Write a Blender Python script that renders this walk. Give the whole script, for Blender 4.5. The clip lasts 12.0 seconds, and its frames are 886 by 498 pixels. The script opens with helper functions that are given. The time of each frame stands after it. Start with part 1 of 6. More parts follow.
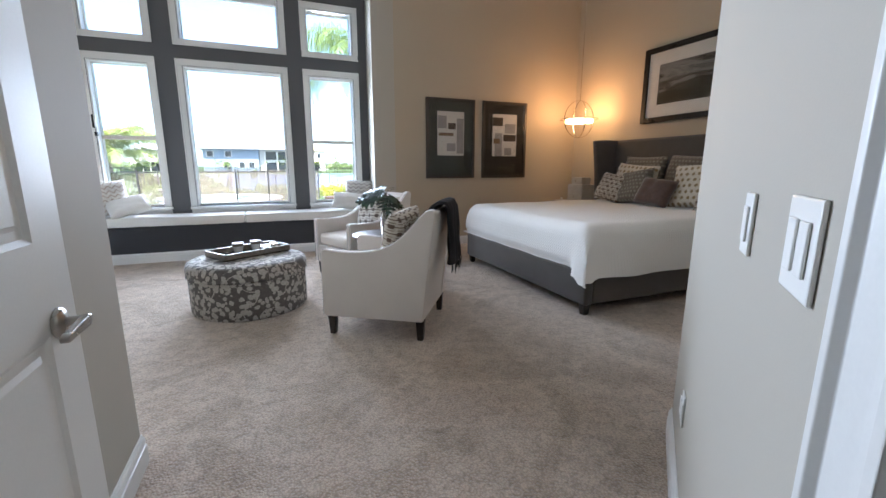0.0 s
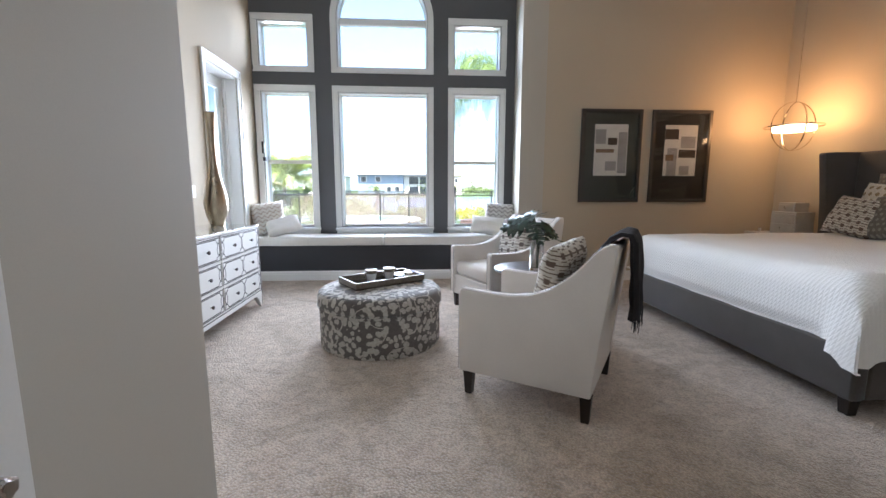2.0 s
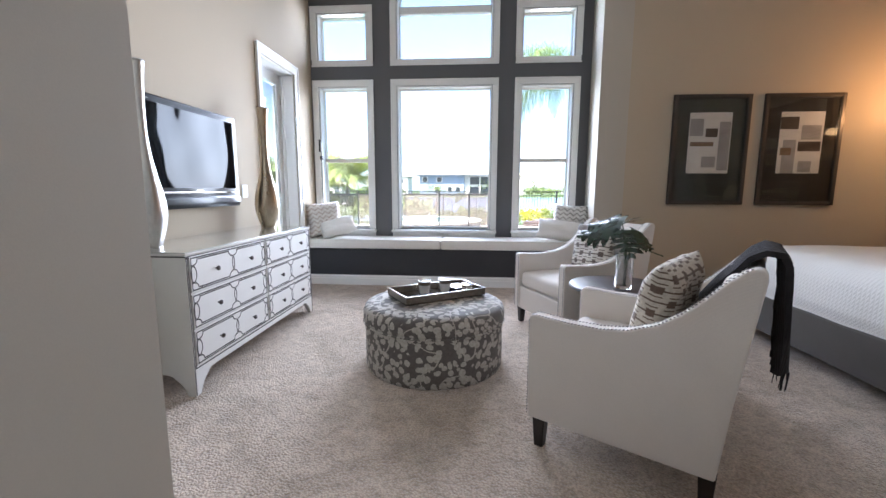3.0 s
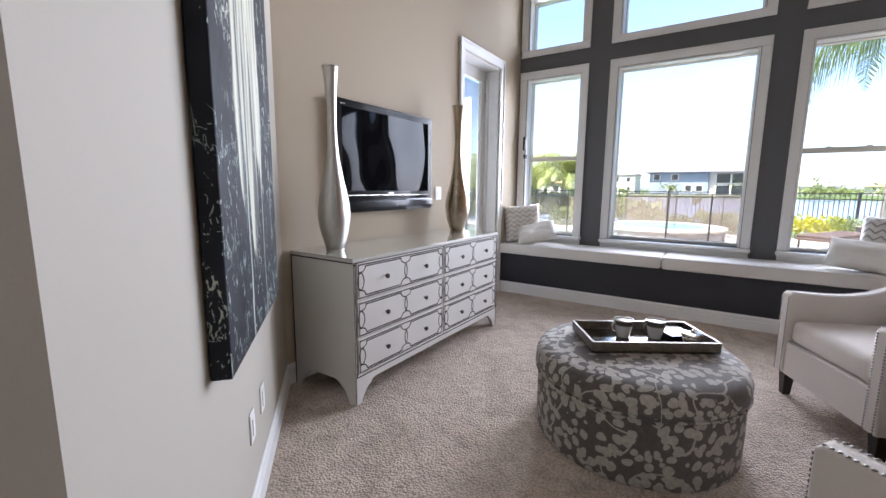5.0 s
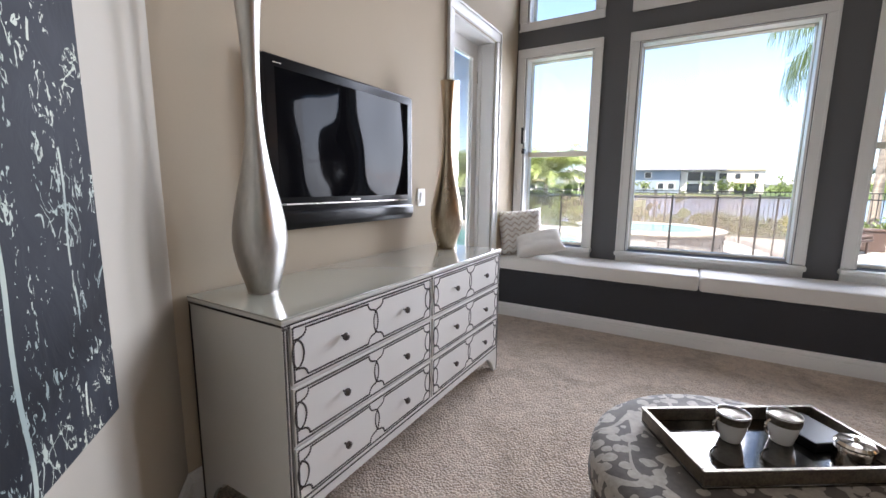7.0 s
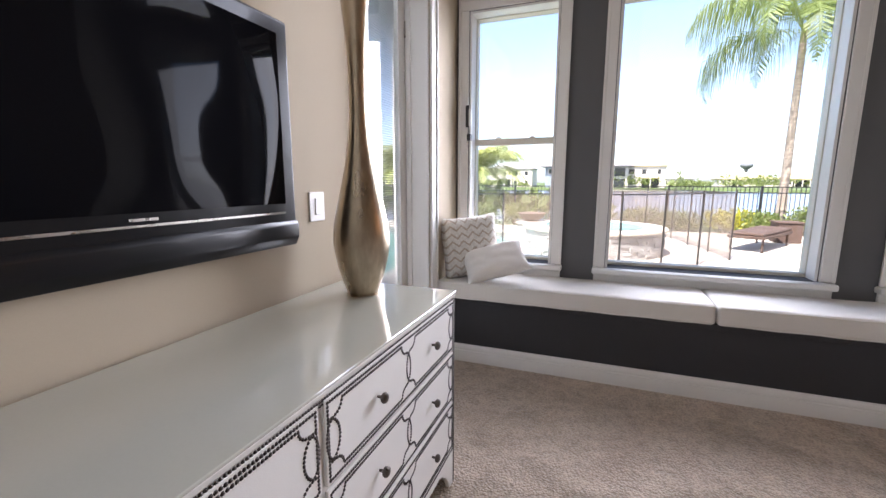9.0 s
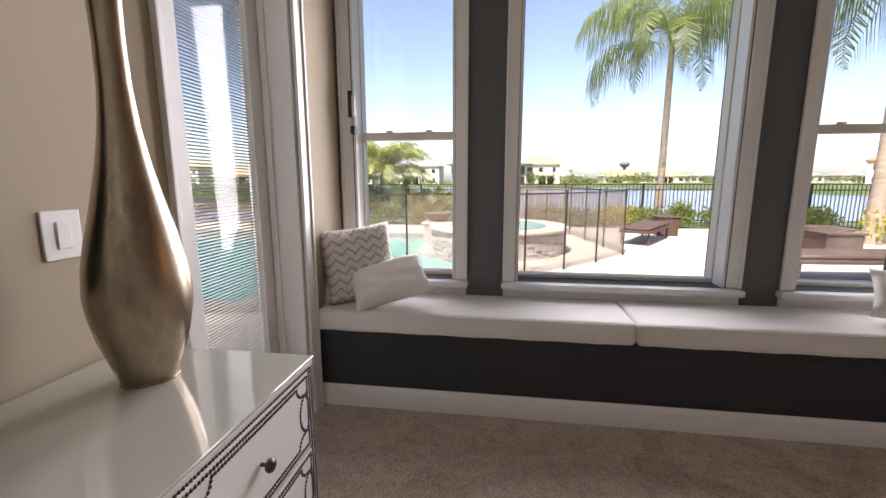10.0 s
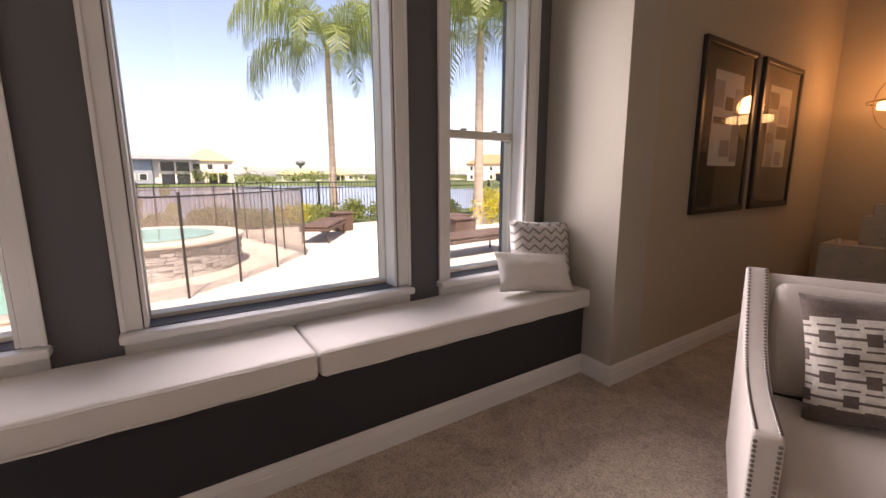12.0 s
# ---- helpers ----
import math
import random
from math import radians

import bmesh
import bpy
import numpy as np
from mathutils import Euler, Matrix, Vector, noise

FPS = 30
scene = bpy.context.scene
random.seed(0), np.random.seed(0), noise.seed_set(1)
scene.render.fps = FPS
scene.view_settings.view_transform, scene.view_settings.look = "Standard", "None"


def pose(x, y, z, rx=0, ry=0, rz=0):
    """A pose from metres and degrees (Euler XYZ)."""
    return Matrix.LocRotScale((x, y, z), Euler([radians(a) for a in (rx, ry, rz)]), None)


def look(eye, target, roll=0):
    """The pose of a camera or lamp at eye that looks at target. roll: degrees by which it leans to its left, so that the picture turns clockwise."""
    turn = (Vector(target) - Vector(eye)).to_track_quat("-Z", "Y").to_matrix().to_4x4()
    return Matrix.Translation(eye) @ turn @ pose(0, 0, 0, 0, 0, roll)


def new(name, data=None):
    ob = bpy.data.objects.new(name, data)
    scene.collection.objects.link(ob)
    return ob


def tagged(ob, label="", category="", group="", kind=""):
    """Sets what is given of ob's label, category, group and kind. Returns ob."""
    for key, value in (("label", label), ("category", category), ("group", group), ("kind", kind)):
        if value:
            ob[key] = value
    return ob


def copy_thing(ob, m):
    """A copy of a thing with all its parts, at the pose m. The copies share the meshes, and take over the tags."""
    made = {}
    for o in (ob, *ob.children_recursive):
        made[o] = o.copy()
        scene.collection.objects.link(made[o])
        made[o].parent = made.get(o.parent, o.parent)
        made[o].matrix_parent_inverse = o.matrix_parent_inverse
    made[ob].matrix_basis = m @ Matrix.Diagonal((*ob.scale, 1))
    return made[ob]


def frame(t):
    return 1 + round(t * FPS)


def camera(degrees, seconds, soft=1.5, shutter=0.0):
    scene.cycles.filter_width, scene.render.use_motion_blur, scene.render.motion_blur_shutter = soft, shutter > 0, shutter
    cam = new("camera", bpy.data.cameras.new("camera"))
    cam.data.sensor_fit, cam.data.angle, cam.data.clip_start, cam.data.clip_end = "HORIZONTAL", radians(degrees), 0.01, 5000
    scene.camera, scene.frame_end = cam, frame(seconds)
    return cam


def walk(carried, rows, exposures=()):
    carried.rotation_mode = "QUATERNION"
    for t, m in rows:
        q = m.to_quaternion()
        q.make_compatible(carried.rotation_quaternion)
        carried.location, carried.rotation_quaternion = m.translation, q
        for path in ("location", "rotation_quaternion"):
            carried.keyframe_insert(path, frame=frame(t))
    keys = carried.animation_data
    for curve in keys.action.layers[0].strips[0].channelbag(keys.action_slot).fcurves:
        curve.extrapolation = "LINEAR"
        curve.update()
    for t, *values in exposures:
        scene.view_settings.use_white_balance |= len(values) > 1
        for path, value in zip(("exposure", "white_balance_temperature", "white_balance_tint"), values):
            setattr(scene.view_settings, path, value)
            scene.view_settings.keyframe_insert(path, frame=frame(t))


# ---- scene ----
cam = camera(93.9, 12.0)
PATH = [
    (0, (0.103, 0.009, 1.226), (0.841, 1.826, 0.836), 0.1),
    (0.5, (0.173, 0.19, 1.23), (0.593, 2.112, 0.866), 0.2),
    (1, (0.146, 0.332, 1.204), (0.395, 2.289, 0.877), 0.2),
    (1.5, (0.114, 0.538, 1.208), (0.301, 2.507, 0.914), 0.2),
    (2, (0.126, 0.704, 1.199), (0.264, 2.679, 0.919), 0.1),
    (2.5, (0.159, 0.954, 1.203), (0.186, 2.934, 0.926), 0.2),
    (3, (0.122, 1.175, 1.198), (-0.026, 3.15, 0.918), 0.2),
    (3.5, (0.134, 1.433, 1.228), (-0.281, 3.37, 0.947), 0.2),
    (3.7, (0.139, 1.518, 1.216), (-0.404, 3.423, 0.935), 0.2),
    (5.3, (0.145, 1.828, 1.252), (-0.977, 3.457, 0.958), 0.5),
    (5.5, (0.071, 1.872, 1.267), (-1.042, 3.507, 0.973), 0.5),
    (6, (-0.101, 2.001, 1.277), (-1.177, 3.661, 0.979), 0.5),
    (6.5, (-0.262, 2.258, 1.271), (-1.3, 3.941, 0.969), 0.6),
    (8.5, (-0.809, 3.247, 1.283), (-1.636, 5.04, 0.962), 0.2),
    (9, (-0.945, 3.547, 1.283), (-1.647, 5.393, 0.965), 0.1),
    (9.5, (-0.986, 3.818, 1.244), (-1.519, 5.723, 0.949), 0.2),
    (10, (-0.975, 4.1, 1.314), (-1.262, 6.052, 0.985), -0.1),
    (10.5, (-0.963, 4.318, 1.328), (-0.945, 6.288, 0.98), -0.1),
    (11, (-0.98, 4.465, 1.347), (-0.585, 6.393, 0.992), 0.1),
    (11.5, (-0.924, 4.526, 1.304), (-0.163, 6.345, 0.972), -0.0),
    (12, (-0.761, 4.565, 1.319), (0.328, 6.208, 0.977), -0.2),
]
walk(cam, [(t, look(eye, target, roll)) for t, eye, target, roll in PATH],
     [(0.0, 2.55, 5650, 12), (1.5, 2.6, 5750, 13), (2.5, 2.5, 5750, 14), (3.5, 2.5, 5900, 18), (5.5, 1.95, 6150, 20), (6.5, 1.95, 6250, 19), (8.5, 1.95, 6400, 21), (9.0, 2.0, 6450, 23), (9.5, 1.85, 6600, 24), (10.5, 1.05, 7600, 28), (12.0, 1.4, 7800, 34)])

# ---- light ----
world = bpy.data.worlds.new("sky")
scene.world = world
world.use_nodes = True
wn, wl = world.node_tree.nodes, world.node_tree.links
sky = wn.new("ShaderNodeTexSky")
sky.sky_type, sky.sun_disc = "NISHITA", False
sky.sun_elevation, sky.sun_rotation = radians(58), radians(200)
sky.air_density, sky.dust_density, sky.ozone_density = 0.8, 1.6, 1.0
wl.new(sky.outputs[0], wn["Background"].inputs[0])
wn["Background"].inputs[1].default_value = 0.15
sun = new("sun", bpy.data.lights.new("sun", "SUN"))
sun.data.energy, sun.data.angle, sun.data.color = 5.0, radians(0.5), (1.0, 0.95, 0.87)
# sun stands behind the house, high, to the right
az, el = radians(200), radians(58)
sun_dir = Vector((math.sin(az) * math.cos(el), math.cos(az) * math.cos(el), math.sin(el)))
sun.matrix_world = look(sun_dir * 30, (0, 0, 0))


def window_lamp(x, z, w, h, power):
    """The sky's light coming in through one window opening."""
    lamp = new("window_light", bpy.data.lights.new("window_light", "AREA"))
    lamp.data.shape, lamp.data.size, lamp.data.size_y = "RECTANGLE", w * 0.78, h * 0.9
    lamp.data.energy, lamp.data.color = power, (0.86, 0.93, 1.0)
    lamp.matrix_world = look((x, 6.79, z), (x, 5.0, z - 0.1))
    lamp.data.spread = radians(116)


for wx, ww in ((-1.62, 0.6), (-0.29, 1.2), (1.03, 0.6)):
    window_lamp(wx, 1.62, ww, 1.8, 11.5 * ww)
    window_lamp(wx, 3.2, ww, 0.65, 3.2 * ww)

# ---- materials ----
def material(name, colour, rough=0.6, metal=0.0, dark=None, scale=8.0, detail=4.0, amount=0.35, fine=180.0, bump=0.08, depth=0.002,
             sheen=0.0, coat=0.0, ior=1.45, stretch=(1, 1, 1), spec=0.5, rough_var=0.1):
    """A surface with slow stains and fine grain: colour, roughness and relief all vary."""
    m = bpy.data.materials.new(name)
    m.use_nodes = True
    n, l = m.node_tree.nodes, m.node_tree.links
    b = n["Principled BSDF"]
    b.inputs["Metallic"].default_value, b.inputs["IOR"].default_value = metal, ior
    b.inputs["Sheen Weight"].default_value, b.inputs["Coat Weight"].default_value = sheen, coat
    b.inputs["Specular IOR Level"].default_value = spec
    dark = dark or tuple(c * (1 - amount) for c in colour)
    co = n.new("ShaderNodeTexCoord")
    mp = n.new("ShaderNodeMapping")
    mp.inputs["Scale"].default_value = stretch
    l.new(co.outputs["Object"], mp.inputs[0])
    slow = n.new("ShaderNodeTexNoise")
    slow.inputs["Scale"].default_value, slow.inputs["Detail"].default_value = scale, detail
    quick = n.new("ShaderNodeTexNoise")
    quick.inputs["Scale"].default_value, quick.inputs["Detail"].default_value = fine, 2
    l.new(mp.outputs[0], slow.inputs[0]), l.new(mp.outputs[0], quick.inputs[0])
    both = n.new("ShaderNodeMath")
    both.operation = "MULTIPLY_ADD"
    l.new(quick.outputs["Fac"], both.inputs[0])
    both.inputs[1].default_value = 0.45
    half = n.new("ShaderNodeMath")
    half.operation = "MULTIPLY"
    half.inputs[1].default_value = 0.55
    l.new(slow.outputs["Fac"], half.inputs[0]), l.new(half.outputs[0], both.inputs[2])
    ramp = n.new("ShaderNodeValToRGB")
    ramp.color_ramp.elements[0].position, ramp.color_ramp.elements[1].position = 0.33, 0.67
    ramp.color_ramp.elements[0].color, ramp.color_ramp.elements[1].color = (*dark, 1), (*colour, 1)
    l.new(both.outputs[0], ramp.inputs[0]), l.new(ramp.outputs[0], b.inputs["Base Color"])
    rr = n.new("ShaderNodeMapRange")
    rr.inputs["To Min"].default_value, rr.inputs["To Max"].default_value = max(0.02, rough - rough_var), min(1, rough + rough_var)
    l.new(slow.outputs["Fac"], rr.inputs[0]), l.new(rr.outputs[0], b.inputs["Roughness"])
    if bump:
        bp = n.new("ShaderNodeBump")
        bp.inputs["Strength"].default_value, bp.inputs["Distance"].default_value = bump, depth
        l.new(quick.outputs["Fac"], bp.inputs["Height"]), l.new(bp.outputs[0], b.inputs["Normal"])
    return m


def nodes_of(m):
    return m.node_tree.nodes, m.node_tree.links, m.node_tree.nodes["Principled BSDF"]


def ramp_of(n, l, source, stops, kind="LINEAR"):
    r = n.new("ShaderNodeValToRGB")
    r.color_ramp.interpolation = kind
    while len(r.color_ramp.elements) < len(stops):
        r.color_ramp.elements.new(0.5)
    for e, (p, c) in zip(r.color_ramp.elements, stops):
        e.position, e.color = p, (*c, 1)
    l.new(source, r.inputs[0])
    return r.outputs[0]


WALL = material("beige wall paint", (0.47, 0.395, 0.295), 0.75, amount=0.05, scale=1.2, fine=320, bump=0.12, depth=0.001, spec=0.25)
PALE = material("pale greige wall paint", (0.46, 0.425, 0.36), 0.7, amount=0.05, scale=1.2, fine=320, bump=0.12, depth=0.001, spec=0.25)
GREY = material("slate grey wall paint", (0.125, 0.125, 0.128), 0.7, amount=0.08, scale=1.5, fine=320, bump=0.12, depth=0.001, spec=0.25)
BENCH = material("charcoal bench paint", (0.042, 0.042, 0.046), 0.55, amount=0.15, scale=3, fine=260, bump=0.06, depth=0.001, spec=0.3)
TRIM = material("white trim paint", (0.76, 0.75, 0.72), 0.38, amount=0.05, scale=2.5, fine=150, bump=0.03, depth=0.0006)
VINYL = material("cream window frame", (0.66, 0.62, 0.52), 0.45, amount=0.08, scale=4, fine=200, bump=0.03, depth=0.0006)
CEIL = material("white ceiling paint", (0.78, 0.76, 0.72), 0.85, amount=0.04, scale=2, fine=160, bump=0.3, depth=0.002)
BLACK = material("black metal", (0.012, 0.012, 0.013), 0.4, amount=0.3, scale=9, bump=0.05)
NICKEL = material("brushed nickel", (0.48, 0.45, 0.41), 0.28, metal=1.0, amount=0.2, scale=14, fine=400, bump=0.05, depth=0.0004)
PLATE = material("white switch plastic", (0.82, 0.81, 0.78), 0.35, amount=0.03, scale=9, bump=0.02)


def carpet():
    m = material("beige cut pile carpet", (0.43, 0.385, 0.34), 0.95, amount=0.2, scale=2.2, fine=140, bump=1.0, depth=0.012, sheen=0.25, spec=0.1)
    n, l, b = nodes_of(m)
    co = n.new("ShaderNodeTexCoord")
    tuft = n.new("ShaderNodeTexVoronoi")
    tuft.inputs["Scale"].default_value = 95
    drag = n.new("ShaderNodeTexNoise")
    drag.inputs["Scale"].default_value, drag.inputs["Detail"].default_value, drag.inputs["Distortion"].default_value = 1.7, 6, 1.2
    patch = n.new("ShaderNodeTexNoise")
    patch.inputs["Scale"].default_value, patch.inputs["Detail"].default_value, patch.inputs["Distortion"].default_value = 14, 5, 0.8
    for node in (tuft, drag, patch):
        l.new(co.outputs["Object"], node.inputs["Vector"])
    a = ramp_of(n, l, drag.outputs["Fac"], [(0.40, (0.53, 0.432, 0.338)), (0.52, (0.67, 0.555, 0.447)), (0.66, (0.60, 0.485, 0.385))])
    c = ramp_of(n, l, patch.outputs["Fac"], [(0.32, (0.80, 0.79, 0.78)), (0.55, (1.0, 1.0, 1.0)), (0.75, (1.08, 1.08, 1.07))])
    # shade between the tufts put into the colour, darker away from each centre
    t = ramp_of(n, l, tuft.outputs["Distance"], [(0.0, (1.12, 1.12, 1.12)), (0.9, (0.66, 0.65, 0.64))])
    m1, m2 = n.new("ShaderNodeMixRGB"), n.new("ShaderNodeMixRGB")
    for mix, p, q in ((m1, a, c), (m2, m1.outputs[0], t)):
        mix.blend_type, mix.inputs[0].default_value = "MULTIPLY", 1.0
        l.new(p, mix.inputs[1]), l.new(q, mix.inputs[2])
    l.new(m2.outputs[0], b.inputs["Base Color"])
    add = n.new("ShaderNodeMath")
    add.operation = "MULTIPLY_ADD"
    add.inputs[1].default_value = 1.4
    inv = n.new("ShaderNodeMath")
    inv.operation = "SUBTRACT"
    inv.inputs[0].default_value = 1.0
    l.new(tuft.outputs["Distance"], inv.inputs[1])
    l.new(patch.outputs["Fac"], add.inputs[0]), l.new(inv.outputs[0], add.inputs[2])
    bp = n.new("ShaderNodeBump")
    bp.inputs["Strength"].default_value, bp.inputs["Distance"].default_value = 0.9, 0.011
    l.new(add.outputs[0], bp.inputs["Height"]), l.new(bp.outputs[0], b.inputs["Normal"])
    return m


CARPET = carpet()


def glass(name, tint=(1, 1, 1), gloss=1.0):
    """A clear pane: lets the view through and mirrors at the Fresnel rate."""
    m = bpy.data.materials.new(name)
    m.use_nodes = True
    n, l = m.node_tree.nodes, m.node_tree.links
    n.remove(n["Principled BSDF"])
    tr, gl, mix, fr = n.new("ShaderNodeBsdfTransparent"), n.new("ShaderNodeBsdfGlossy"), n.new("ShaderNodeMixShader"), n.new("ShaderNodeLayerWeight")
    tr.inputs[0].default_value, gl.inputs["Roughness"].default_value = (*tint, 1), 0.02
    fr.inputs[0].default_value = 0.5
    p5, k = n.new("ShaderNodeMath"), n.new("ShaderNodeMath")
    p5.operation, p5.inputs[1].default_value = "POWER", 5.0
    k.operation, k.inputs[1].default_value, k.inputs[2].default_value = "MULTIPLY_ADD", 0.9 * gloss, 0.035 * gloss
    l.new(fr.outputs["Facing"], p5.inputs[0]), l.new(p5.outputs[0], k.inputs[0]), l.new(k.outputs[0], mix.inputs[0])
    l.new(tr.outputs[0], mix.inputs[1]), l.new(gl.outputs[0], mix.inputs[2]), l.new(mix.outputs[0], n["Material Output"].inputs[0])
    return m


PANE = glass("window glass", (0.94, 0.97, 0.96))
PICGLASS = glass("picture glass", (1, 1, 1), 1.2)


# ---- mesh helpers ----
def put(name, bm, mat, parent=None, label="", smooth=False):
    me = bpy.data.meshes.new(name)
    bm.normal_update()
    bm.to_mesh(me)
    bm.free()
    for m in (mat if isinstance(mat, (list, tuple)) else [mat]):
        me.materials.append(m)
    if smooth:
        me.polygons.foreach_set("use_smooth", [True] * len(me.polygons))
        me.set_sharp_from_angle(angle=radians(smooth if smooth is not True else 40))
    ob = new(name, me)
    ob.parent = parent
    if label:
        ob["label"] = label
    return ob


def part(name, bm, mat, parent, label="", smooth=False):
    return put(name, bm, mat, parent, label, smooth)


def thing(name, m, label, category, group="", kind=""):
    ob = new(name)
    ob.empty_display_size = 0.1
    ob.matrix_world = m
    return tagged(ob, label, category, group, kind)


def box(x0, x1, y0, y1, z0, z1, bevel=0.0, seg=2, bm=None):
    """An axis-parallel box, with rounded edges if bevel is given."""
    own = bmesh.new()
    bmesh.ops.create_cube(own, size=1.0, matrix=Matrix.Translation(((x0 + x1) / 2, (y0 + y1) / 2, (z0 + z1) / 2)) @ Matrix.Diagonal((x1 - x0, y1 - y0, z1 - z0, 1)))
    if bevel:
        bmesh.ops.bevel(own, geom=own.edges[:], offset=bevel, segments=seg, affect="EDGES", profile=0.5)
    return own if bm is None else join(bm, own)


def join(bm, own, m=None):
    if m is not None:
        bmesh.ops.transform(own, matrix=m, verts=own.verts)
    seen = {v: bm.verts.new(v.co) for v in own.verts}
    for f in own.faces:
        try:
            g = bm.faces.new([seen[v] for v in f.verts])
            g.material_index, g.smooth = f.material_index, f.smooth
        except ValueError:
            pass
    own.free()
    return bm


def cyl(r0, r1, z0, z1, seg=20, m=None, bevel=0.0):
    bm = bmesh.new()
    bmesh.ops.create_cone(bm, cap_ends=True, segments=seg, radius1=r0, radius2=r1, depth=z1 - z0, matrix=Matrix.Translation((0, 0, (z0 + z1) / 2)))
    if bevel:
        bmesh.ops.bevel(bm, geom=[e for e in bm.edges if abs(e.verts[0].co.z - e.verts[1].co.z) < 1e-5], offset=bevel, segments=2, affect="EDGES")
    if m is not None:
        bmesh.ops.transform(bm, matrix=m, verts=bm.verts)
    return bm


def rod(a, b, r, seg=10, r2=None):
    a, b = Vector(a), Vector(b)
    d = b - a
    return cyl(r, r if r2 is None else r2, 0, d.length, seg, Matrix.Translation(a) @ d.to_track_quat("Z", "Y").to_matrix().to_4x4())


def lathe(profile, seg=32, m=None, power=2.0):
    """Turns (radius, height) pairs about z; power over 2 squares the section off."""
    bm = bmesh.new()
    rings = []
    for r, z in profile:
        ring = []
        for i in range(seg):
            a = 2 * math.pi * i / seg
            c, s = math.cos(a), math.sin(a)
            k = (abs(c) ** power + abs(s) ** power) ** (-1 / power)
            ring.append(bm.verts.new((r * k * c, r * k * s, z)))
        rings.append(ring)
    for p, q in zip(rings, rings[1:]):
        for i in range(seg):
            bm.faces.new((p[i], p[(i + 1) % seg], q[(i + 1) % seg], q[i]))
    bm.faces.new(rings[0][::-1])
    bm.faces.new(rings[-1])
    if m is not None:
        bmesh.ops.transform(bm, matrix=m, verts=bm.verts)
    return bm


def prism(outline, t0, t1, axis="y", bevel=0.0, seg=2):
    """A slab with the given outline in the plane across axis, from t0 to t1."""
    bm = bmesh.new()
    def at(p, t):
        return {"x": (t, p[0], p[1]), "y": (p[0], t, p[1]), "z": (p[0], p[1], t)}[axis]
    a, b = [bm.verts.new(at(p, t0)) for p in outline], [bm.verts.new(at(p, t1)) for p in outline]
    bm.faces.new(a), bm.faces.new(b[::-1])
    for i in range(len(a)):
        j = (i + 1) % len(a)
        bm.faces.new((a[j], a[i], b[i], b[j]))
    bmesh.ops.recalc_face_normals(bm, faces=bm.faces)
    if bevel:
        bmesh.ops.bevel(bm, geom=bm.edges[:], offset=bevel, segments=seg, affect="EDGES", profile=0.5)
    return bm


def sheet(outline):
    bm = bmesh.new()
    bm.faces.new([bm.verts.new(p) for p in outline])
    return bm


def pillow_mesh(w, h, d, seg=18, ruffle=0.012, seed=0):
    """A soft cushion standing in xz, thick in y, with pinched corners."""
    bm = bmesh.new()
    for side in (1, -1):
        grid = []
        for i in range(seg + 1):
            row = []
            for j in range(seg + 1):
                u, v = 2 * i / seg - 1, 2 * j / seg - 1
                k = max(0, (1 - u ** 4) * (1 - v ** 4)) ** 0.5
                pull = 1 - 0.07 * (1 - u * u) * (v * v) - 0.0
                pull2 = 1 - 0.07 * (1 - v * v) * (u * u)
                wr = noise.noise((u * 2.1 + seed, v * 2.1, side * 3.0)) * ruffle * k * 1.6 + noise.noise((u * 5 + seed, v * 5, side)) * ruffle * 0.5 * k
                row.append(bm.verts.new((u * w / 2 * pull2, side * (d / 2 * k + wr), v * h / 2 * pull + h / 2)))
            grid.append(row)
        for i in range(seg):
            for j in range(seg):
                q = (grid[i][j], grid[i + 1][j], grid[i + 1][j + 1], grid[i][j + 1])
                bm.faces.new(q if side < 0 else q[::-1])
    bmesh.ops.remove_doubles(bm, verts=bm.verts, dist=0.0005)
    return bm


def shell(bm, t):
    """Gives an open sheet a thickness t behind it, closed round its rim."""
    bm.normal_update()
    front = bm.faces[:]
    rim = [e for e in bm.edges if len(e.link_faces) == 1]
    back = {v: bm.verts.new(v.co - v.normal * t) for v in bm.verts[:]}
    for f in front:
        bm.faces.new([back[v] for v in reversed(f.verts)])
    for e in rim:
        a, b = e.verts
        f = e.link_faces[0]
        vs = list(f.verts)
        if vs[(vs.index(a) + 1) % len(vs)] == b:
            a, b = b, a
        bm.faces.new((a, b, back[b], back[a]))
    return bm


# ---- structure ----
LEFT, RIGHT, WIN, PIC, TOP = -2.03, 5.0, 6.70, 6.04, 4.6     # room planes
GLASS = 6.86
ALC = 1.55                                                    # right side of the window bay
floor = put("floor", box(-2.3, 5.3, -2.6, 7.0, -0.2, 0.0), CARPET)
tagged(floor, "beige cut pile carpet with vacuum and foot marks", "carpet", kind="structure")
ceiling = put("ceiling", box(-2.4, 5.4, -2.6, 7.1, TOP, TOP + 0.2), CEIL)
tagged(ceiling, "plain white painted ceiling", "ceiling", kind="structure")
# unseen low ceiling with a plain wall above, added to keep window light off the passage
low_plan = [(-0.64, -2.6), (1.03, -2.6), (1.03, 0.07), (1.79, 1.02), (1.76, 1.20), (-0.50, 1.87), (-0.64, 1.60)]
bm = prism(low_plan, 2.62, 2.75, "z")
join(bm, prism([(1.76, 1.205), (-0.49, 1.875), (-0.53, 1.74), (1.72, 1.07)], 2.752, TOP - 0.002, "z"))
tagged(put("passage_light_block", bm, CEIL), "unseen plain low ceiling added over the entrance passage to darken it", "ceiling", kind="structure")

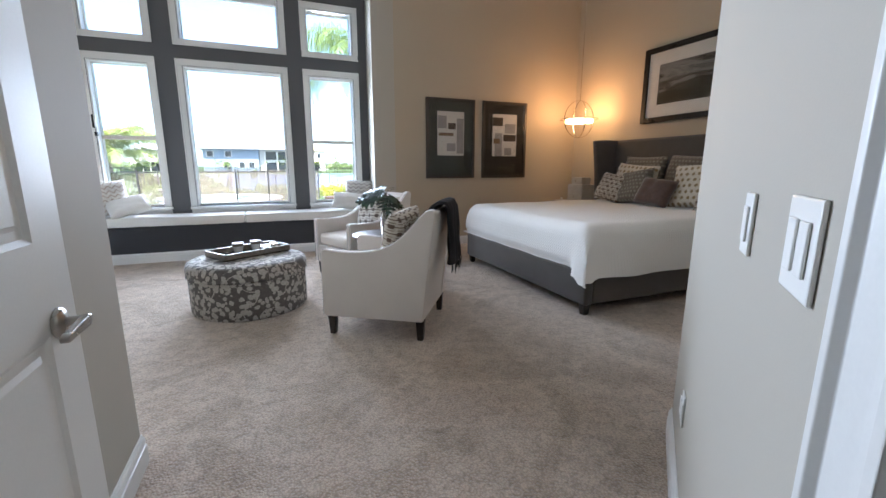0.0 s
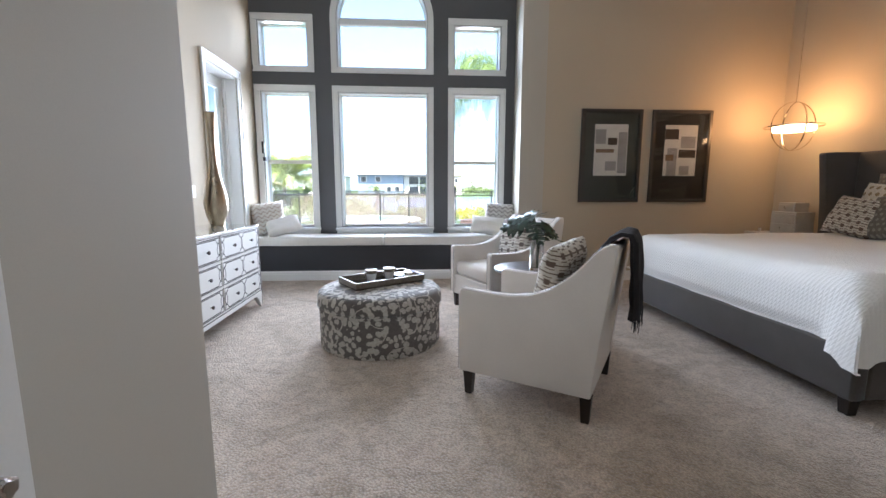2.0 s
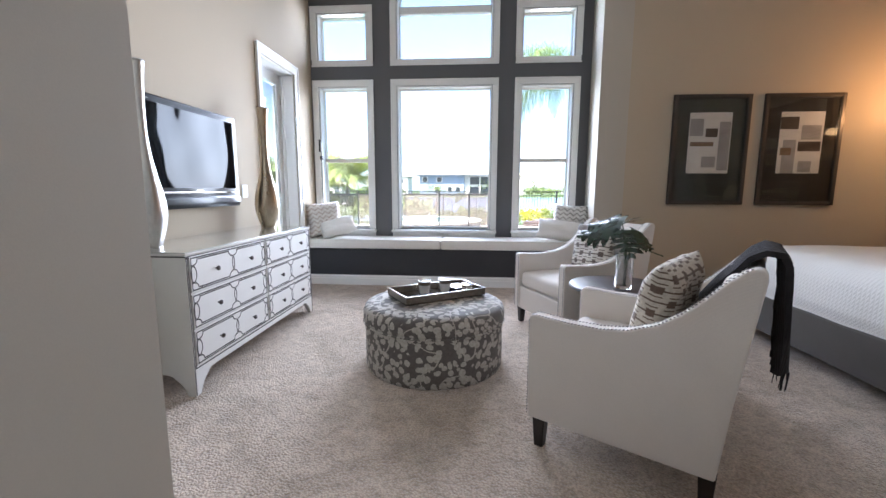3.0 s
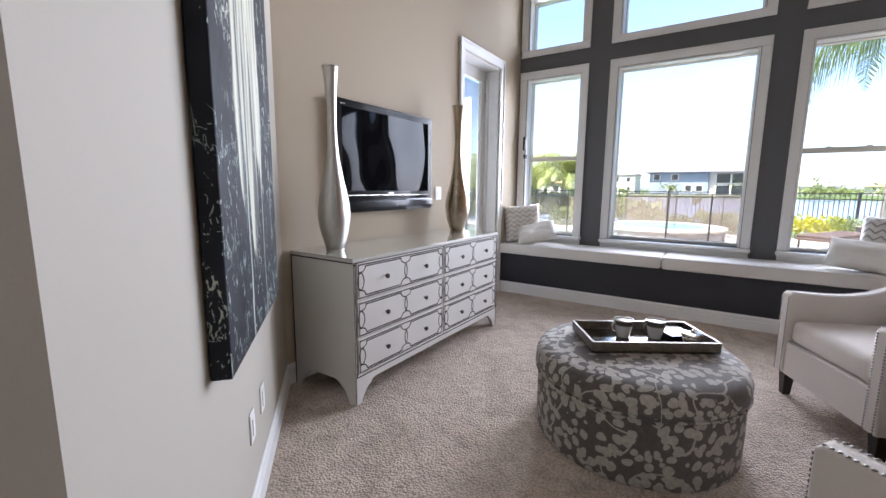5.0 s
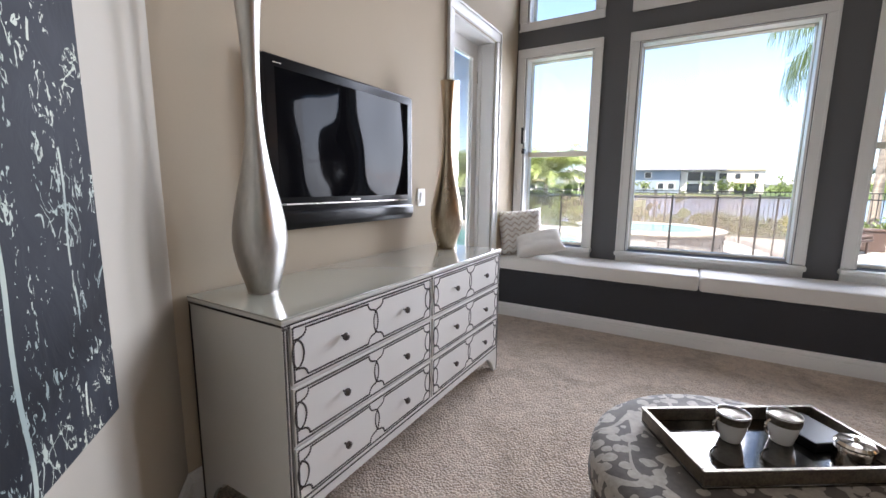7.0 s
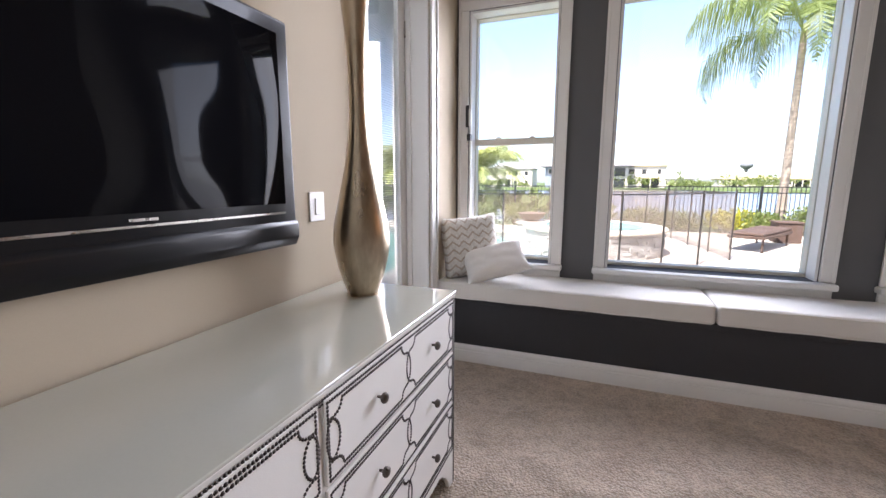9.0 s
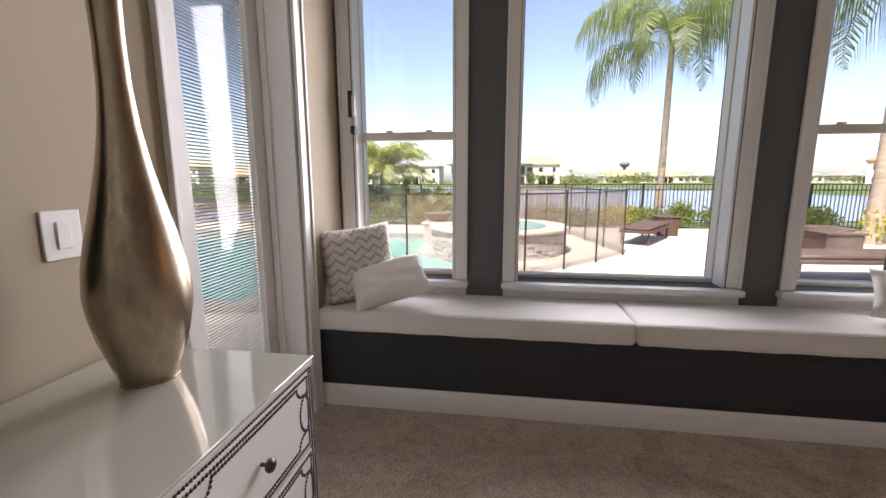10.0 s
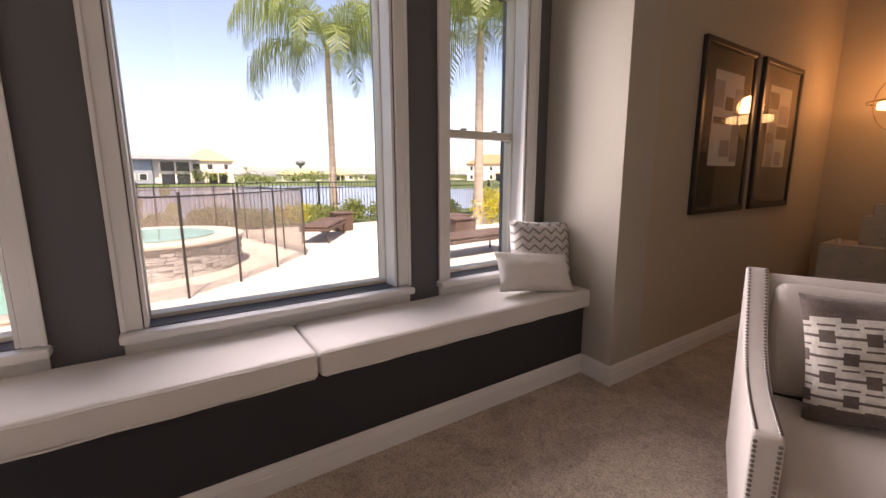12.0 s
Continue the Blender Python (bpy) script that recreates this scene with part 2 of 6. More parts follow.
# window bay: columns of openings
COLS = [(-1.930, -1.280), (-0.895, 0.328), (0.692, 1.342)]
Z_LOW, Z_HIGH, Z_UP0, Z_UP1, SPRING = 0.682, 2.528, 2.858, 3.43, 3.48


def window_wall():
    xs = [LEFT - 0.25] + [v for c in COLS for v in c] + [ALC + 0.25]
    zs = [-0.2, Z_LOW, Z_HIGH, Z_UP0, Z_UP1, SPRING, TOP]
    bm = bmesh.new()
    def cell(x0, x1, z0, z1):
        bm.faces.new([bm.verts.new(p) for p in ((x0, WIN, z0), (x1, WIN, z0), (x1, WIN, z1), (x0, WIN, z1))])
    for i in range(len(xs) - 1):
        for k in range(len(zs) - 1):
            col = i % 2 == 1
            mid = i == 3
            if col and k in (1, 3):
                continue
            if mid and k == 4:
                continue
            if mid and k == 5:
                r, cx = (xs[4] - xs[3]) / 2, (xs[3] + xs[4]) / 2
                steps = 28
                for s in range(steps):
                    a, b = math.pi * (1 - s / steps), math.pi * (1 - (s + 1) / steps)
                    p, q = (cx + r * math.cos(a), SPRING + r * math.sin(a)), (cx + r * math.cos(b), SPRING + r * math.sin(b))
                    bm.faces.new([bm.verts.new(v) for v in ((p[0], WIN, p[1]), (q[0], WIN, q[1]), (q[0], WIN, TOP), (p[0], WIN, TOP))])
                continue
            cell(xs[i], xs[i + 1], zs[k], zs[k + 1])
    bmesh.ops.remove_doubles(bm, verts=bm.verts, dist=0.0005)
    r = bmesh.ops.extrude_face_region(bm, geom=bm.faces[:])
    bmesh.ops.translate(bm, vec=(0, 0.26, 0), verts=[v for v in r["geom"] if isinstance(v, bmesh.types.BMVert)])
    bmesh.ops.recalc_face_normals(bm, faces=bm.faces)
    return bm


tagged(put("wall_north", window_wall(), GREY), "slate grey accent wall around the bay windows", "wall", kind="structure")
# left wall with a glazed door in a deep opening
DY0, DY1, DZ = 5.368, 6.145, 2.548
bm = box(LEFT - 0.25, LEFT, 3.0, DY0, -0.2, TOP)
box(LEFT - 0.25, LEFT, DY1, WIN, -0.2, TOP, bm=bm)
box(LEFT - 0.25, LEFT, DY0, DY1, DZ, TOP, bm=bm)
tagged(put("wall_west", bm, WALL), "plain beige painted wall behind the dresser", "wall", kind="structure")
bm = prism([(1.485, PIC), (ALC, WIN), (ALC + 0.25, WIN), (ALC + 0.25, PIC)], -0.2, TOP, "z")
tagged(put("wall_bay", bm, PALE), "pale side wall of the window bay", "wall", kind="structure")
bm = box(ALC + 0.25, RIGHT + 0.25, PIC, PIC + 0.2, -0.2, TOP)
tagged(put("wall_pictures", bm, WALL), "beige painted wall with framed pictures", "wall", kind="structure")
bm = box(RIGHT, RIGHT + 0.2, 0.9, PIC, -0.2, TOP)
tagged(put("wall_east", bm, WALL), "beige painted wall behind the bed", "wall", kind="structure")
# slanting wall, passage walls and the wall of the entrance door
A, B = Vector((-0.483, 1.90, 0)), Vector((LEFT, 3.285, 0))


def slab(points, z0, z1):
    return prism(points, z0, z1, "z")


tagged(put("wall_slanted", slab([(A.x, A.y), (B.x, B.y), (-2.28, B.y), (-2.28, 3.0), (-0.66, 1.60), (-0.66, 0.20), (A.x, 0.20)], -0.2, TOP), PALE),
       "pale painted slanting wall with a canvas on it", "wall", kind="structure")
tagged(put("wall_entry", slab([(1.74, 1.215), (0.482, 0.1157), (0.53, 0.05), (1.0, 0.05), (1.80, 1.0), (5.0, 1.0), (5.0, 1.215)], -0.2, TOP), PALE),
       "pale painted wall beside the entrance with light switches", "wall", kind="structure")
bm = box(-0.483, 0.67, 0.16, 0.28, 2.46, TOP)
tagged(put("wall_over_door", bm, PALE), "plain wall above the entrance door", "wall", kind="structure")
bm = box(-0.66, -0.475, -2.6, 0.20, -0.2, TOP)
box(0.9, 1.05, -2.6, 0.18, -0.2, TOP, bm=bm)
box(-0.66, 1.05, -2.75, -2.6, -0.2, TOP, bm=bm)
tagged(put("wall_hall", bm, PALE), "plain pale hall walls outside the bedroom door", "wall", kind="structure")


def skirting(name, a, b, flip=False, h=0.128):
    """A moulded skirting board along the floor from a to b, proud to its left."""
    a, b = Vector((*a, 0)), Vector((*b, 0))
    prof = [(0, 0), (0.016, 0), (0.016, h - 0.046), (0.011, h - 0.043), (0.011, h - 0.035), (0.0145, h - 0.031), (0.0105, h - 0.014), (0.0045, h - 0.006), (0.0045, h), (0, h)]
    own = prism(prof, 0, (b - a).length, "y")
    ang = math.atan2(b.y - a.y, b.x - a.x) - math.pi / 2
    m = Matrix.Translation(a) @ Matrix.Rotation(ang, 4, "Z")
    if not flip:
        m = m @ Matrix.Diagonal((-1, 1, 1, 1))
    bmesh.ops.transform(own, matrix=m, verts=own.verts)
    bmesh.ops.recalc_face_normals(own, faces=own.faces)
    return tagged(put(name, own, TRIM), "white moulded skirting board", "skirting board", kind="structure")


BF = 6.272     # bench front
skirting("baseboard_1", (LEFT, 3.285), (LEFT, 5.24), flip=True)
skirting("baseboard_2", (LEFT, BF), (1.502, BF), flip=True)
skirting("baseboard_3", (1.503, BF - 0.016), (1.483, PIC - 0.016), flip=True)
skirting("baseboard_4", (1.469, PIC), (RIGHT, PIC), flip=True)
skirting("baseboard_5", (RIGHT, PIC), (RIGHT, 1.215), flip=True)
skirting("baseboard_6", (-0.483, 1.90), (LEFT, 3.285), flip=True)
skirting("baseboard_7", (-0.483, 0.33), (-0.483, 1.91), flip=True)
skirting("baseboard_8", (1.75, 1.224), (0.568, 0.191), flip=True)
skirting("baseboard_9", (5.0, 1.215), (1.74, 1.215), flip=True)


# ---- windows ----
def casing_rect(w, x0, x1, z0, z1, foot=True):
    """White casing boards round one opening, with a raised outer bead."""
    cw = 0.075
    for n, b in (("casing", (x0 - cw, x0 - 0.004, z0, z1)), ("casing", (x1 + 0.004, x1 + cw, z0, z1)), ("casing", (x0 - cw, x1 + cw, z1 + 0.002, z1 + cw + 0.004))):
        bm = box(b[0], b[1], WIN - 0.02, WIN - 0.001, b[2], b[3], 0.004)
        part(n, bm, TRIM, w)
    for b in ((x0 - cw - 0.006, x0 - cw + 0.014, z0, z1 + cw), (x1 + cw - 0.014, x1 + cw + 0.006, z0, z1 + cw)):
        part("bead", box(b[0], b[1], WIN - 0.03, WIN - 0.021, b[2], b[3], 0.004), TRIM, w)
    part("bead", box(x0 - cw - 0.006, x1 + cw + 0.006, WIN - 0.03, WIN - 0.021, z1 + cw - 0.012, z1 + cw + 0.008, 0.004), TRIM, w)
    if foot:
        part("window_sill", box(x0 - cw - 0.012, x1 + cw + 0.012, WIN - 0.068, GLASS - 0.03, z0 - 0.045, z0 - 0.004, 0.012, 3), TRIM, w)
        part("apron", box(x0 - cw, x1 + cw, WIN - 0.022, WIN - 0.001, z0 - 0.115, z0 - 0.047, 0.004), TRIM, w)
    else:
        part("casing", box(x0 - cw, x1 + cw, WIN - 0.02, WIN - 0.001, z0 - cw, z0 - 0.002, 0.004), TRIM, w)
        part("bead", box(x0 - cw - 0.006, x1 + cw + 0.006, WIN - 0.03, WIN - 0.021, z0 - cw - 0.008, z0 - cw + 0.012, 0.004), TRIM, w)


def frame_rect(w, x0, x1, z0, z1, t=0.03, y0=None, y1=None):
    y0, y1 = y0 or GLASS - 0.045, y1 or GLASS + 0.04
    for b in ((x0, x0 + t, z0, z1), (x1 - t, x1, z0, z1), (x0 + t, x1 - t, z0, z0 + t), (x0 + t, x1 - t, z1 - t, z1)):
        part("window_frame", box(b[0], b[1], y0, y1, b[2], b[3], 0.004), VINYL, w)


def pane(w, x0, x1, z0, z1, y=None):
    p = part("pane", box(x0, x1, (y or GLASS) - 0.003, (y or GLASS) + 0.003, z0, z1), PANE, w)
    p.visible_shadow = False
    return p


def lining(w, x0, x1, z0, z1):
    for b in ((x0 + 0.001, x0 + 0.016, z0, z1), (x1 - 0.016, x1 - 0.001, z0, z1), (x0 + 0.016, x1 - 0.016, z1 - 0.016, z1 - 0.001)):
        part("jamb", box(b[0], b[1], WIN - 0.002, GLASS - 0.046, b[2], b[3]), TRIM, w)


count = 0
for ci, (x0, x1) in enumerate(COLS):
    count += 1
    w = thing("window_%d" % count, Matrix(), "white cased %s window above the seat" % ("fixed picture" if ci == 1 else "single-hung sash"), "window", "bay windows", "structure")
    casing_rect(w, x0, x1, Z_LOW, Z_HIGH)
    lining(w, x0, x1, Z_LOW, Z_HIGH)
    frame_rect(w, x0, x1, Z_LOW, Z_HIGH, 0.022)
    if ci == 1:
        pane(w, x0 + 0.02, x1 - 0.02, Z_LOW + 0.02, Z_HIGH - 0.02)
    else:
        zr = 1.596
        part("meeting_rail", box(x0 + 0.022, x1 - 0.022, GLASS - 0.05, GLASS + 0.02, zr - 0.024, zr + 0.024, 0.005), VINYL, w)
        pane(w, x0 + 0.02, x1 - 0.02, Z_LOW + 0.02, zr - 0.02, GLASS - 0.01)
        pane(w, x0 + 0.02, x1 - 0.02, zr + 0.02, Z_HIGH - 0.02, GLASS + 0.012)
        xm = (x0 + x1) / 2
        for dx in (-0.12, 0.14):
            part("sash_lock", box(xm + dx - 0.02, xm + dx + 0.02, GLASS - 0.056, GLASS - 0.03, zr + 0.025, zr + 0.036, 0.003), VINYL, w)
        if ci == 0:
            part("alarm_sensor", box(x0 - 0.01, x0 + 0.02, WIN - 0.03, WIN + 0.02, 1.60, 1.65, 0.004), BLACK, w, "small black contact sensor")
            part("alarm_sensor", box(x0 - 0.02, x0 + 0.005, WIN - 0.034, WIN - 0.021, 1.70, 1.86, 0.004), BLACK, w, "black sensor strip")
            part("sensor_body", box(x0 + 0.0, x0 + 0.022, WIN - 0.03, WIN + 0.0, 1.71, 1.83, 0.004), PLATE, w)
for ci, (x0, x1) in enumerate(COLS):
    count += 1
    if ci == 1:
        w = thing("window_%d" % count, Matrix(), "arched white transom window with a curved top", "window", "bay windows", "structure")
        cx, r = (x0 + x1) / 2, (x1 - x0) / 2
        cw = 0.075

        def arch(r0, r1, ya, yb, base):
            bm = bmesh.new()
            pts = [(-1, None)] + [(math.pi * (1 - i / 32), 1) for i in range(33)] + [(1, None)]
            prev = None
            for a, on in pts:
                quad = []
                for rr in (r0, r1):
                    x, z = (cx + rr * math.cos(a), SPRING + rr * math.sin(a)) if on else (cx + a * rr, base)
                    quad += [bm.verts.new((x, ya, z)), bm.verts.new((x, yb, z))]
                if prev:
                    p, q = prev, quad
                    for i, j in ((0, 1), (1, 3), (3, 2), (2, 0)):
                        bm.faces.new((p[i], p[j], q[j], q[i]))
                prev = quad
            bmesh.ops.recalc_face_normals(bm, faces=bm.faces)
            return bm
        part("casing", arch(r + 0.004, r + cw, WIN - 0.02, WIN - 0.001, Z_UP0), TRIM, w, smooth=40)
        part("bead", arch(r + cw - 0.014, r + cw + 0.006, WIN - 0.03, WIN - 0.021, Z_UP0 - cw), TRIM, w, smooth=40)
        part("jamb", arch(r - 0.016, r - 0.001, WIN - 0.002, GLASS - 0.046, Z_UP0), TRIM, w, smooth=40)
        part("window_frame", arch(r - 0.024, r, GLASS - 0.045, GLASS + 0.04, Z_UP0), VINYL, w, smooth=40)
        part("casing", box(x0 - cw, x1 + cw, WIN - 0.02, WIN - 0.001, Z_UP0 - cw, Z_UP0 - 0.002, 0.004), TRIM, w)
        part("bead", box(x0 - cw - 0.006, x1 + cw + 0.006, WIN - 0.03, WIN - 0.021, Z_UP0 - cw - 0.008, Z_UP0 - cw + 0.012, 0.004), TRIM, w)
        part("window_frame", box(x0 + 0.024, x1 - 0.024, GLASS - 0.045, GLASS + 0.04, Z_UP0, Z_UP0 + 0.024, 0.004), VINYL, w)
        part("mullion", box(x0 + 0.024, x1 - 0.024, GLASS - 0.05, GLASS + 0.04, 3.44, 3.53, 0.01), TRIM, w)
        pane(w, x0 + 0.02, x1 - 0.02, Z_UP0 + 0.02, 3.445)
        pts = [(cx + (r - 0.02) * math.cos(math.pi * i / 32), SPRING + (r - 0.02) * math.sin(math.pi * i / 32)) for i in range(33)]
        p = part("pane", prism(pts, GLASS - 0.003, GLASS + 0.003, "y"), PANE, w)
        p.visible_shadow = False
    else:
        w = thing("window_%d" % count, Matrix(), "small white cased transom window", "window", "bay windows", "structure")
        casing_rect(w, x0, x1, Z_UP0, Z_UP1, foot=False)
        lining(w, x0, x1, Z_UP0, Z_UP1)
        frame_rect(w, x0, x1, Z_UP0, Z_UP1, 0.022)
        pane(w, x0 + 0.02, x1 - 0.02, Z_UP0 + 0.02, Z_UP1 - 0.02)

# ---- fabrics and finishes ----
def math_node(n, l, op, a, b=None, c=None):
    k = n.new("ShaderNodeMath")
    k.operation = op
    for i, v in enumerate((a, b, c)):
        if v is None:
            continue
        if isinstance(v, (int, float)):
            k.inputs[i].default_value = v
        else:
            l.new(v, k.inputs[i])
    return k.outputs[0]


def coords(n, l):
    co, sp = n.new("ShaderNodeTexCoord"), n.new("ShaderNodeSeparateXYZ")
    l.new(co.outputs["Object"], sp.inputs[0])
    return co.outputs["Object"], sp.outputs


def weave(m, scale=420, strength=0.25):
    """A fine woven relief."""
    n, l, b = nodes_of(m)
    v, (x, y, z) = coords(n, l)
    w1, w2 = n.new("ShaderNodeTexWave"), n.new("ShaderNodeTexWave")
    w1.bands_direction, w2.bands_direction = "X", "Z"
    for w in (w1, w2):
        w.inputs["Scale"].default_value, w.inputs["Distortion"].default_value = scale / 6.28, 0.6
        l.new(v, w.inputs["Vector"])
    s = math_node(n, l, "ADD", w1.outputs["Fac"], w2.outputs["Fac"])
    bp = n.new("ShaderNodeBump")
    bp.inputs["Strength"].default_value, bp.inputs["Distance"].default_value = strength, 0.0015
    l.new(s, bp.inputs["Height"]), l.new(bp.outputs[0], b.inputs["Normal"])
    return m


def mask_mix(m, mask, ca, cb, wear=0.12):
    """Base colour from a 0..1 mask between two colours, slightly uneven."""
    n, l, b = nodes_of(m)
    v, _ = coords(n, l)
    nz = n.new("ShaderNodeTexNoise")
    nz.inputs["Scale"].default_value, nz.inputs["Detail"].default_value = 60, 4
    l.new(v, nz.inputs["Vector"])
    shade = ramp_of(n, l, nz.outputs["Fac"], [(0.3, (1 - wear * 2,) * 3), (0.7, (1 + wear * 0.3,) * 3)])
    mix, mul = n.new("ShaderNodeMixRGB"), n.new("ShaderNodeMixRGB")
    mix.inputs[1].default_value, mix.inputs[2].default_value = (*ca, 1), (*cb, 1)
    l.new(mask, mix.inputs[0])
    mul.blend_type, mul.inputs[0].default_value = "MULTIPLY", 1.0
    l.new(mix.outputs[0], mul.inputs[1]), l.new(shade, mul.inputs[2]), l.new(mul.outputs[0], b.inputs["Base Color"])
    return m


LINEN = weave(material("off-white linen", (0.67, 0.61, 0.55), 0.9, amount=0.06, scale=5, sheen=0.2, spec=0.2))
CUSH = weave(material("white seat cushion canvas", (0.72, 0.69, 0.64), 0.9, amount=0.06, scale=4, sheen=0.15, spec=0.2))
BEDFAB = weave(material("taupe upholstery", (0.095, 0.083, 0.073), 0.9, amount=0.2, scale=8, sheen=0.25, spec=0.2), 300, 0.4)
THROW = weave(material("charcoal wool throw", (0.036, 0.033, 0.034), 0.95, amount=0.3, scale=20, sheen=0.05, spec=0.06), 260, 0.6)
DARKWOOD = material("espresso wood", (0.018, 0.012, 0.009), 0.35, amount=0.5, scale=6, fine=90, stretch=(1, 1, 0.15), bump=0.06)
TABLEWOOD = material("dark walnut top", (0.045, 0.03, 0.026), 0.38, amount=0.5, scale=5, fine=80, stretch=(0.2, 1, 1), bump=0.04)
CLOSET = material("pale grey lacquer", (0.62, 0.60, 0.55), 0.42, amount=0.05, scale=3, fine=160, bump=0.05, depth=0.0008)
DRAWER = material("ivory linen drawer front", (0.72, 0.70, 0.66), 0.6, amount=0.05, scale=6, fine=380, bump=0.15, depth=0.0006)
NAIL = material("dark bronze nailheads", (0.075, 0.065, 0.06), 0.35, metal=0.9, amount=0.5, scale=90, bump=0)
GUNMETAL = material("dark pewter knobs", (0.13, 0.115, 0.105), 0.3, metal=1.0, amount=0.3, scale=60, bump=0)
PALENAIL = material("pewter nailheads", (0.25, 0.225, 0.205), 0.35, metal=0.9, amount=0.3, scale=90, bump=0)
GLASSTOP = material("glass topped lacquer", (0.48, 0.475, 0.41), 0.06, amount=0.03, scale=3, bump=0, coat=1.0, rough_var=0.02, spec=0.6)
SILVER = material("brushed silver leaf", (0.52, 0.50, 0.465), 0.34, metal=1.0, amount=0.25, scale=11, fine=60, bump=0.12, depth=0.002, stretch=(1, 1, 0.3))
BRONZE = material("champagne bronze", (0.52, 0.43, 0.32), 0.3, metal=1.0, amount=0.35, scale=11, fine=60, bump=0.12, depth=0.002, stretch=(1, 1, 0.3))
TVBODY = material("gloss black plastic", (0.006, 0.006, 0.007), 0.3, amount=0.2, scale=5, bump=0, rough_var=0.05, coat=0.1, spec=0.3)
MIRROR = material("aged mirror metal", (0.22, 0.21, 0.195), 0.09, metal=1.0, amount=0.35, scale=16, fine=70, bump=0.05, depth=0.001, rough_var=0.06)
ANTIQUE = material("antiqued silver gilt", (0.23, 0.195, 0.15), 0.36, metal=0.85, amount=0.5, scale=30, fine=120, bump=0.15)
PORCELAIN = material("white porcelain", (0.78, 0.77, 0.74), 0.15, amount=0.04, scale=9, bump=0, coat=0.5)
CHROME = material("polished nickel", (0.68, 0.62, 0.55), 0.1, metal=1.0, amount=0.15, scale=12, bump=0)
SCREEN = bpy.data.materials.new("television screen")
SCREEN.use_nodes = True
n, l, b = nodes_of(SCREEN)
b.inputs["Base Color"].default_value, b.inputs["Roughness"].default_value = (0.004, 0.004, 0.005, 1), 0.03
b.inputs["Specular IOR Level"].default_value, b.inputs["IOR"].default_value = 0.10, 1.5
v, _ = coords(n, l)
nz = n.new("ShaderNodeTexNoise")
nz.inputs["Scale"].default_value, nz.inputs["Detail"].default_value = 3.2, 0
l.new(v, nz.inputs["Vector"])
bp = n.new("ShaderNodeBump")
bp.inputs["Strength"].default_value, bp.inputs["Distance"].default_value = 0.5, 0.02
l.new(nz.outputs["Fac"], bp.inputs["Height"]), l.new(bp.outputs[0], b.inputs["Normal"])


def leaf_fabric():
    """Taupe damask ground with pale blossom sprays on stems."""
    m = material("floral damask", (0.3, 0.28, 0.25), 0.8, sheen=0.2, spec=0.25, bump=0)
    n, l, b = nodes_of(m)
    v, (x, y, z) = coords(n, l)
    warp = n.new("ShaderNodeTexNoise")
    warp.inputs["Scale"].default_value = 9
    l.new(v, warp.inputs["Vector"])
    mix = n.new("ShaderNodeMixRGB")
    mix.blend_type, mix.inputs[0].default_value = "ADD", 0.055
    l.new(v, mix.inputs[1]), l.new(warp.outputs["Color"], mix.inputs[2])
    cells, petals, stems = n.new("ShaderNodeTexVoronoi"), n.new("ShaderNodeTexVoronoi"), n.new("ShaderNodeTexNoise")
    petals.inputs["Scale"].default_value, cells.inputs["Scale"].default_value, stems.inputs["Scale"].default_value = 23, 6.5, 4.2
    stems.inputs["Detail"].default_value, stems.inputs["Distortion"].default_value = 0.5, 0.4
    for k in (cells, petals):
        l.new(mix.outputs[0], k.inputs["Vector"])
    l.new(v, stems.inputs["Vector"])
    a = math_node(n, l, "LESS_THAN", petals.outputs["Distance"], 0.50)
    c = math_node(n, l, "LESS_THAN", cells.outputs["Distance"], 0.86)
    a = math_node(n, l, "MULTIPLY", a, c)
    s = math_node(n, l, "LESS_THAN", math_node(n, l, "ABSOLUTE", math_node(n, l, "SUBTRACT", stems.outputs["Fac"], 0.5)), 0.012)
    mask = math_node(n, l, "MAXIMUM", a, s)
    mask_mix(m, mask, (0.12, 0.105, 0.092), (0.43, 0.39, 0.335))
    bp = n.new("ShaderNodeBump")
    bp.inputs["Strength"].default_value, bp.inputs["Distance"].default_value = 0.5, 0.002
    l.new(mask, bp.inputs["Height"]), l.new(bp.outputs[0], b.inputs["Normal"])
    return m


FLORAL = leaf_fabric()


def chevron(name, ca, cb, step=0.056, amp=0.5):
    m = material(name, ca, 0.9, sheen=0.2, spec=0.2, bump=0)
    n, l, b = nodes_of(m)
    v, (x, y, z) = coords(n, l)
    zig = math_node(n, l, "PINGPONG", x, step * 0.72)
    h = math_node(n, l, "ADD", z, math_node(n, l, "MULTIPLY", zig, 0.9))
    f = math_node(n, l, "FRACT", math_node(n, l, "DIVIDE", h, step))
    return weave(mask_mix(m, math_node(n, l, "GREATER_THAN", f, 0.70), ca, cb), 500, 0.15)


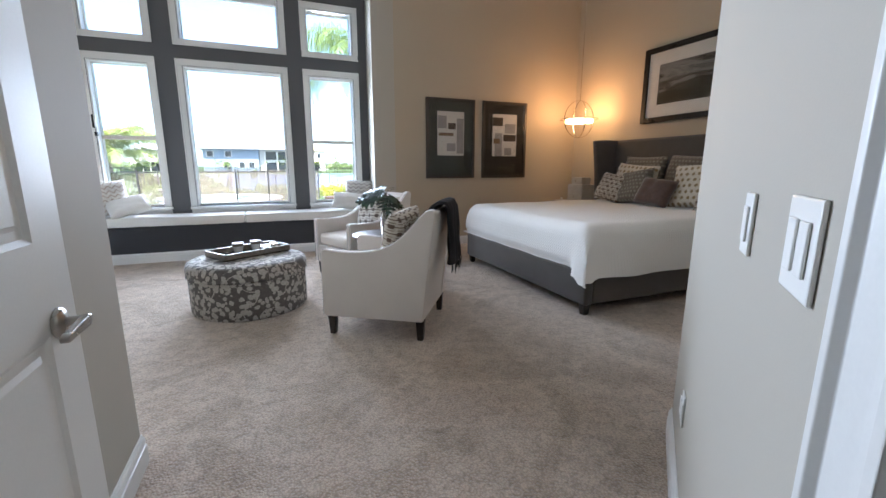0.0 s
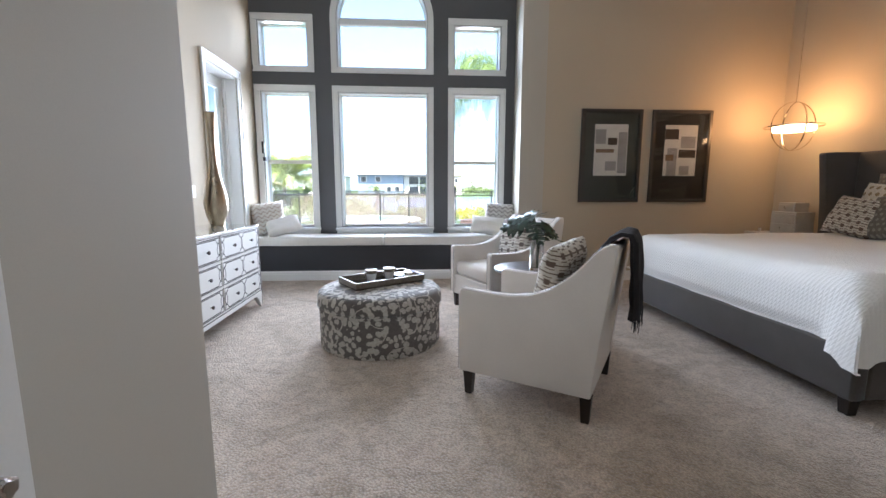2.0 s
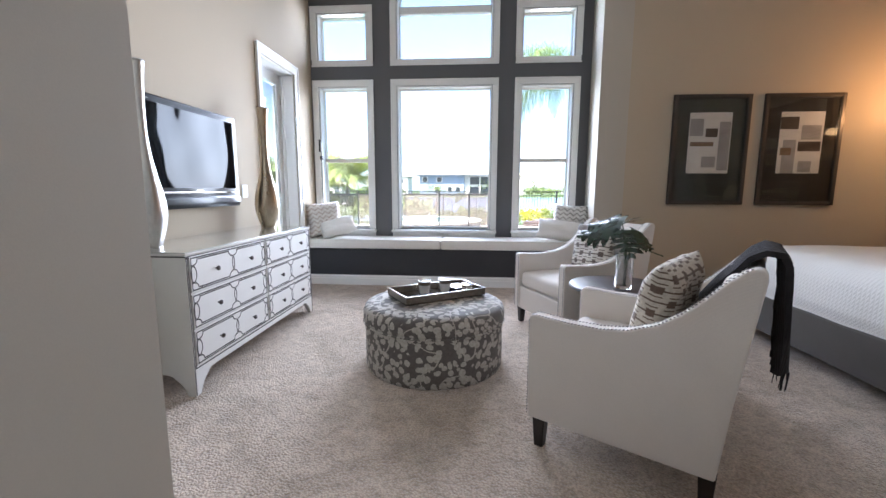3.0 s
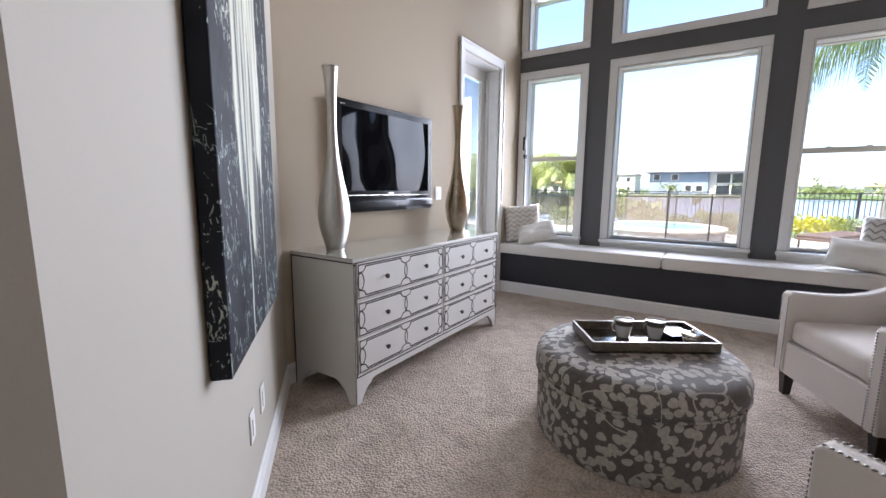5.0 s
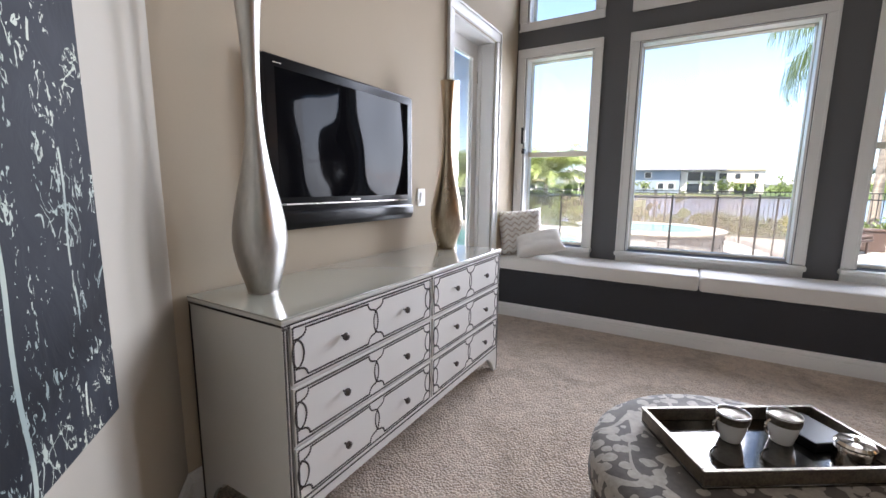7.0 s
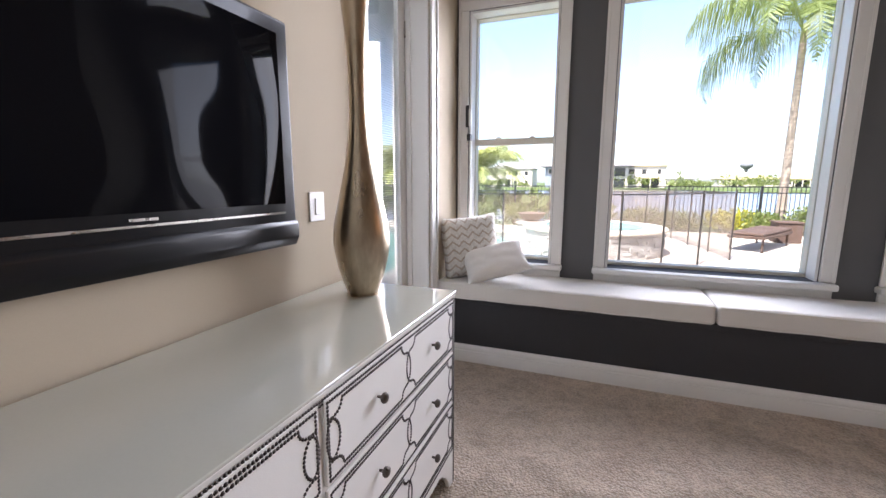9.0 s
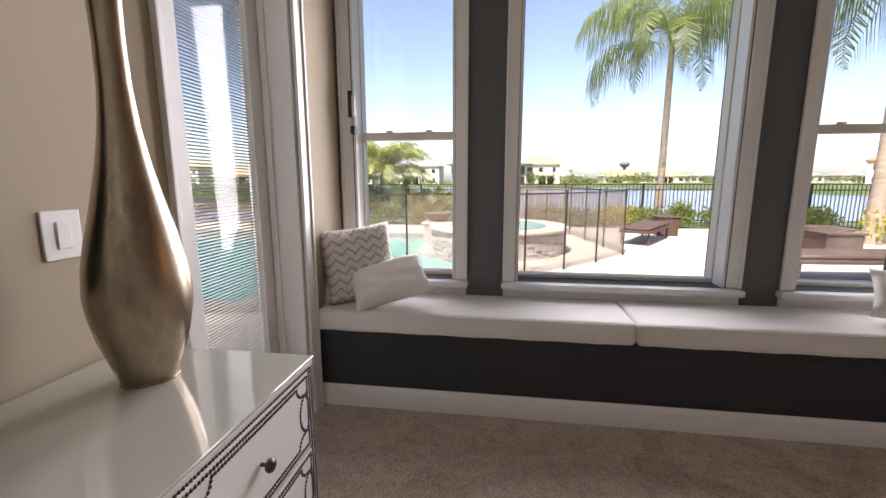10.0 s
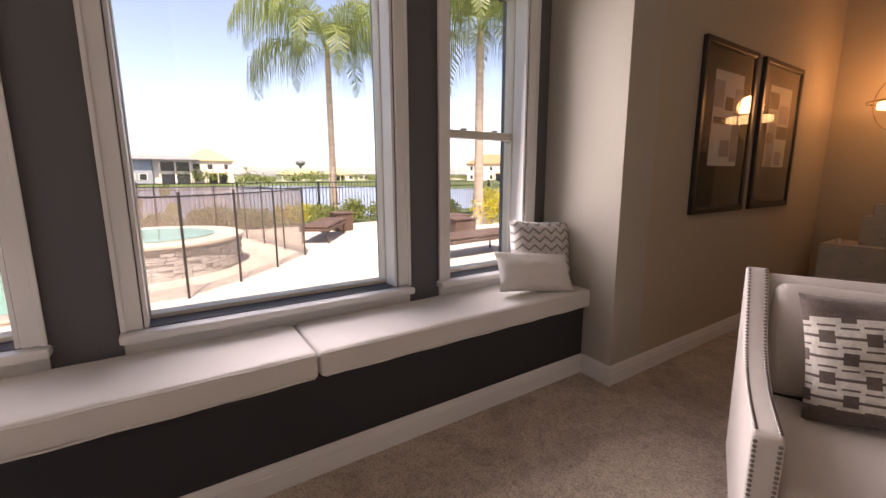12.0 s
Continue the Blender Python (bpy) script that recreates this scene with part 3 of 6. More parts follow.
def linked(name, ca, cb, band=None, cell=0.1, h=0.4):
    """Rows of dark squares threaded on lines, on a pale ground, with brown bands at top and foot."""
    m = material(name, ca, 0.9, sheen=0.2, spec=0.2, bump=0)
    n, l, b = nodes_of(m)
    v, (x, y, z) = coords(n, l)
    row = math_node(n, l, "DIVIDE", z, cell * 0.62)
    odd = math_node(n, l, "MULTIPLY", math_node(n, l, "PINGPONG", math_node(n, l, "FLOOR", row), 1.0), 0.5)
    u = math_node(n, l, "FRACT", math_node(n, l, "ADD", math_node(n, l, "DIVIDE", x, cell), odd))
    w = math_node(n, l, "FRACT", row)
    du, dw = math_node(n, l, "ABSOLUTE", math_node(n, l, "SUBTRACT", u, 0.5)), math_node(n, l, "ABSOLUTE", math_node(n, l, "SUBTRACT", w, 0.5))
    sq = math_node(n, l, "MULTIPLY", math_node(n, l, "LESS_THAN", du, 0.17), math_node(n, l, "LESS_THAN", dw, 0.3))
    line = math_node(n, l, "LESS_THAN", dw, 0.07)
    dash = math_node(n, l, "MULTIPLY", math_node(n, l, "GREATER_THAN", du, 0.3), math_node(n, l, "GREATER_THAN", dw, 0.4))
    mask = math_node(n, l, "MAXIMUM", math_node(n, l, "MAXIMUM", sq, line), dash)
    if band:
        edge = math_node(n, l, "MAXIMUM", math_node(n, l, "GREATER_THAN", z, h - band), math_node(n, l, "LESS_THAN", z, band))
        mask = math_node(n, l, "MAXIMUM", mask, edge)
    return weave(mask_mix(m, mask, ca, cb), 400, 0.2)


def dotted(name, ca, cb, cell=0.07):
    m = material(name, ca, 0.9, sheen=0.2, spec=0.2, bump=0)
    n, l, b = nodes_of(m)
    v, (x, y, z) = coords(n, l)
    row = math_node(n, l, "DIVIDE", z, cell)
    odd = math_node(n, l, "MULTIPLY", math_node(n, l, "PINGPONG", math_node(n, l, "FLOOR", row), 1.0), 0.5)
    u = math_node(n, l, "SUBTRACT", math_node(n, l, "FRACT", math_node(n, l, "ADD", math_node(n, l, "DIVIDE", x, cell), odd)), 0.5)
    w = math_node(n, l, "SUBTRACT", math_node(n, l, "FRACT", row), 0.5)
    r = math_node(n, l, "ADD", math_node(n, l, "POWER", math_node(n, l, "ABSOLUTE", u), 1.6), math_node(n, l, "POWER", math_node(n, l, "ABSOLUTE", w), 1.6))
    return weave(mask_mix(m, math_node(n, l, "LESS_THAN", r, 0.14), ca, cb), 400, 0.2)


CHEV_BEIGE = chevron("beige chevron cotton", (0.70, 0.67, 0.62), (0.47, 0.40, 0.33))
CHEV_GREY = chevron("grey chevron cotton", (0.62, 0.59, 0.55), (0.27, 0.255, 0.24))
LINK_CHAIR = linked("linked squares in brown on cream", (0.62, 0.57, 0.50), (0.13, 0.10, 0.085), 0.07, 0.11, 0.45)
LINK_DARK = linked("brown and cream geometric weave", (0.55, 0.49, 0.40), (0.14, 0.095, 0.07), None, 0.085)
DOTS = dotted("cream cotton with ochre medallions", (0.66, 0.60, 0.49), (0.30, 0.22, 0.12))
DOTS_GREY = dotted("taupe damask", (0.17, 0.145, 0.115), (0.30, 0.265, 0.21), 0.05)
BROWNVEL = material("brown quilted velvet", (0.105, 0.058, 0.042), 0.7, amount=0.4, scale=24, sheen=0.5, bump=0.4, fine=60, depth=0.006)


def quilt():
    m = material("white matelasse coverlet", (0.84, 0.81, 0.76), 0.92, amount=0.05, scale=3, sheen=0.2, spec=0.2, bump=0)
    n, l, b = nodes_of(m)
    v, (x, y, z) = coords(n, l)
    p = math_node(n, l, "PINGPONG", math_node(n, l, "ADD", x, y), 0.014)
    q = math_node(n, l, "PINGPONG", math_node(n, l, "SUBTRACT", x, math_node(n, l, "ADD", y, z)), 0.014)
    s = math_node(n, l, "MINIMUM", p, q)
    bp = n.new("ShaderNodeBump")
    bp.inputs["Strength"].default_value, bp.inputs["Distance"].default_value = 0.6, 0.25
    l.new(s, bp.inputs["Height"]), l.new(bp.outputs[0], b.inputs["Normal"])
    return m


QUILT = quilt()


# ---- window seat ----
bench = thing("window_seat", Matrix(), "charcoal painted built-in window seat", "bench", kind="")
part("seat_base", prism([(LEFT, BF), (1.502, BF), (ALC, WIN), (LEFT, WIN)], 0.0, 0.470, "z"), BENCH, bench)
part("seat_edge", box(LEFT + 0.001, 1.49, BF - 0.012, BF - 0.001, 0.438, 0.470, 0.003), BENCH, bench)


def soft_box(x0, x1, y0, y1, z0, z1, r=0.03, sag=0.006, seed=0.0, cut=(26, 8)):
    bm = box(x0, x1, y0, y1, z0, z1, r, 4)
    long = [e for e in bm.edges if abs(e.verts[0].co.x - e.verts[1].co.x) > (x1 - x0) * 0.5]
    bmesh.ops.subdivide_edges(bm, edges=long, cuts=cut[0], use_grid_fill=True)
    deep = [e for e in bm.edges if abs(e.verts[0].co.y - e.verts[1].co.y) > (y1 - y0) * 0.5]
    bmesh.ops.subdivide_edges(bm, edges=deep, cuts=cut[1], use_grid_fill=True)
    for v in bm.verts:
        k = noise.noise((v.co.x * 3 + seed, v.co.y * 4, v.co.z * 5)) + 0.5 * noise.noise((v.co.x * 9 + seed, v.co.y * 9, v.co.z * 9))
        v.co.z += k * sag
        v.co.y += k * sag * 0.6
    return bm


def piping(points, r=0.005, seg=6):
    """A round cord through the points."""
    bm = bmesh.new()
    rings = []
    for i, p in enumerate(points):
        a, b = Vector(points[max(0, i - 1)]), Vector(points[min(len(points) - 1, i + 1)])
        q = (b - a).to_track_quat("Z", "Y")
        rings.append([bm.verts.new(Vector(p) + q @ Vector((r * math.cos(t), r * math.sin(t), 0))) for t in [2 * math.pi * k / seg for k in range(seg)]])
    for p, q in zip(rings, rings[1:]):
        for k in range(seg):
            bm.faces.new((p[k], p[(k + 1) % seg], q[(k + 1) % seg], q[k]))
    return bm


for x0, x1, sd in ((LEFT + 0.008, -0.290, 1.0), (-0.284, 1.515, 7.0)):
    c = thing("bench_cushion", Matrix.Translation((0, 0, 0.4715)), "long white box cushion on the window seat", "cushion", "window seat cushions")
    part("pad", soft_box(x0, x1, BF - 0.045, WIN - 0.02, 0.0, 0.118, 0.022, 0.004, sd), CUSH, c, smooth=60)
    for zz in (0.008, 0.108):
        part("piping", piping([(x0 + 0.02 + (x1 - x0 - 0.04) * i / 20, BF - 0.045, zz + 0.002 * math.sin(i * 1.7)) for i in range(21)], 0.004), CUSH, c)


def pillow(name, m, w, h, d, mat, label, seed, group="", cord=None):
    p = thing(name, m, label, "cushion", group)
    part("cover", pillow_mesh(w, h, d, seed=seed), mat, p, smooth=70)
    if cord:
        pts = []
        for k in range(41):
            t = k / 40 * 4
            s, f = int(t) % 4, t % 1.0 if t < 4 else 0
            u, v = [(2 * f - 1, -1), (1, 2 * f - 1), (1 - 2 * f, 1), (-1, 1 - 2 * f)][s]
            pts.append((u * w / 2 * (1 - 0.07 * (1 - v * v)), 0, v * h / 2 * (1 - 0.07 * (1 - u * u)) + h / 2))
        part("piping", piping(pts, 0.006), cord, p)
    return p


SEATZ = 0.589
pillow("throw_pillow", pose(-1.80, 6.47, SEATZ, -12, -5, 38), 0.46, 0.46, 0.18, CHEV_BEIGE, "square beige and white chevron pillow in the corner of the seat", 2.0, "seat pillows")
pillow("lumbar_pillow", pose(-1.57, 6.315, SEATZ + 0.050, -54, -13, 24), 0.46, 0.30, 0.13, CUSH, "white linen lumbar pillow leaning on a chevron pillow", 5.0, "seat pillows")
pillow("throw_pillow", pose(1.305, 6.475, SEATZ, -14, 3, -20), 0.45, 0.45, 0.17, CHEV_GREY, "square grey chevron pillow at the end of the seat", 9.0, "seat pillows")
pillow("lumbar_pillow", pose(1.135, 6.335, SEATZ + 0.012, -36, 5, -18), 0.53, 0.28, 0.13, CUSH, "white lumbar pillow in front of a grey pillow", 12.0, "seat pillows")


# ---- dresser ----
def domes(points, r, axis, seg=6):
    """Low nailheads: small domes at the points, facing along axis ('x', 'y' or a vector)."""
    d = {"x": Vector((1, 0, 0)), "y": Vector((0, 1, 0))}.get(axis, axis) if isinstance(axis, str) else Vector(axis)
    q = d.to_track_quat("Z", "Y")
    ring = [q @ Vector((r * math.cos(2 * math.pi * k / seg), r * math.sin(2 * math.pi * k / seg), 0)) for k in range(seg)]
    mid = [q @ Vector((r * 0.62 * math.cos(2 * math.pi * k / seg), r * 0.62 * math.sin(2 * math.pi * k / seg), r * 0.5)) for k in range(seg)]
    tip = q @ Vector((0, 0, r * 0.66))
    vs, fs = [], []
    for p in points:
        p, o = Vector(p), len(vs)
        vs += [p + v for v in ring] + [p + v for v in mid] + [p + tip]
        for k in range(seg):
            j = (k + 1) % seg
            fs += [(o + k, o + j, o + seg + j, o + seg + k), (o + seg + k, o + seg + j, o + 2 * seg)]
    me = bpy.data.meshes.new("nailheads")
    me.from_pydata(vs, [], fs)
    me.polygons.foreach_set("use_smooth", [True] * len(fs))
    return me


def nails(points, r, axis, mat, parent, label=""):
    me = domes(points, r, axis)
    me.materials.append(mat)
    ob = new("nailhead_trim", me)
    ob.parent = parent
    return tagged(ob, label, kind="stuff")


def spaced(points, step):
    """Points at even steps along a polyline."""
    out, left = [], 0.0
    for a, b in zip(points, points[1:]):
        a, b = Vector(a), Vector(b)
        d = (b - a).length
        t = left
        while t < d:
            out.append(a.lerp(b, t / d))
            t += step
        left = t - d
    return out


DX0, DX1, DYA, DYB, DH = -2.005, -1.477, 3.330, 5.079, 0.850
dresser = thing("dresser", Matrix.Translation((0, 0, 0)), "pale six-drawer dresser with nailhead scrollwork and a glass top", "dresser")


def bracket(a, b, z, foot, rise):
    """Outline of a panel whose lower edge is cut to two bracket feet with a scrolled arch."""
    w = b - a
    pts = [(a, 0.0), (a + foot * 0.35, 0.0)]
    for k in range(1, 8):
        t = k / 7
        pts.append((a + foot * (0.35 + 0.65 * t) , rise * (1 - (1 - t) ** 2) * 0.78))
    pts += [(a + foot * 1.0, rise * 0.9), (a + foot * 1.25, rise), (b - foot * 1.25, rise), (b - foot * 1.0, rise * 0.9)]
    for k in range(6, 0, -1):
        t = k / 7
        pts.append((b - foot * (0.35 + 0.65 * t), rise * (1 - (1 - t) ** 2) * 0.78))
    return pts + [(b - foot * 0.35, 0.0), (b, 0.0), (b, z), (a, z)]


part("body", box(DX0 + 0.004, DX1 - 0.024, DYA + 0.019, DYB - 0.019, 0.125, DH - 0.022), CLOSET, dresser)
part("side_panel", prism(bracket(DX0, DX1, DH - 0.021, 0.13, 0.125), DYA, DYA + 0.018, "y", 0.002), CLOSET, dresser)
part("side_panel", prism(bracket(DX0, DX1, DH - 0.021, 0.13, 0.125), DYB - 0.018, DYB, "y", 0.002), CLOSET, dresser)
part("front_apron", prism(bracket(DYA + 0.001, DYB - 0.001, 0.172, 0.13, 0.125), DX1 - 0.019, DX1 - 0.0005, "x", 0.002), DRAWER, dresser)
part("front_frame", box(DX1 - 0.023, DX1 - 0.006, DYA + 0.019, DYB - 0.019, 0.1725, DH - 0.0215), CLOSET, dresser)
part("top_board", box(DX0 - 0.002, DX1 + 0.004, DYA - 0.004, DYB + 0.004, DH - 0.02, DH - 0.006, 0.003), CLOSET, dresser)
part("glass_top", box(DX0 - 0.002, DX1 + 0.006, DYA - 0.006, DYB + 0.006, DH - 0.0055, DH + 0.002, 0.002), GLASSTOP, dresser, "clear glass sheet over the pale top")
rows = [(0.615, 0.822), (0.398, 0.603), (0.181, 0.386)]
colsy = [(DYA + 0.028, 4.203), (4.223, DYB - 0.028)]
for (z0, z1) in rows:
    for (y0, y1) in colsy:
        d = part("drawer", box(DX1 - 0.0055, DX1 + 0.004, y0, y1, z0, z1, 0.002), DRAWER, dresser)
        ym, zm, hy, hz = (y0 + y1) / 2, (z0 + z1) / 2, (y1 - y0) / 2, (z1 - z0) / 2
        X = DX1 + 0.0042
        P = []
        for m in (0.010, ):
            P += spaced([(X, y0 + m, z0 + m), (X, y1 - m, z0 + m), (X, y1 - m, z1 - m), (X, y0 + m, z1 - m), (X, y0 + m, z0 + m)], 0.0092)
        for s in (-1, 1):
            # clipped cartouche round each knob, open where the rings link
            c, a, e = ym + s * hy * 0.48, hy * 0.44, hz - 0.021
            cut = 0.030
            quarter = [math.pi / 2 * k / 5 for k in range(6)]
            ordered = []
            for k, (sy, sz) in enumerate(((1, 1), (-1, 1), (-1, -1), (1, -1))):
                step = [(c + sy * a, zm + sz * (e - cut))] + [(c + sy * (a - cut * math.sin(t)), zm + sz * (e - cut * math.cos(t))) for t in quarter][1:]
                ordered += step if sy * sz > 0 else step[::-1]
                if sy < 0 < sz or sy > 0 > sz:
                    # side swelling outward between two corners
                    half = e - cut
                    ordered += [(c + sy * (a + 0.030 * math.cos(t)), zm + sz * half * math.sin(t)) for t in [math.pi / 2 - math.pi * j / 10 for j in range(1, 10)]]
            ordered.append(ordered[0])
            P += spaced([(X, p[0], p[1]) for p in ordered], 0.0092)
        for c, s in ((y0 + 0.012, 1), (y1 - 0.012, -1)):
            half = hz - 0.051
            P += spaced([(X, c + s * 0.040 * math.cos(t), zm + half * math.sin(t)) for t in [math.pi / 2 - math.pi * j / 12 for j in range(13)]], 0.0092)
        nails(P, 0.0048, "x", NAIL, d)
        for s in (-1, 1):
            yk = ym + s * hy * 0.46
            kn = lathe([(0.004, 0), (0.0045, 0.012), (0.0135, 0.016), (0.0155, 0.022), (0.013, 0.028), (0.006, 0.031)], 16, Matrix.Translation((DX1 + 0.004, yk, zm)) @ Matrix.Rotation(math.pi / 2, 4, "Y"))
            part("knob", kn, GUNMETAL, d, "dark nickel knob", smooth=50)
P = []
for z in (DH - 0.027, DH - 0.036):
    P += spaced([(DX1 - 0.0005, DYA + 0.004, z), (DX1 - 0.0005, DYB - 0.004, z)], 0.0088)
for y in (DYA + 0.006, DYB - 0.006, DYA + 0.018, DYB - 0.018):
    P += spaced([(DX1, y, 0.01 if abs(y - DYA) < 0.01 or abs(y - DYB) < 0.01 else 0.17), (DX1, y, DH - 0.03)], 0.0088)
P += spaced([(DX1, DYA + 0.02, 0.166), (DX1, DYB - 0.02, 0.166)], 0.0088)
nails(P, 0.0048, "x", NAIL, dresser, "dark bronze nailhead border")
part("edge_trim", box(DX0, DX1 + 0.0, DYA - 0.003, DYA - 0.0005, DH - 0.028, DH - 0.021), NAIL, dresser)
part("edge_trim", box(DX0 + 0.001, DX0 + 0.008, DYA - 0.003, DYA - 0.0005, 0.002, DH - 0.03), NAIL, dresser)

VASE = [(0.046, 0), (0.052, 0.006), (0.064, 0.05), (0.080, 0.11), (0.090, 0.17), (0.093, 0.21), (0.089, 0.27), (0.077, 0.34), (0.060, 0.42), (0.045, 0.50), (0.034, 0.58),
        (0.028, 0.66), (0.026, 0.74), (0.027, 0.82), (0.030, 0.90), (0.035, 0.98), (0.041, 1.05), (0.043, 1.068), (0.037, 1.068), (0.032, 1.03), (0.024, 0.95), (0.015, 0.9)]
for (x, y, m, lab, rz) in ((-1.815, 3.515, SILVER, "tall silver-leaf bottle vase standing on the dresser", 20), (-1.802, 4.915, BRONZE, "tall champagne bronze bottle vase standing on the dresser", 50)):
    v = thing("vase", pose(x, y, DH + 0.002, 0, 0, rz), lab, "vase", "tall metal vases")
    wide = 1.12 if m is BRONZE else 1.0
    part("vessel", lathe([(r * wide, z) for r, z in VASE], 40, power=2.5), m, v, smooth=60)
    part("rim", lathe([(r * wide, z) for r, z in ((0.040, 1.0685), (0.045, 1.070), (0.0455, 1.076), (0.042, 1.079), (0.036, 1.076))], 40, power=2.5), m, v, smooth=60)
    part("foot_ring", lathe([(r * wide, z) for r, z in ((0.050, 0.0002), (0.0545, 0.001), (0.0545, 0.005), (0.052, 0.0062))], 40, power=2.5), m, v, smooth=60)

# ---- television ----
tv = thing("television", pose(LEFT, 4.217, 1.06), "wall-mounted flat television with gloss black bezel, switched off", "television")
part("mount", box(0.001, 0.02, -0.2, 0.2, 0.2, 0.55, 0.004), BLACK, tv)
part("casing", box(0.0205, 0.062, -0.538, 0.538, 0.03, 0.752, 0.012, 3), TVBODY, tv, smooth=40)
part("screen", box(0.0625, 0.0635, -0.483, 0.483, 0.15, 0.702), SCREEN, tv, "dark glossy screen mirroring the windows")
part("speaker_bar", prism([(0.0205, 0.0), (0.055, 0.0), (0.07, 0.03), (0.071, 0.075), (0.0625, 0.09), (0.0205, 0.09)], -0.538, 0.538, "y", 0.004), TVBODY, tv, smooth=40)
part("control_strip", box(0.0632, 0.0652, -0.478, 0.478, 0.115, 0.122, 0.0008), NICKEL, tv)
part("badge", box(0.0632, 0.0645, -0.035, 0.035, 0.130, 0.137), NICKEL, tv, "small grey maker's badge")
part("badge", box(0.0632, 0.0645, -0.49, -0.45, 0.716, 0.721), NICKEL, tv)


def plate(m, w, h, rockers, label, category="switch"):
    """A wall plate in local xz, facing -y, with its rockers or sockets."""
    p = thing("wall_switch" if category == "switch" else "wall_outlet", m, label, category, "wall plates")
    part("cover_plate", box(-w / 2, w / 2, -0.007, -0.0005, -h / 2, h / 2, 0.003), PLATE, p)
    for k in range(rockers):
        x = (k - (rockers - 1) / 2) * 0.046
        part("rocker" if category == "switch" else "socket", box(x - 0.016, x + 0.016, -0.0115, -0.0072, -0.033, 0.033, 0.002), PLATE, p)
    return p


plate(pose(LEFT, 4.945, 1.185, 0, 0, 90), 0.092, 0.118, 1, "white rocker light switch on the beige wall")

# ---- glazed door in the left wall ----
door = thing("door_1", Matrix(), "white framed glazed patio door with built-in blinds", "door", kind="structure")
cw = 0.085
for b in ((DY0 - cw, DY0 - 0.003, 0.0, DZ), (DY1 + 0.003, DY1 + cw, 0.0, DZ), (DY0 - cw, DY1 + cw, DZ + 0.003, DZ + cw)):
    part("casing", box(LEFT + 0.001, LEFT + 0.02, b[0], b[1], b[2], b[3], 0.004), TRIM, door)
for b in ((DY0 - cw - 0.006, DY0 - cw + 0.014, 0, DZ + cw), (DY1 + cw - 0.014, DY1 + cw + 0.006, 0, DZ + cw), (DY0 - cw - 0.006, DY1 + cw + 0.006, DZ + cw - 0.014, DZ + cw + 0.006)):
    part("bead", box(LEFT + 0.021, LEFT + 0.03, b[0], b[1], b[2], b[3], 0.004), TRIM, door)
for b in ((DY0 + 0.001, DY0 + 0.02, 0, DZ), (DY1 - 0.02, DY1 - 0.001, 0, DZ), (DY0 + 0.02, DY1 - 0.02, DZ - 0.02, DZ - 0.001)):
    part("jamb", box(LEFT - 0.26, LEFT - 0.001, b[0], b[1], b[2], b[3], 0.003), TRIM, door)
part("stop", box(LEFT - 0.15, LEFT - 0.12, DY1 - 0.035, DY1 - 0.021, 0, DZ - 0.02, 0.003), TRIM, door)
part("threshold", box(LEFT - 0.26, LEFT - 0.13, DY0 + 0.021, DY1 - 0.021, 0.001, 0.022, 0.004), BLACK, door)
xd0, xd1 = LEFT - 0.205, LEFT - 0.16
for b in ((DY0 + 0.022, DY0 + 0.115, 0.024, DZ - 0.022), (DY1 - 0.115, DY1 - 0.022, 0.024, DZ - 0.022), (DY0 + 0.115, DY1 - 0.115, 0.024, 0.24), (DY0 + 0.115, DY1 - 0.115, DZ - 0.14, DZ - 0.022)):
    part("stile", box(xd0, xd1, b[0], b[1], b[2], b[3], 0.003), TRIM, door)
p = part("pane", box(xd0 + 0.032, xd0 + 0.036, DY0 + 0.11, DY1 - 0.11, 0.235, DZ - 0.135), PANE, door)
p.visible_shadow = False
bm = bmesh.new()
for k in range(150):
    z = 0.25 + k * 0.0143
    if z > DZ - 0.15:
        break
    box(xd0 + 0.006, xd0 + 0.018, DY0 + 0.117, DY1 - 0.117, z, z + 0.0050, bm=bm)
SLAT = material("grey blind slat", (0.22, 0.235, 0.27), 0.6, amount=0.05, scale=6, bump=0)
tagged(part("blind_slats", bm, SLAT, door, "thin pale grey blind slats"), kind="stuff")
part("hinge", box(xd1, xd1 + 0.012, DY1 - 0.035, DY1 - 0.02, 2.2, 2.3, 0.002), NICKEL, door)

# ---- entrance door, open against the passage wall ----
entry = thing("door_2", pose(-0.358, 0.397, 0.012, 0, 0, 0), "white panelled bedroom door standing open", "door", kind="structure")
L, H, T = 0.82, 2.42, 0.036


def panel_ring(y0, y1, z0, z1, x):
    """A moulded recess round one door panel."""
    bm = bmesh.new()
    prof = [(0.0, 0.0), (0.012, -0.008), (0.03, -0.009), (0.042, -0.003), (0.058, -0.004)]
    rings = []
    for d, h in prof:
        rings.append([bm.verts.new((x + h, y, z)) for y, z in ((y0 + d, z0 + d), (y1 - d, z0 + d), (y1 - d, z1 - d), (y0 + d, z1 - d))])
    for p, q in zip(rings, rings[1:]):
        for i in range(4):
            j = (i + 1) % 4
            bm.faces.new((p[i], p[j], q[j], q[i]))
    bm.faces.new(rings[-1])
    bmesh.ops.recalc_face_normals(bm, faces=bm.faces)
    return bm


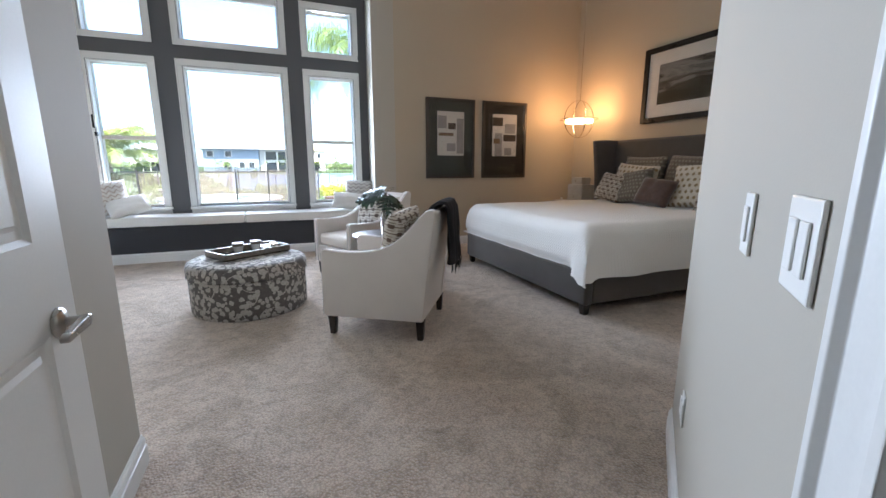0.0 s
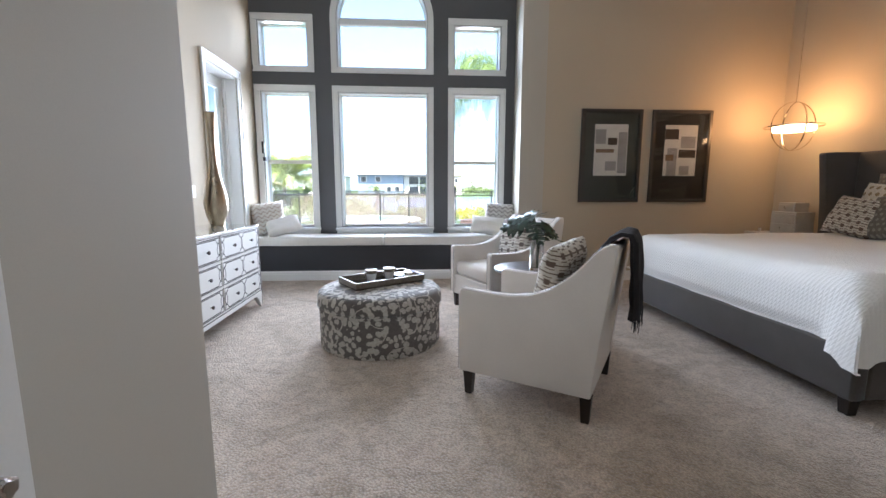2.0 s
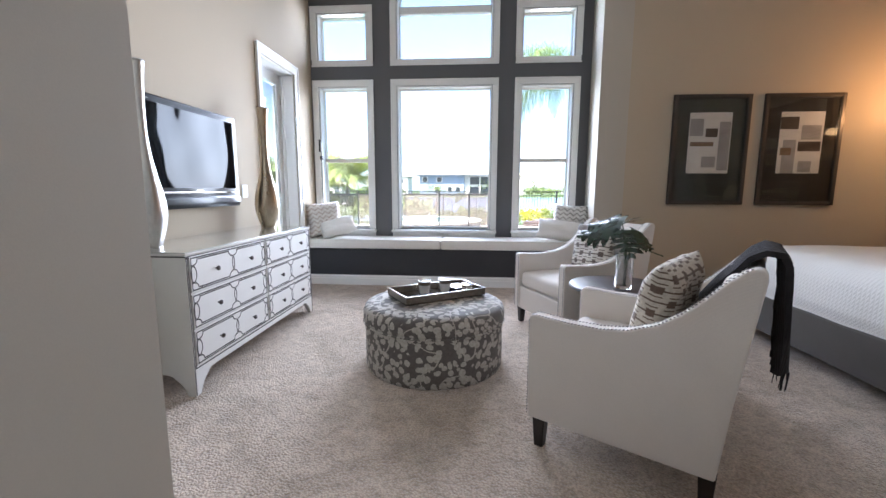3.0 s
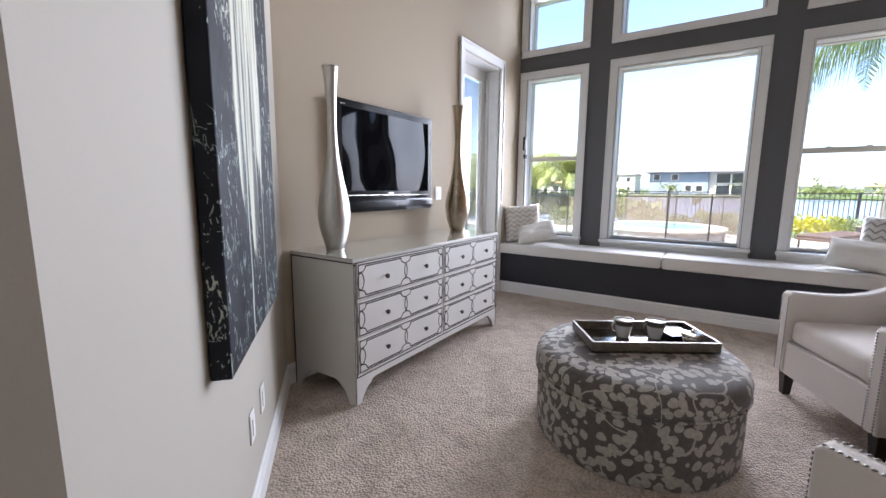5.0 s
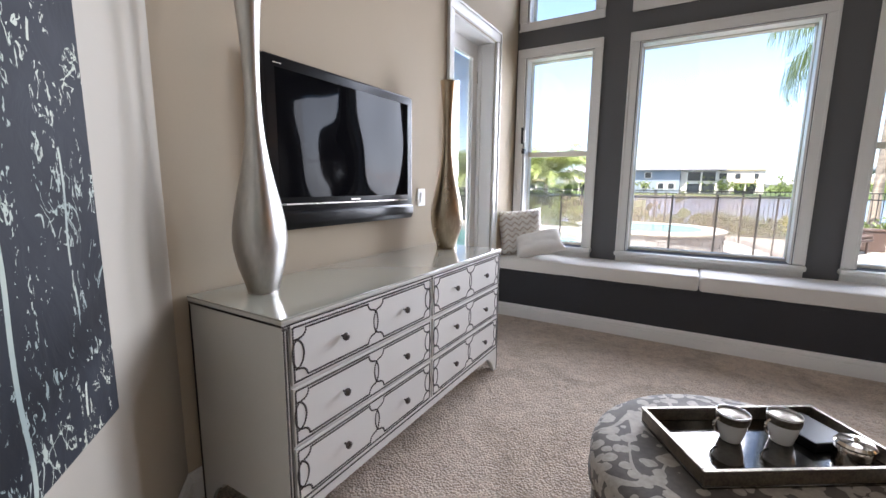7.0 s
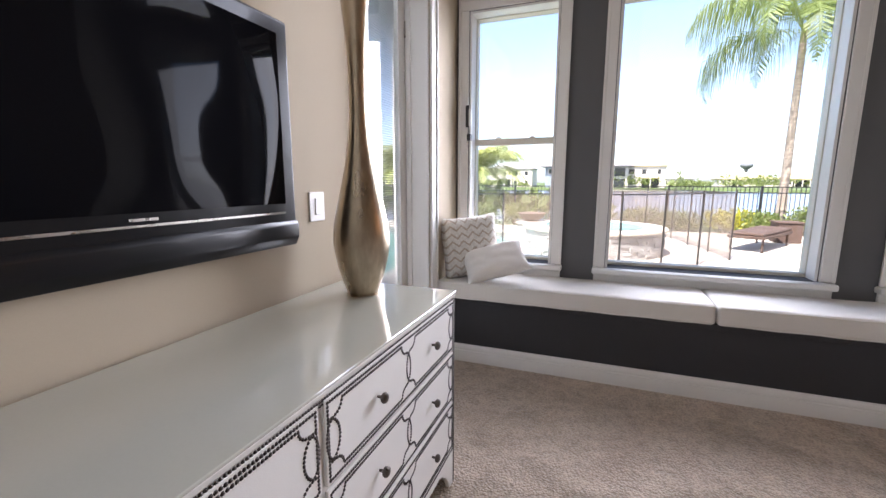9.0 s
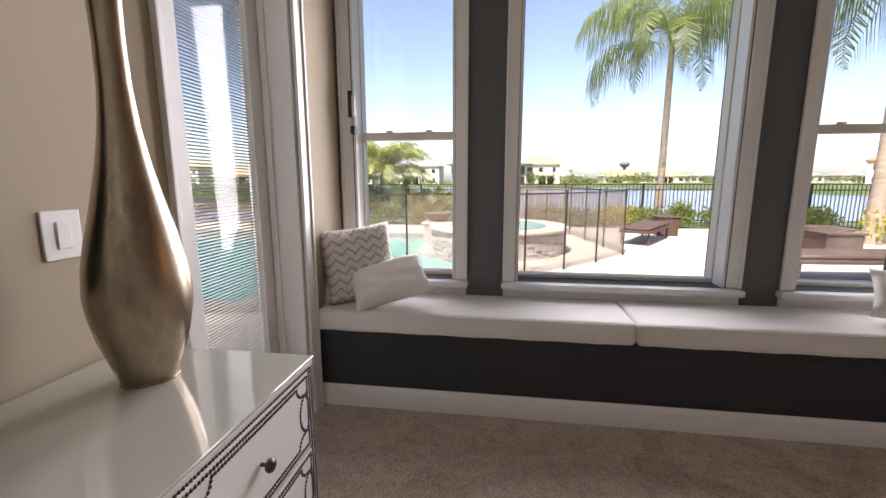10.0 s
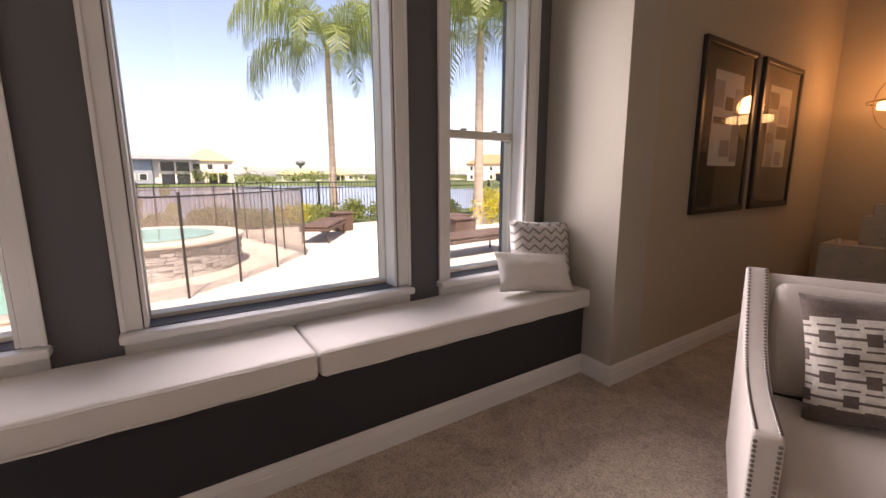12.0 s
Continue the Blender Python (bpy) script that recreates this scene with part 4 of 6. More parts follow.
part("door_core", box(-T, -0.009, 0, L, 0, H, 0.002), TRIM, entry)
pan = [(0.13, L - 0.13, 0.22, 0.86), (0.13, L - 0.13, 1.06, H - 0.13)]
for b in ((0, 0.13, 0, H), (L - 0.13, L, 0, H), (0.13, L - 0.13, 0, 0.22), (0.13, L - 0.13, 0.86, 1.06), (0.13, L - 0.13, H - 0.13, H)):
    part("rail", box(-0.0088, 0.0, b[0], b[1], b[2], b[3]), TRIM, entry)
for b in pan:
    part("panel", panel_ring(*b, 0.0), TRIM, entry, smooth=20)
hy, hz = L - 0.092, 0.876
handle = part("door_handle", lathe([(0.034, 0.0), (0.034, 0.004), (0.030, 0.010), (0.020, 0.014), (0.012, 0.016), (0.0115, 0.052), (0.013, 0.056), (0.010, 0.060)], 28,
              Matrix.Translation((0.0005, hy, hz)) @ Matrix.Rotation(math.pi / 2, 4, "Y")), NICKEL, entry, "brushed nickel lever handle", smooth=40)
part("lever", prism([(hy + 0.014, hz - 0.008), (hy + 0.016, hz + 0.006), (hy + 0.008, hz + 0.012), (hy - 0.105, hz + 0.004), (hy - 0.112, hz - 0.002), (hy - 0.11, hz - 0.012), (hy - 0.02, hz - 0.011)], 0.042, 0.06, "x", 0.003), NICKEL, handle)
frame_door = thing("door_frame", Matrix(), "white painted door lining and casing", "door frame", kind="structure")
W0, W1 = Vector((0.562, 0.1856)), Vector((0.480, 0.1140))     # outer and inner edge of the casing board on the angled wall
wu = (W0 - W1).normalized()
wn2 = Vector((-wu.y, wu.x))
rim_line = [W1, W0, W0 + wn2 * 0.018, W0 - wu * 0.008 + wn2 * 0.026, W0 - wu * 0.020 + wn2 * 0.025, W0 - wu * 0.028 + wn2 * 0.016, W0 - wu * 0.07 + wn2 * 0.012, W1 + wu * 0.022 + wn2 * 0.012, W1 + wu * 0.014 + wn2 * 0.018, W1 + wn2 * 0.016]
part("casing", prism([(v.x, v.y) for v in rim_line], 0, 2.52, "z", 0.0015), TRIM, frame_door)
part("jamb", prism([(0.478, 0.112), (0.524, 0.046), (0.512, 0.036), (0.463, 0.104)], 0, 2.46, "z", 0.002), TRIM, frame_door)
part("jamb", box(-0.474, -0.40, 0.13, 0.24, 0, 2.46, 0.004), TRIM, frame_door)
plate(pose(0.930, 0.5073, 1.122, 0, 0, 41.15 + 180), 0.07, 0.115, 1, "white dimmer switch on the entrance wall")
plate(pose(0.690, 0.2975, 1.132, 0, 0, 41.15 + 180), 0.118, 0.12, 2, "white double rocker switch on the entrance wall")
plate(pose(1.42, 0.9354, 0.37, 0, 0, 41.15 + 180), 0.07, 0.115, 2, "white wall outlet low on the entrance wall", "outlet")
u = (B - A).normalized()
ang = math.degrees(math.atan2(u.y, u.x)) + 180    # local +y faces the room
plate(Matrix.Translation(A + u * 0.99 + Vector((0, 0, 0.361))) @ pose(0, 0, 0, 0, 0, ang + 180), 0.07, 0.115, 1, "white wall outlet on the slanting wall", "outlet")
plate(Matrix.Translation(A + u * 1.20 + Vector((0, 0, 0.364))) @ pose(0, 0, 0, 0, 0, ang + 180), 0.07, 0.115, 1, "white cable outlet on the slanting wall", "outlet")

# ---- canvas on the slanting wall ----
def canvas_paint():
    m = material("abstract canvas", (0.1, 0.1, 0.11), 0.55, bump=0, spec=0.18)
    n, l, b = nodes_of(m)
    v, (x, y, z) = coords(n, l)
    def tex(scale, detail, distort, stretch=(1, 1, 1)):
        mp = n.new("ShaderNodeMapping")
        mp.inputs["Scale"].default_value = stretch
        k = n.new("ShaderNodeTexNoise")
        k.inputs["Scale"].default_value, k.inputs["Detail"].default_value, k.inputs["Distortion"].default_value = scale, detail, distort
        l.new(v, mp.inputs[0]), l.new(mp.outputs[0], k.inputs["Vector"])
        return k.outputs["Fac"]

    def m_(op, a, b2=None, c=None):
        return math_node(n, l, op, a, b2, c)

    def near(value, centre, half):
        return m_("LESS_THAN", m_("ABSOLUTE", m_("SUBTRACT", value, centre)), half)
    brush, stroke, slow = tex(1.0, 7, 0.3, (30, 30, 1.1)), tex(1.0, 4, 0.5, (11, 11, 1.6)), tex(2.2, 3, 0.6)
    splash, web, patch, speck = tex(7, 5, 2.2), tex(5, 4, 1.6, (2.6, 2.6, 1)), tex(9, 3, 0.8), tex(48, 3, 1.4, (1.5, 1.5, 0.7))
    ground = ramp_of(n, l, slow, [(0.3, (0.010, 0.011, 0.014)), (0.55, (0.024, 0.027, 0.034)), (0.8, (0.045, 0.050, 0.060))])
    # a broad pale brushed mass, split by a dark wedge and frayed into lobes at its foot
    low = m_("ADD", z, m_("MULTIPLY_ADD", stroke, 0.8, -0.10))
    wide = m_("MULTIPLY_ADD", m_("SMOOTH_MIN", m_("MAXIMUM", m_("MULTIPLY_ADD", low, 2.4, -1.25), -0.4), 1.0, 0.3), 0.215, 0.0)
    edge = m_("SUBTRACT", wide, m_("ABSOLUTE", m_("ADD", x, m_("MULTIPLY_ADD", slow, 0.10, -0.075))))
    wedge = m_("SUBTRACT", m_("MULTIPLY_ADD", z, -0.10, 0.105), m_("ABSOLUTE", m_("ADD", x, m_("MULTIPLY_ADD", stroke, 0.12, -0.04))))
    body = m_("MINIMUM", m_("MAXIMUM", m_("MULTIPLY", edge, 45.0), 0.0), 1.0)
    gap = m_("MINIMUM", m_("MAXIMUM", m_("MULTIPLY", m_("ADD", wedge, m_("MULTIPLY_ADD", brush, 0.10, -0.055)), 30.0), 0.0), 0.85)
    body = m_("MULTIPLY", body, m_("SUBTRACT", 1.0, gap))
    pale = ramp_of(n, l, brush, [(0.34, (0.10, 0.11, 0.11)), (0.42, (0.34, 0.35, 0.29)), (0.5, (0.56, 0.56, 0.45)), (0.68, (0.70, 0.69, 0.58))])
    mix = n.new("ShaderNodeMixRGB")
    l.new(body, mix.inputs[0]), l.new(ground, mix.inputs[1]), l.new(pale, mix.inputs[2])
    # long drips, and scratched squiggles with specks over the dark ground
    sway = m_("MULTIPLY_ADD", tex(1.6, 1, 0.2, (0.1, 0.1, 1.2)), 0.16, -0.08)
    drip = m_("MULTIPLY", near(m_("ADD", x, sway), 0.12, 0.009), m_("LESS_THAN", z, 0.72))
    drip2 = m_("MULTIPLY", near(m_("SUBTRACT", x, sway), -0.13, 0.006), m_("LESS_THAN", z, 0.85))
    drip3 = m_("MULTIPLY", near(m_("ADD", x, m_("MULTIPLY", sway, 1.6)), -0.33, 0.0035), m_("GREATER_THAN", patch, 0.46))
    vein = m_("MULTIPLY", near(splash, 0.50, 0.010), m_("GREATER_THAN", patch, 0.60))
    vein2 = m_("MULTIPLY", near(web, 0.545, 0.010), m_("GREATER_THAN", patch, 0.57))
    dots = m_("MULTIPLY", m_("GREATER_THAN", speck, 0.60), m_("GREATER_THAN", m_("ADD", web, m_("MULTIPLY", z, -0.10)), 0.50))
    marks = m_("MAXIMUM", m_("MAXIMUM", vein, vein2), m_("MAXIMUM", dots, m_("MAXIMUM", drip, m_("MAXIMUM", drip2, drip3))))
    mix2 = n.new("ShaderNodeMixRGB")
    l.new(ramp_of(n, l, slow, [(0.42, (0.30, 0.36, 0.34)), (0.6, (0.56, 0.60, 0.50))]), mix2.inputs[2])
    l.new(m_("MULTIPLY", marks, 0.9), mix2.inputs[0]), l.new(mix.outputs[0], mix2.inputs[1]), l.new(mix2.outputs[0], b.inputs["Base Color"])
    bp = n.new("ShaderNodeBump")
    bp.inputs["Strength"].default_value, bp.inputs["Distance"].default_value = 0.5, 0.004
    l.new(m_("ADD", body, splash), bp.inputs["Height"]), l.new(bp.outputs[0], b.inputs["Normal"])
    return m


CANVAS = canvas_paint()
mid = A + u * 1.003
art = thing("wall_canvas", Matrix.Translation((mid.x, mid.y, 0.742)) @ pose(0, 0, 0, 0, 0, ang), "tall unframed abstract canvas in black, grey and cream", "painting")
part("stretched_canvas", box(-0.449, 0.449, 0.004, 0.056, 0.0, 1.75, 0.004), CANVAS, art)
part("stretcher_bar", box(-0.41, 0.41, 0.0005, 0.0038, 0.04, 1.71), DARKWOOD, art)

# ---- ottoman ----
ott = thing("ottoman", pose(-0.15, 3.985, 0.0) @ Matrix.Diagonal((1.015, 1.015, 1.0, 1.0)), "round upholstered ottoman in taupe floral damask", "ottoman")
def wobble(bm, a=0.004, s=6.0, seed=0.0):
    for v in bm.verts:
        k = noise.noise((v.co.x * s + seed, v.co.y * s, v.co.z * s))
        v.co += Vector((v.co.x, v.co.y, 0)).normalized() * k * a if (v.co.x or v.co.y) else Vector((0, 0, k * a))
    return bm


part("drum", wobble(lathe([(0.462, 0.004), (0.468, 0.02), (0.470, 0.15), (0.470, 0.305), (0.464, 0.315)], 64), 0.003, 5), FLORAL, ott, smooth=50)
part("lid", wobble(lathe([(0.464, 0.318), (0.476, 0.325), (0.482, 0.34), (0.482, 0.39), (0.474, 0.415), (0.452, 0.433), (0.40, 0.444), (0.25, 0.449), (0.08, 0.451), (0.02, 0.451)], 64), 0.003, 5, 4), FLORAL, ott, smooth=50)
part("piping", piping([(0.479 * math.cos(t), 0.479 * math.sin(t), 0.322) for t in [2 * math.pi * k / 64 for k in range(65)]], 0.005), FLORAL, ott)

# ---- tray with cups ----
TZ = 0.4515
tray = thing("serving_tray", pose(-0.140, 4.068, TZ, 0, 0, 33), "antiqued silver tray with a mirrored base on the ottoman", "tray")
TW, TD, TT = 0.308, 0.165, 0.050
part("base", box(-TW, TW, -TD, TD, 0.0, 0.010, 0.002), MIRROR, tray, "dark mirrored tray base")
for b in ((-TW, TW, -TD, -TD + 0.008), (-TW, TW, TD - 0.008, TD), (-TW, -TW + 0.008, -TD + 0.008, TD - 0.008), (TW - 0.008, TW, -TD + 0.008, TD - 0.008)):
    part("side", box(b[0], b[1], b[2], b[3], 0.0105, TT, 0.0015), ANTIQUE, tray)
for b in ((-TW - 0.004, TW + 0.004, -TD - 0.004, -TD + 0.010), (-TW - 0.004, TW + 0.004, TD - 0.010, TD + 0.004), (-TW - 0.004, -TW + 0.010, -TD + 0.0101, TD - 0.0101), (TW - 0.010, TW + 0.004, -TD + 0.0101, TD - 0.0101)):
    part("rim", box(b[0], b[1], b[2], b[3], TT + 0.0005, TT + 0.007, 0.002), ANTIQUE, tray)
R31 = Matrix.Translation((-0.140, 4.068, TZ + 0.0105)) @ pose(0, 0, 0, 0, 0, 33)
for x, y in ((-0.075, 0.045), (0.085, 0.03)):
    c = thing("cup", R31 @ pose(x, y, 0), "white porcelain cup with a silver band", "cup", "cups on the tray")
    part("bowl", lathe([(0.028, 0), (0.031, 0.003), (0.040, 0.040), (0.045, 0.070), (0.0475, 0.096), (0.0455, 0.096), (0.043, 0.070), (0.037, 0.036), (0.004, 0.010)], 28), PORCELAIN, c, smooth=40)
    part("band", lathe([(0.0448, 0.066), (0.0462, 0.067), (0.0484, 0.089), (0.0470, 0.090)], 28), ANTIQUE, c, "silver band below the rim", smooth=40)
    part("handle", piping([(-0.040 - 0.022 * math.sin(t), 0.0, 0.052 + 0.026 * math.cos(t)) for t in [math.pi * k / 10 for k in range(11)]], 0.004), CHROME, c)
box_ = thing("trinket_box", R31 @ pose(0.215, -0.075, 0), "round polished silver lidded box", "box")
part("pot", lathe([(0.044, 0), (0.046, 0.003), (0.046, 0.05), (0.044, 0.053)], 28), CHROME, box_, smooth=40)
part("lid", lathe([(0.049, 0.0535), (0.050, 0.058), (0.044, 0.066), (0.012, 0.07), (0.006, 0.072), (0.006, 0.08), (0.002, 0.083)], 28), CHROME, box_, smooth=40)
bk = thing("book", R31 @ pose(0.20, 0.06, 0, 0, 0, 6), "small black hardback book on the tray", "book")
part("cover", box(-0.07, 0.07, -0.085, 0.085, 0.0, 0.03, 0.003), TVBODY, bk)
part("pages", box(-0.066, 0.0715, -0.081, 0.081, 0.005, 0.025), PORCELAIN, bk)


# ---- armchair ----
def armchair():
    ch = thing("armchair", Matrix(), "off-white linen armchair with nailhead trim and dark tapered legs", "armchair", "armchairs by the ottoman")
    side = [(0.385, 0.145), (0.392, 0.40), (0.392, 0.628), (0.375, 0.640), (0.20, 0.630), (0.08, 0.632), (-0.03, 0.650), (-0.13, 0.690), (-0.21, 0.750), (-0.285, 0.825), (-0.345, 0.895),
            (-0.385, 0.930), (-0.415, 0.945), (-0.44, 0.940), (-0.45, 0.915), (-0.425, 0.72), (-0.39, 0.45), (-0.36, 0.145)]
    for x0, x1 in ((-0.375, -0.300), (0.300, 0.375)):
        part("arm", prism(side, x0, x1, "x", 0.010, 3), LINEN, ch, smooth=35)
        for xx in (x0 + 0.010, x1 - 0.010):
            top = [(xx, p[0] - 0.0, p[1] + 0.0) for p in side[3:13]]
            pts = spaced(top, 0.015)
            me = []
            for p in pts:
                me.append(p + Vector((0, 0, 0.0005)))
            nails(me, 0.0062, (0, 0.25, 1), PALENAIL, ch)
            nails(spaced([(xx, 0.3925, 0.16), (xx, 0.3925, 0.62)], 0.015), 0.0062, "y", PALENAIL, ch)
    part("front_rail", box(-0.2995, 0.2995, 0.33, 0.382, 0.145, 0.345, 0.008, 2), LINEN, ch)
    part("deck", box(-0.2995, 0.2995, -0.36, 0.33, 0.15, 0.33), LINEN, ch)
    part("seat_cushion", soft_box(-0.292, 0.292, -0.26, 0.378, 0.347, 0.485, 0.04, 0.006, 3.0, (10, 8)), LINEN, ch, smooth=60)
    back = [(-0.27, 0.34), (-0.325, 0.62), (-0.365, 0.86), (-0.39, 0.905), (-0.42, 0.93), (-0.443, 0.905), (-0.42, 0.72), (-0.385, 0.45), (-0.355, 0.152), (-0.30, 0.152)]
    part("backrest", prism(back, -0.2995, 0.2995, "x", 0.012, 3), LINEN, ch, smooth=35)
    pad = soft_box(-0.285, 0.285, -0.055, 0.055, 0.0, 0.43, 0.045, 0.006, 8.0, (10, 4))
    bmesh.ops.transform(pad, matrix=Matrix.Translation((0, -0.285, 0.475)) @ Matrix.Rotation(radians(13), 4, "X"), verts=pad.verts)
    part("back_cushion", pad, LINEN, ch, smooth=60)
    for x in (-0.335, 0.335):
        for y, lean in ((0.335, 0.0), (-0.335, 0.0)):
            bm = bmesh.new()
            bmesh.ops.create_cone(bm, cap_ends=True, segments=4, radius1=0.029, radius2=0.042, depth=0.15, matrix=Matrix.Translation((x, y, 0.075)) @ Matrix.Rotation(math.pi / 4, 4, "Z"))
            for v in bm.verts:
                if v.co.z < 0.05:
                    v.co.y += lean
            bmesh.ops.bevel(bm, geom=bm.edges[:], offset=0.003, segments=1, affect="EDGES")
            part("leg", bm, DARKWOOD, ch, "espresso tapered leg")
    return ch


chair_a = armchair()
m1, m2 = pose(0.912, 3.128, 0, 0, 0, 56.8), pose(1.012, 4.768, 0, 0, 0, 113.5)
chair_a.matrix_world = m1
chair_b = copy_thing(chair_a, m2)
chair_a["label"] = "off-white linen armchair with nailheads and a charcoal throw over its back"
pillow("throw_pillow", m1 @ pose(-0.02, -0.07, 0.487, -12, 4, 170), 0.44, 0.44, 0.17, LINK_DARK, "square brown and cream geometric pillow on an armchair", 21.0, "chair pillows")
pillow("throw_pillow", m2 @ pose(-0.03, -0.10, 0.487, -14, -4, 184), 0.45, 0.45, 0.16, LINK_CHAIR, "square cream pillow with linked brown squares on an armchair", 25.0, "chair pillows")


def throw_cloth():
    """A folded blanket hung over the chair's back corner, with fringe."""
    t = thing("throw_blanket", m1, "charcoal wool throw hung over the armchair back", "blanket")
    line = [(-0.20, 0.70), (-0.265, 0.80), (-0.32, 0.875), (-0.37, 0.945), (-0.42, 0.975), (-0.460, 0.965), (-0.478, 0.92), (-0.486, 0.82), (-0.488, 0.72), (-0.49, 0.62), (-0.492, 0.53), (-0.492, 0.45)]
    bm = bmesh.new()
    rowsv = []
    W = 24
    fine = []
    for (y0, z0), (y1, z1) in zip(line, line[1:]):
        fine += [(y0 + (y1 - y0) * t / 3, z0 + (z1 - z0) * t / 3) for t in range(3)]
    fine.append(line[-1])
    for step, (y, z) in enumerate(fine):
        k = step / 3
        row = []
        for i in range(W + 1):
            f = i / W
            x = -0.20 + 0.44 * f
            r = 0.040 * math.sin(f * 11 + k * 0.25) * (k / 11) + 0.008 * noise.noise((f * 4, k * 0.6, 2))
            row.append(bm.verts.new((x * (1 - 0.02 * k) + 0.03 * k / 11, y - abs(r) - 0.004 - (0.012 if k > 4 else 0), z + 0.012 + 0.006 * noise.noise((f * 5, k * 0.7, 4)) + (0.05 * (k - 8) / 3 + 0.016 * noise.noise((f * 3, k * 0.5, 7)) if k > 8 else 0))))
        rowsv.append(row)
    for p, q in zip(rowsv, rowsv[1:]):
        for i in range(W):
            bm.faces.new((p[i], p[i + 1], q[i + 1], q[i]))
    last = [v.co.copy() for v in rowsv[-1]]
    bmesh.ops.recalc_face_normals(bm, faces=bm.faces)
    if sum(f.normal.z for f in bm.faces) < 0:
        bmesh.ops.reverse_faces(bm, faces=bm.faces)
    shell(bm, 0.022)
    part("cloth", bm, THROW, t, smooth=60)
    bm = bmesh.new()
    for c in last[::2]:
        for j in range(2):
            a = c + Vector((0.012 * j, 0, 0))
            join(bm, rod(a, a + Vector((random.uniform(-0.01, 0.01), random.uniform(-0.008, 0.008), -random.uniform(0.05, 0.08))), 0.003, 5, 0.0015))
    tagged(part("fringe", bm, THROW, t), kind="stuff")


throw_cloth()

# ---- side table with a vase of leaves ----
tb = thing("side_table", pose(1.09, 3.94, 0), "round dark walnut drum side table between the armchairs", "side table")
part("tabletop", lathe([(0.300, 0.555), (0.318, 0.560), (0.322, 0.570), (0.318, 0.580), (0.30, 0.583)], 48), TABLEWOOD, tb, smooth=40)
part("pedestal", lathe([(0.22, 0.0), (0.225, 0.02), (0.20, 0.04), (0.19, 0.30), (0.20, 0.52), (0.235, 0.5545)], 40), DARKWOOD, tb, smooth=40)
CLEAR = bpy.data.materials.new("clear glass")
CLEAR.use_nodes = True
n, l, b = nodes_of(CLEAR)
b.inputs["Transmission Weight"].default_value, b.inputs["Roughness"].default_value, b.inputs["IOR"].default_value = 1.0, 0.03, 1.45
STEM = material("dark green stem", (0.05, 0.075, 0.025), 0.5, amount=0.4, scale=20)
LEAF = material("glossy monstera leaf", (0.022, 0.045, 0.022), 0.28, dark=(0.008, 0.02, 0.012), scale=14, fine=60, bump=0.15, coat=0.3)
VX, VY = 1.08, 3.85
gv = thing("glass_vase", pose(VX, VY, 0.5835), "clear glass cylinder vase with dark stems", "vase")
part("cylinder", lathe([(0.050, 0), (0.052, 0.004), (0.052, 0.215), (0.050, 0.217), (0.047, 0.215), (0.047, 0.02), (0.002, 0.016)], 32), CLEAR, gv, smooth=40)
plant = thing("monstera_stems", pose(VX, VY, 0.5835), "cut monstera leaves standing in a glass vase", "plant")


def monstera(size, seed):
    """One split leaf in xy, tip towards +y, drooping at the edge; lobes with gaps between."""
    rnd = random.Random(seed)
    bm = bmesh.new()
    mid = []
    N = 6
    for k in range(N + 1):
        t = k / N
        mid.append(Vector((0, size * (t - 0.12), -0.28 * size * t * t)))
    for s in (-1, 1):
        for k in range(N):
            t = (k + 0.5) / N
            wide = size * 0.62 * math.sin(math.pi * min(1, 0.16 + 0.84 * t) ** 0.9) * rnd.uniform(0.9, 1.05) + 0.02 * size
            a, b = mid[k], mid[k + 1]
            sweep = 0.35 * (t - 0.25) * size
            tip = Vector((s * wide, (a.y + b.y) / 2 + sweep * 0.5, a.z - 0.30 * wide * (wide / size) - rnd.uniform(0, 0.06) * size))
            w = (b - a).length * 0.53
            c = (a + b) / 2
            chain = []
            for j in range(6):
                f = j / 5
                p = c.lerp(tip, f) + Vector((0, 0, 0.10 * size * f * (1 - f) * 1.6))
                half = w * (1.04 if f < 0.65 else (0.84 if f < 0.9 else 0.6))
                if f == 1:
                    half = w * 0.2
                chain.append((p - Vector((0, half, 0)), p + Vector((0, half, 0))))
            prev = None
            for p, q in chain:
                cur = (bm.verts.new(p), bm.verts.new(q))
                if prev:
                    bm.faces.new((prev[0], prev[1], cur[1], cur[0]))
                prev = cur
    bmesh.ops.recalc_face_normals(bm, faces=bm.faces)
    return shell(bm, 0.0015)


def stem_to(tip, bend, size, yaw, pitch, seed, roll=0):
    base = Vector((random.uniform(-0.02, 0.02), random.uniform(-0.02, 0.02), 0.02))
    tip, bend = Vector(tip), Vector(bend)
    pts = [base.lerp(bend, t).lerp(bend.lerp(tip, t), t) for t in [k / 12 for k in range(13)]]
    st = part("stem", piping(pts, 0.0045), STEM, plant)
    lf = part("leaf", monstera(size, seed), LEAF, st, "split glossy dark green leaf", smooth=40)
    lf.matrix_local = Matrix.Translation(tip) @ pose(0, 0, 0, pitch, roll, yaw)


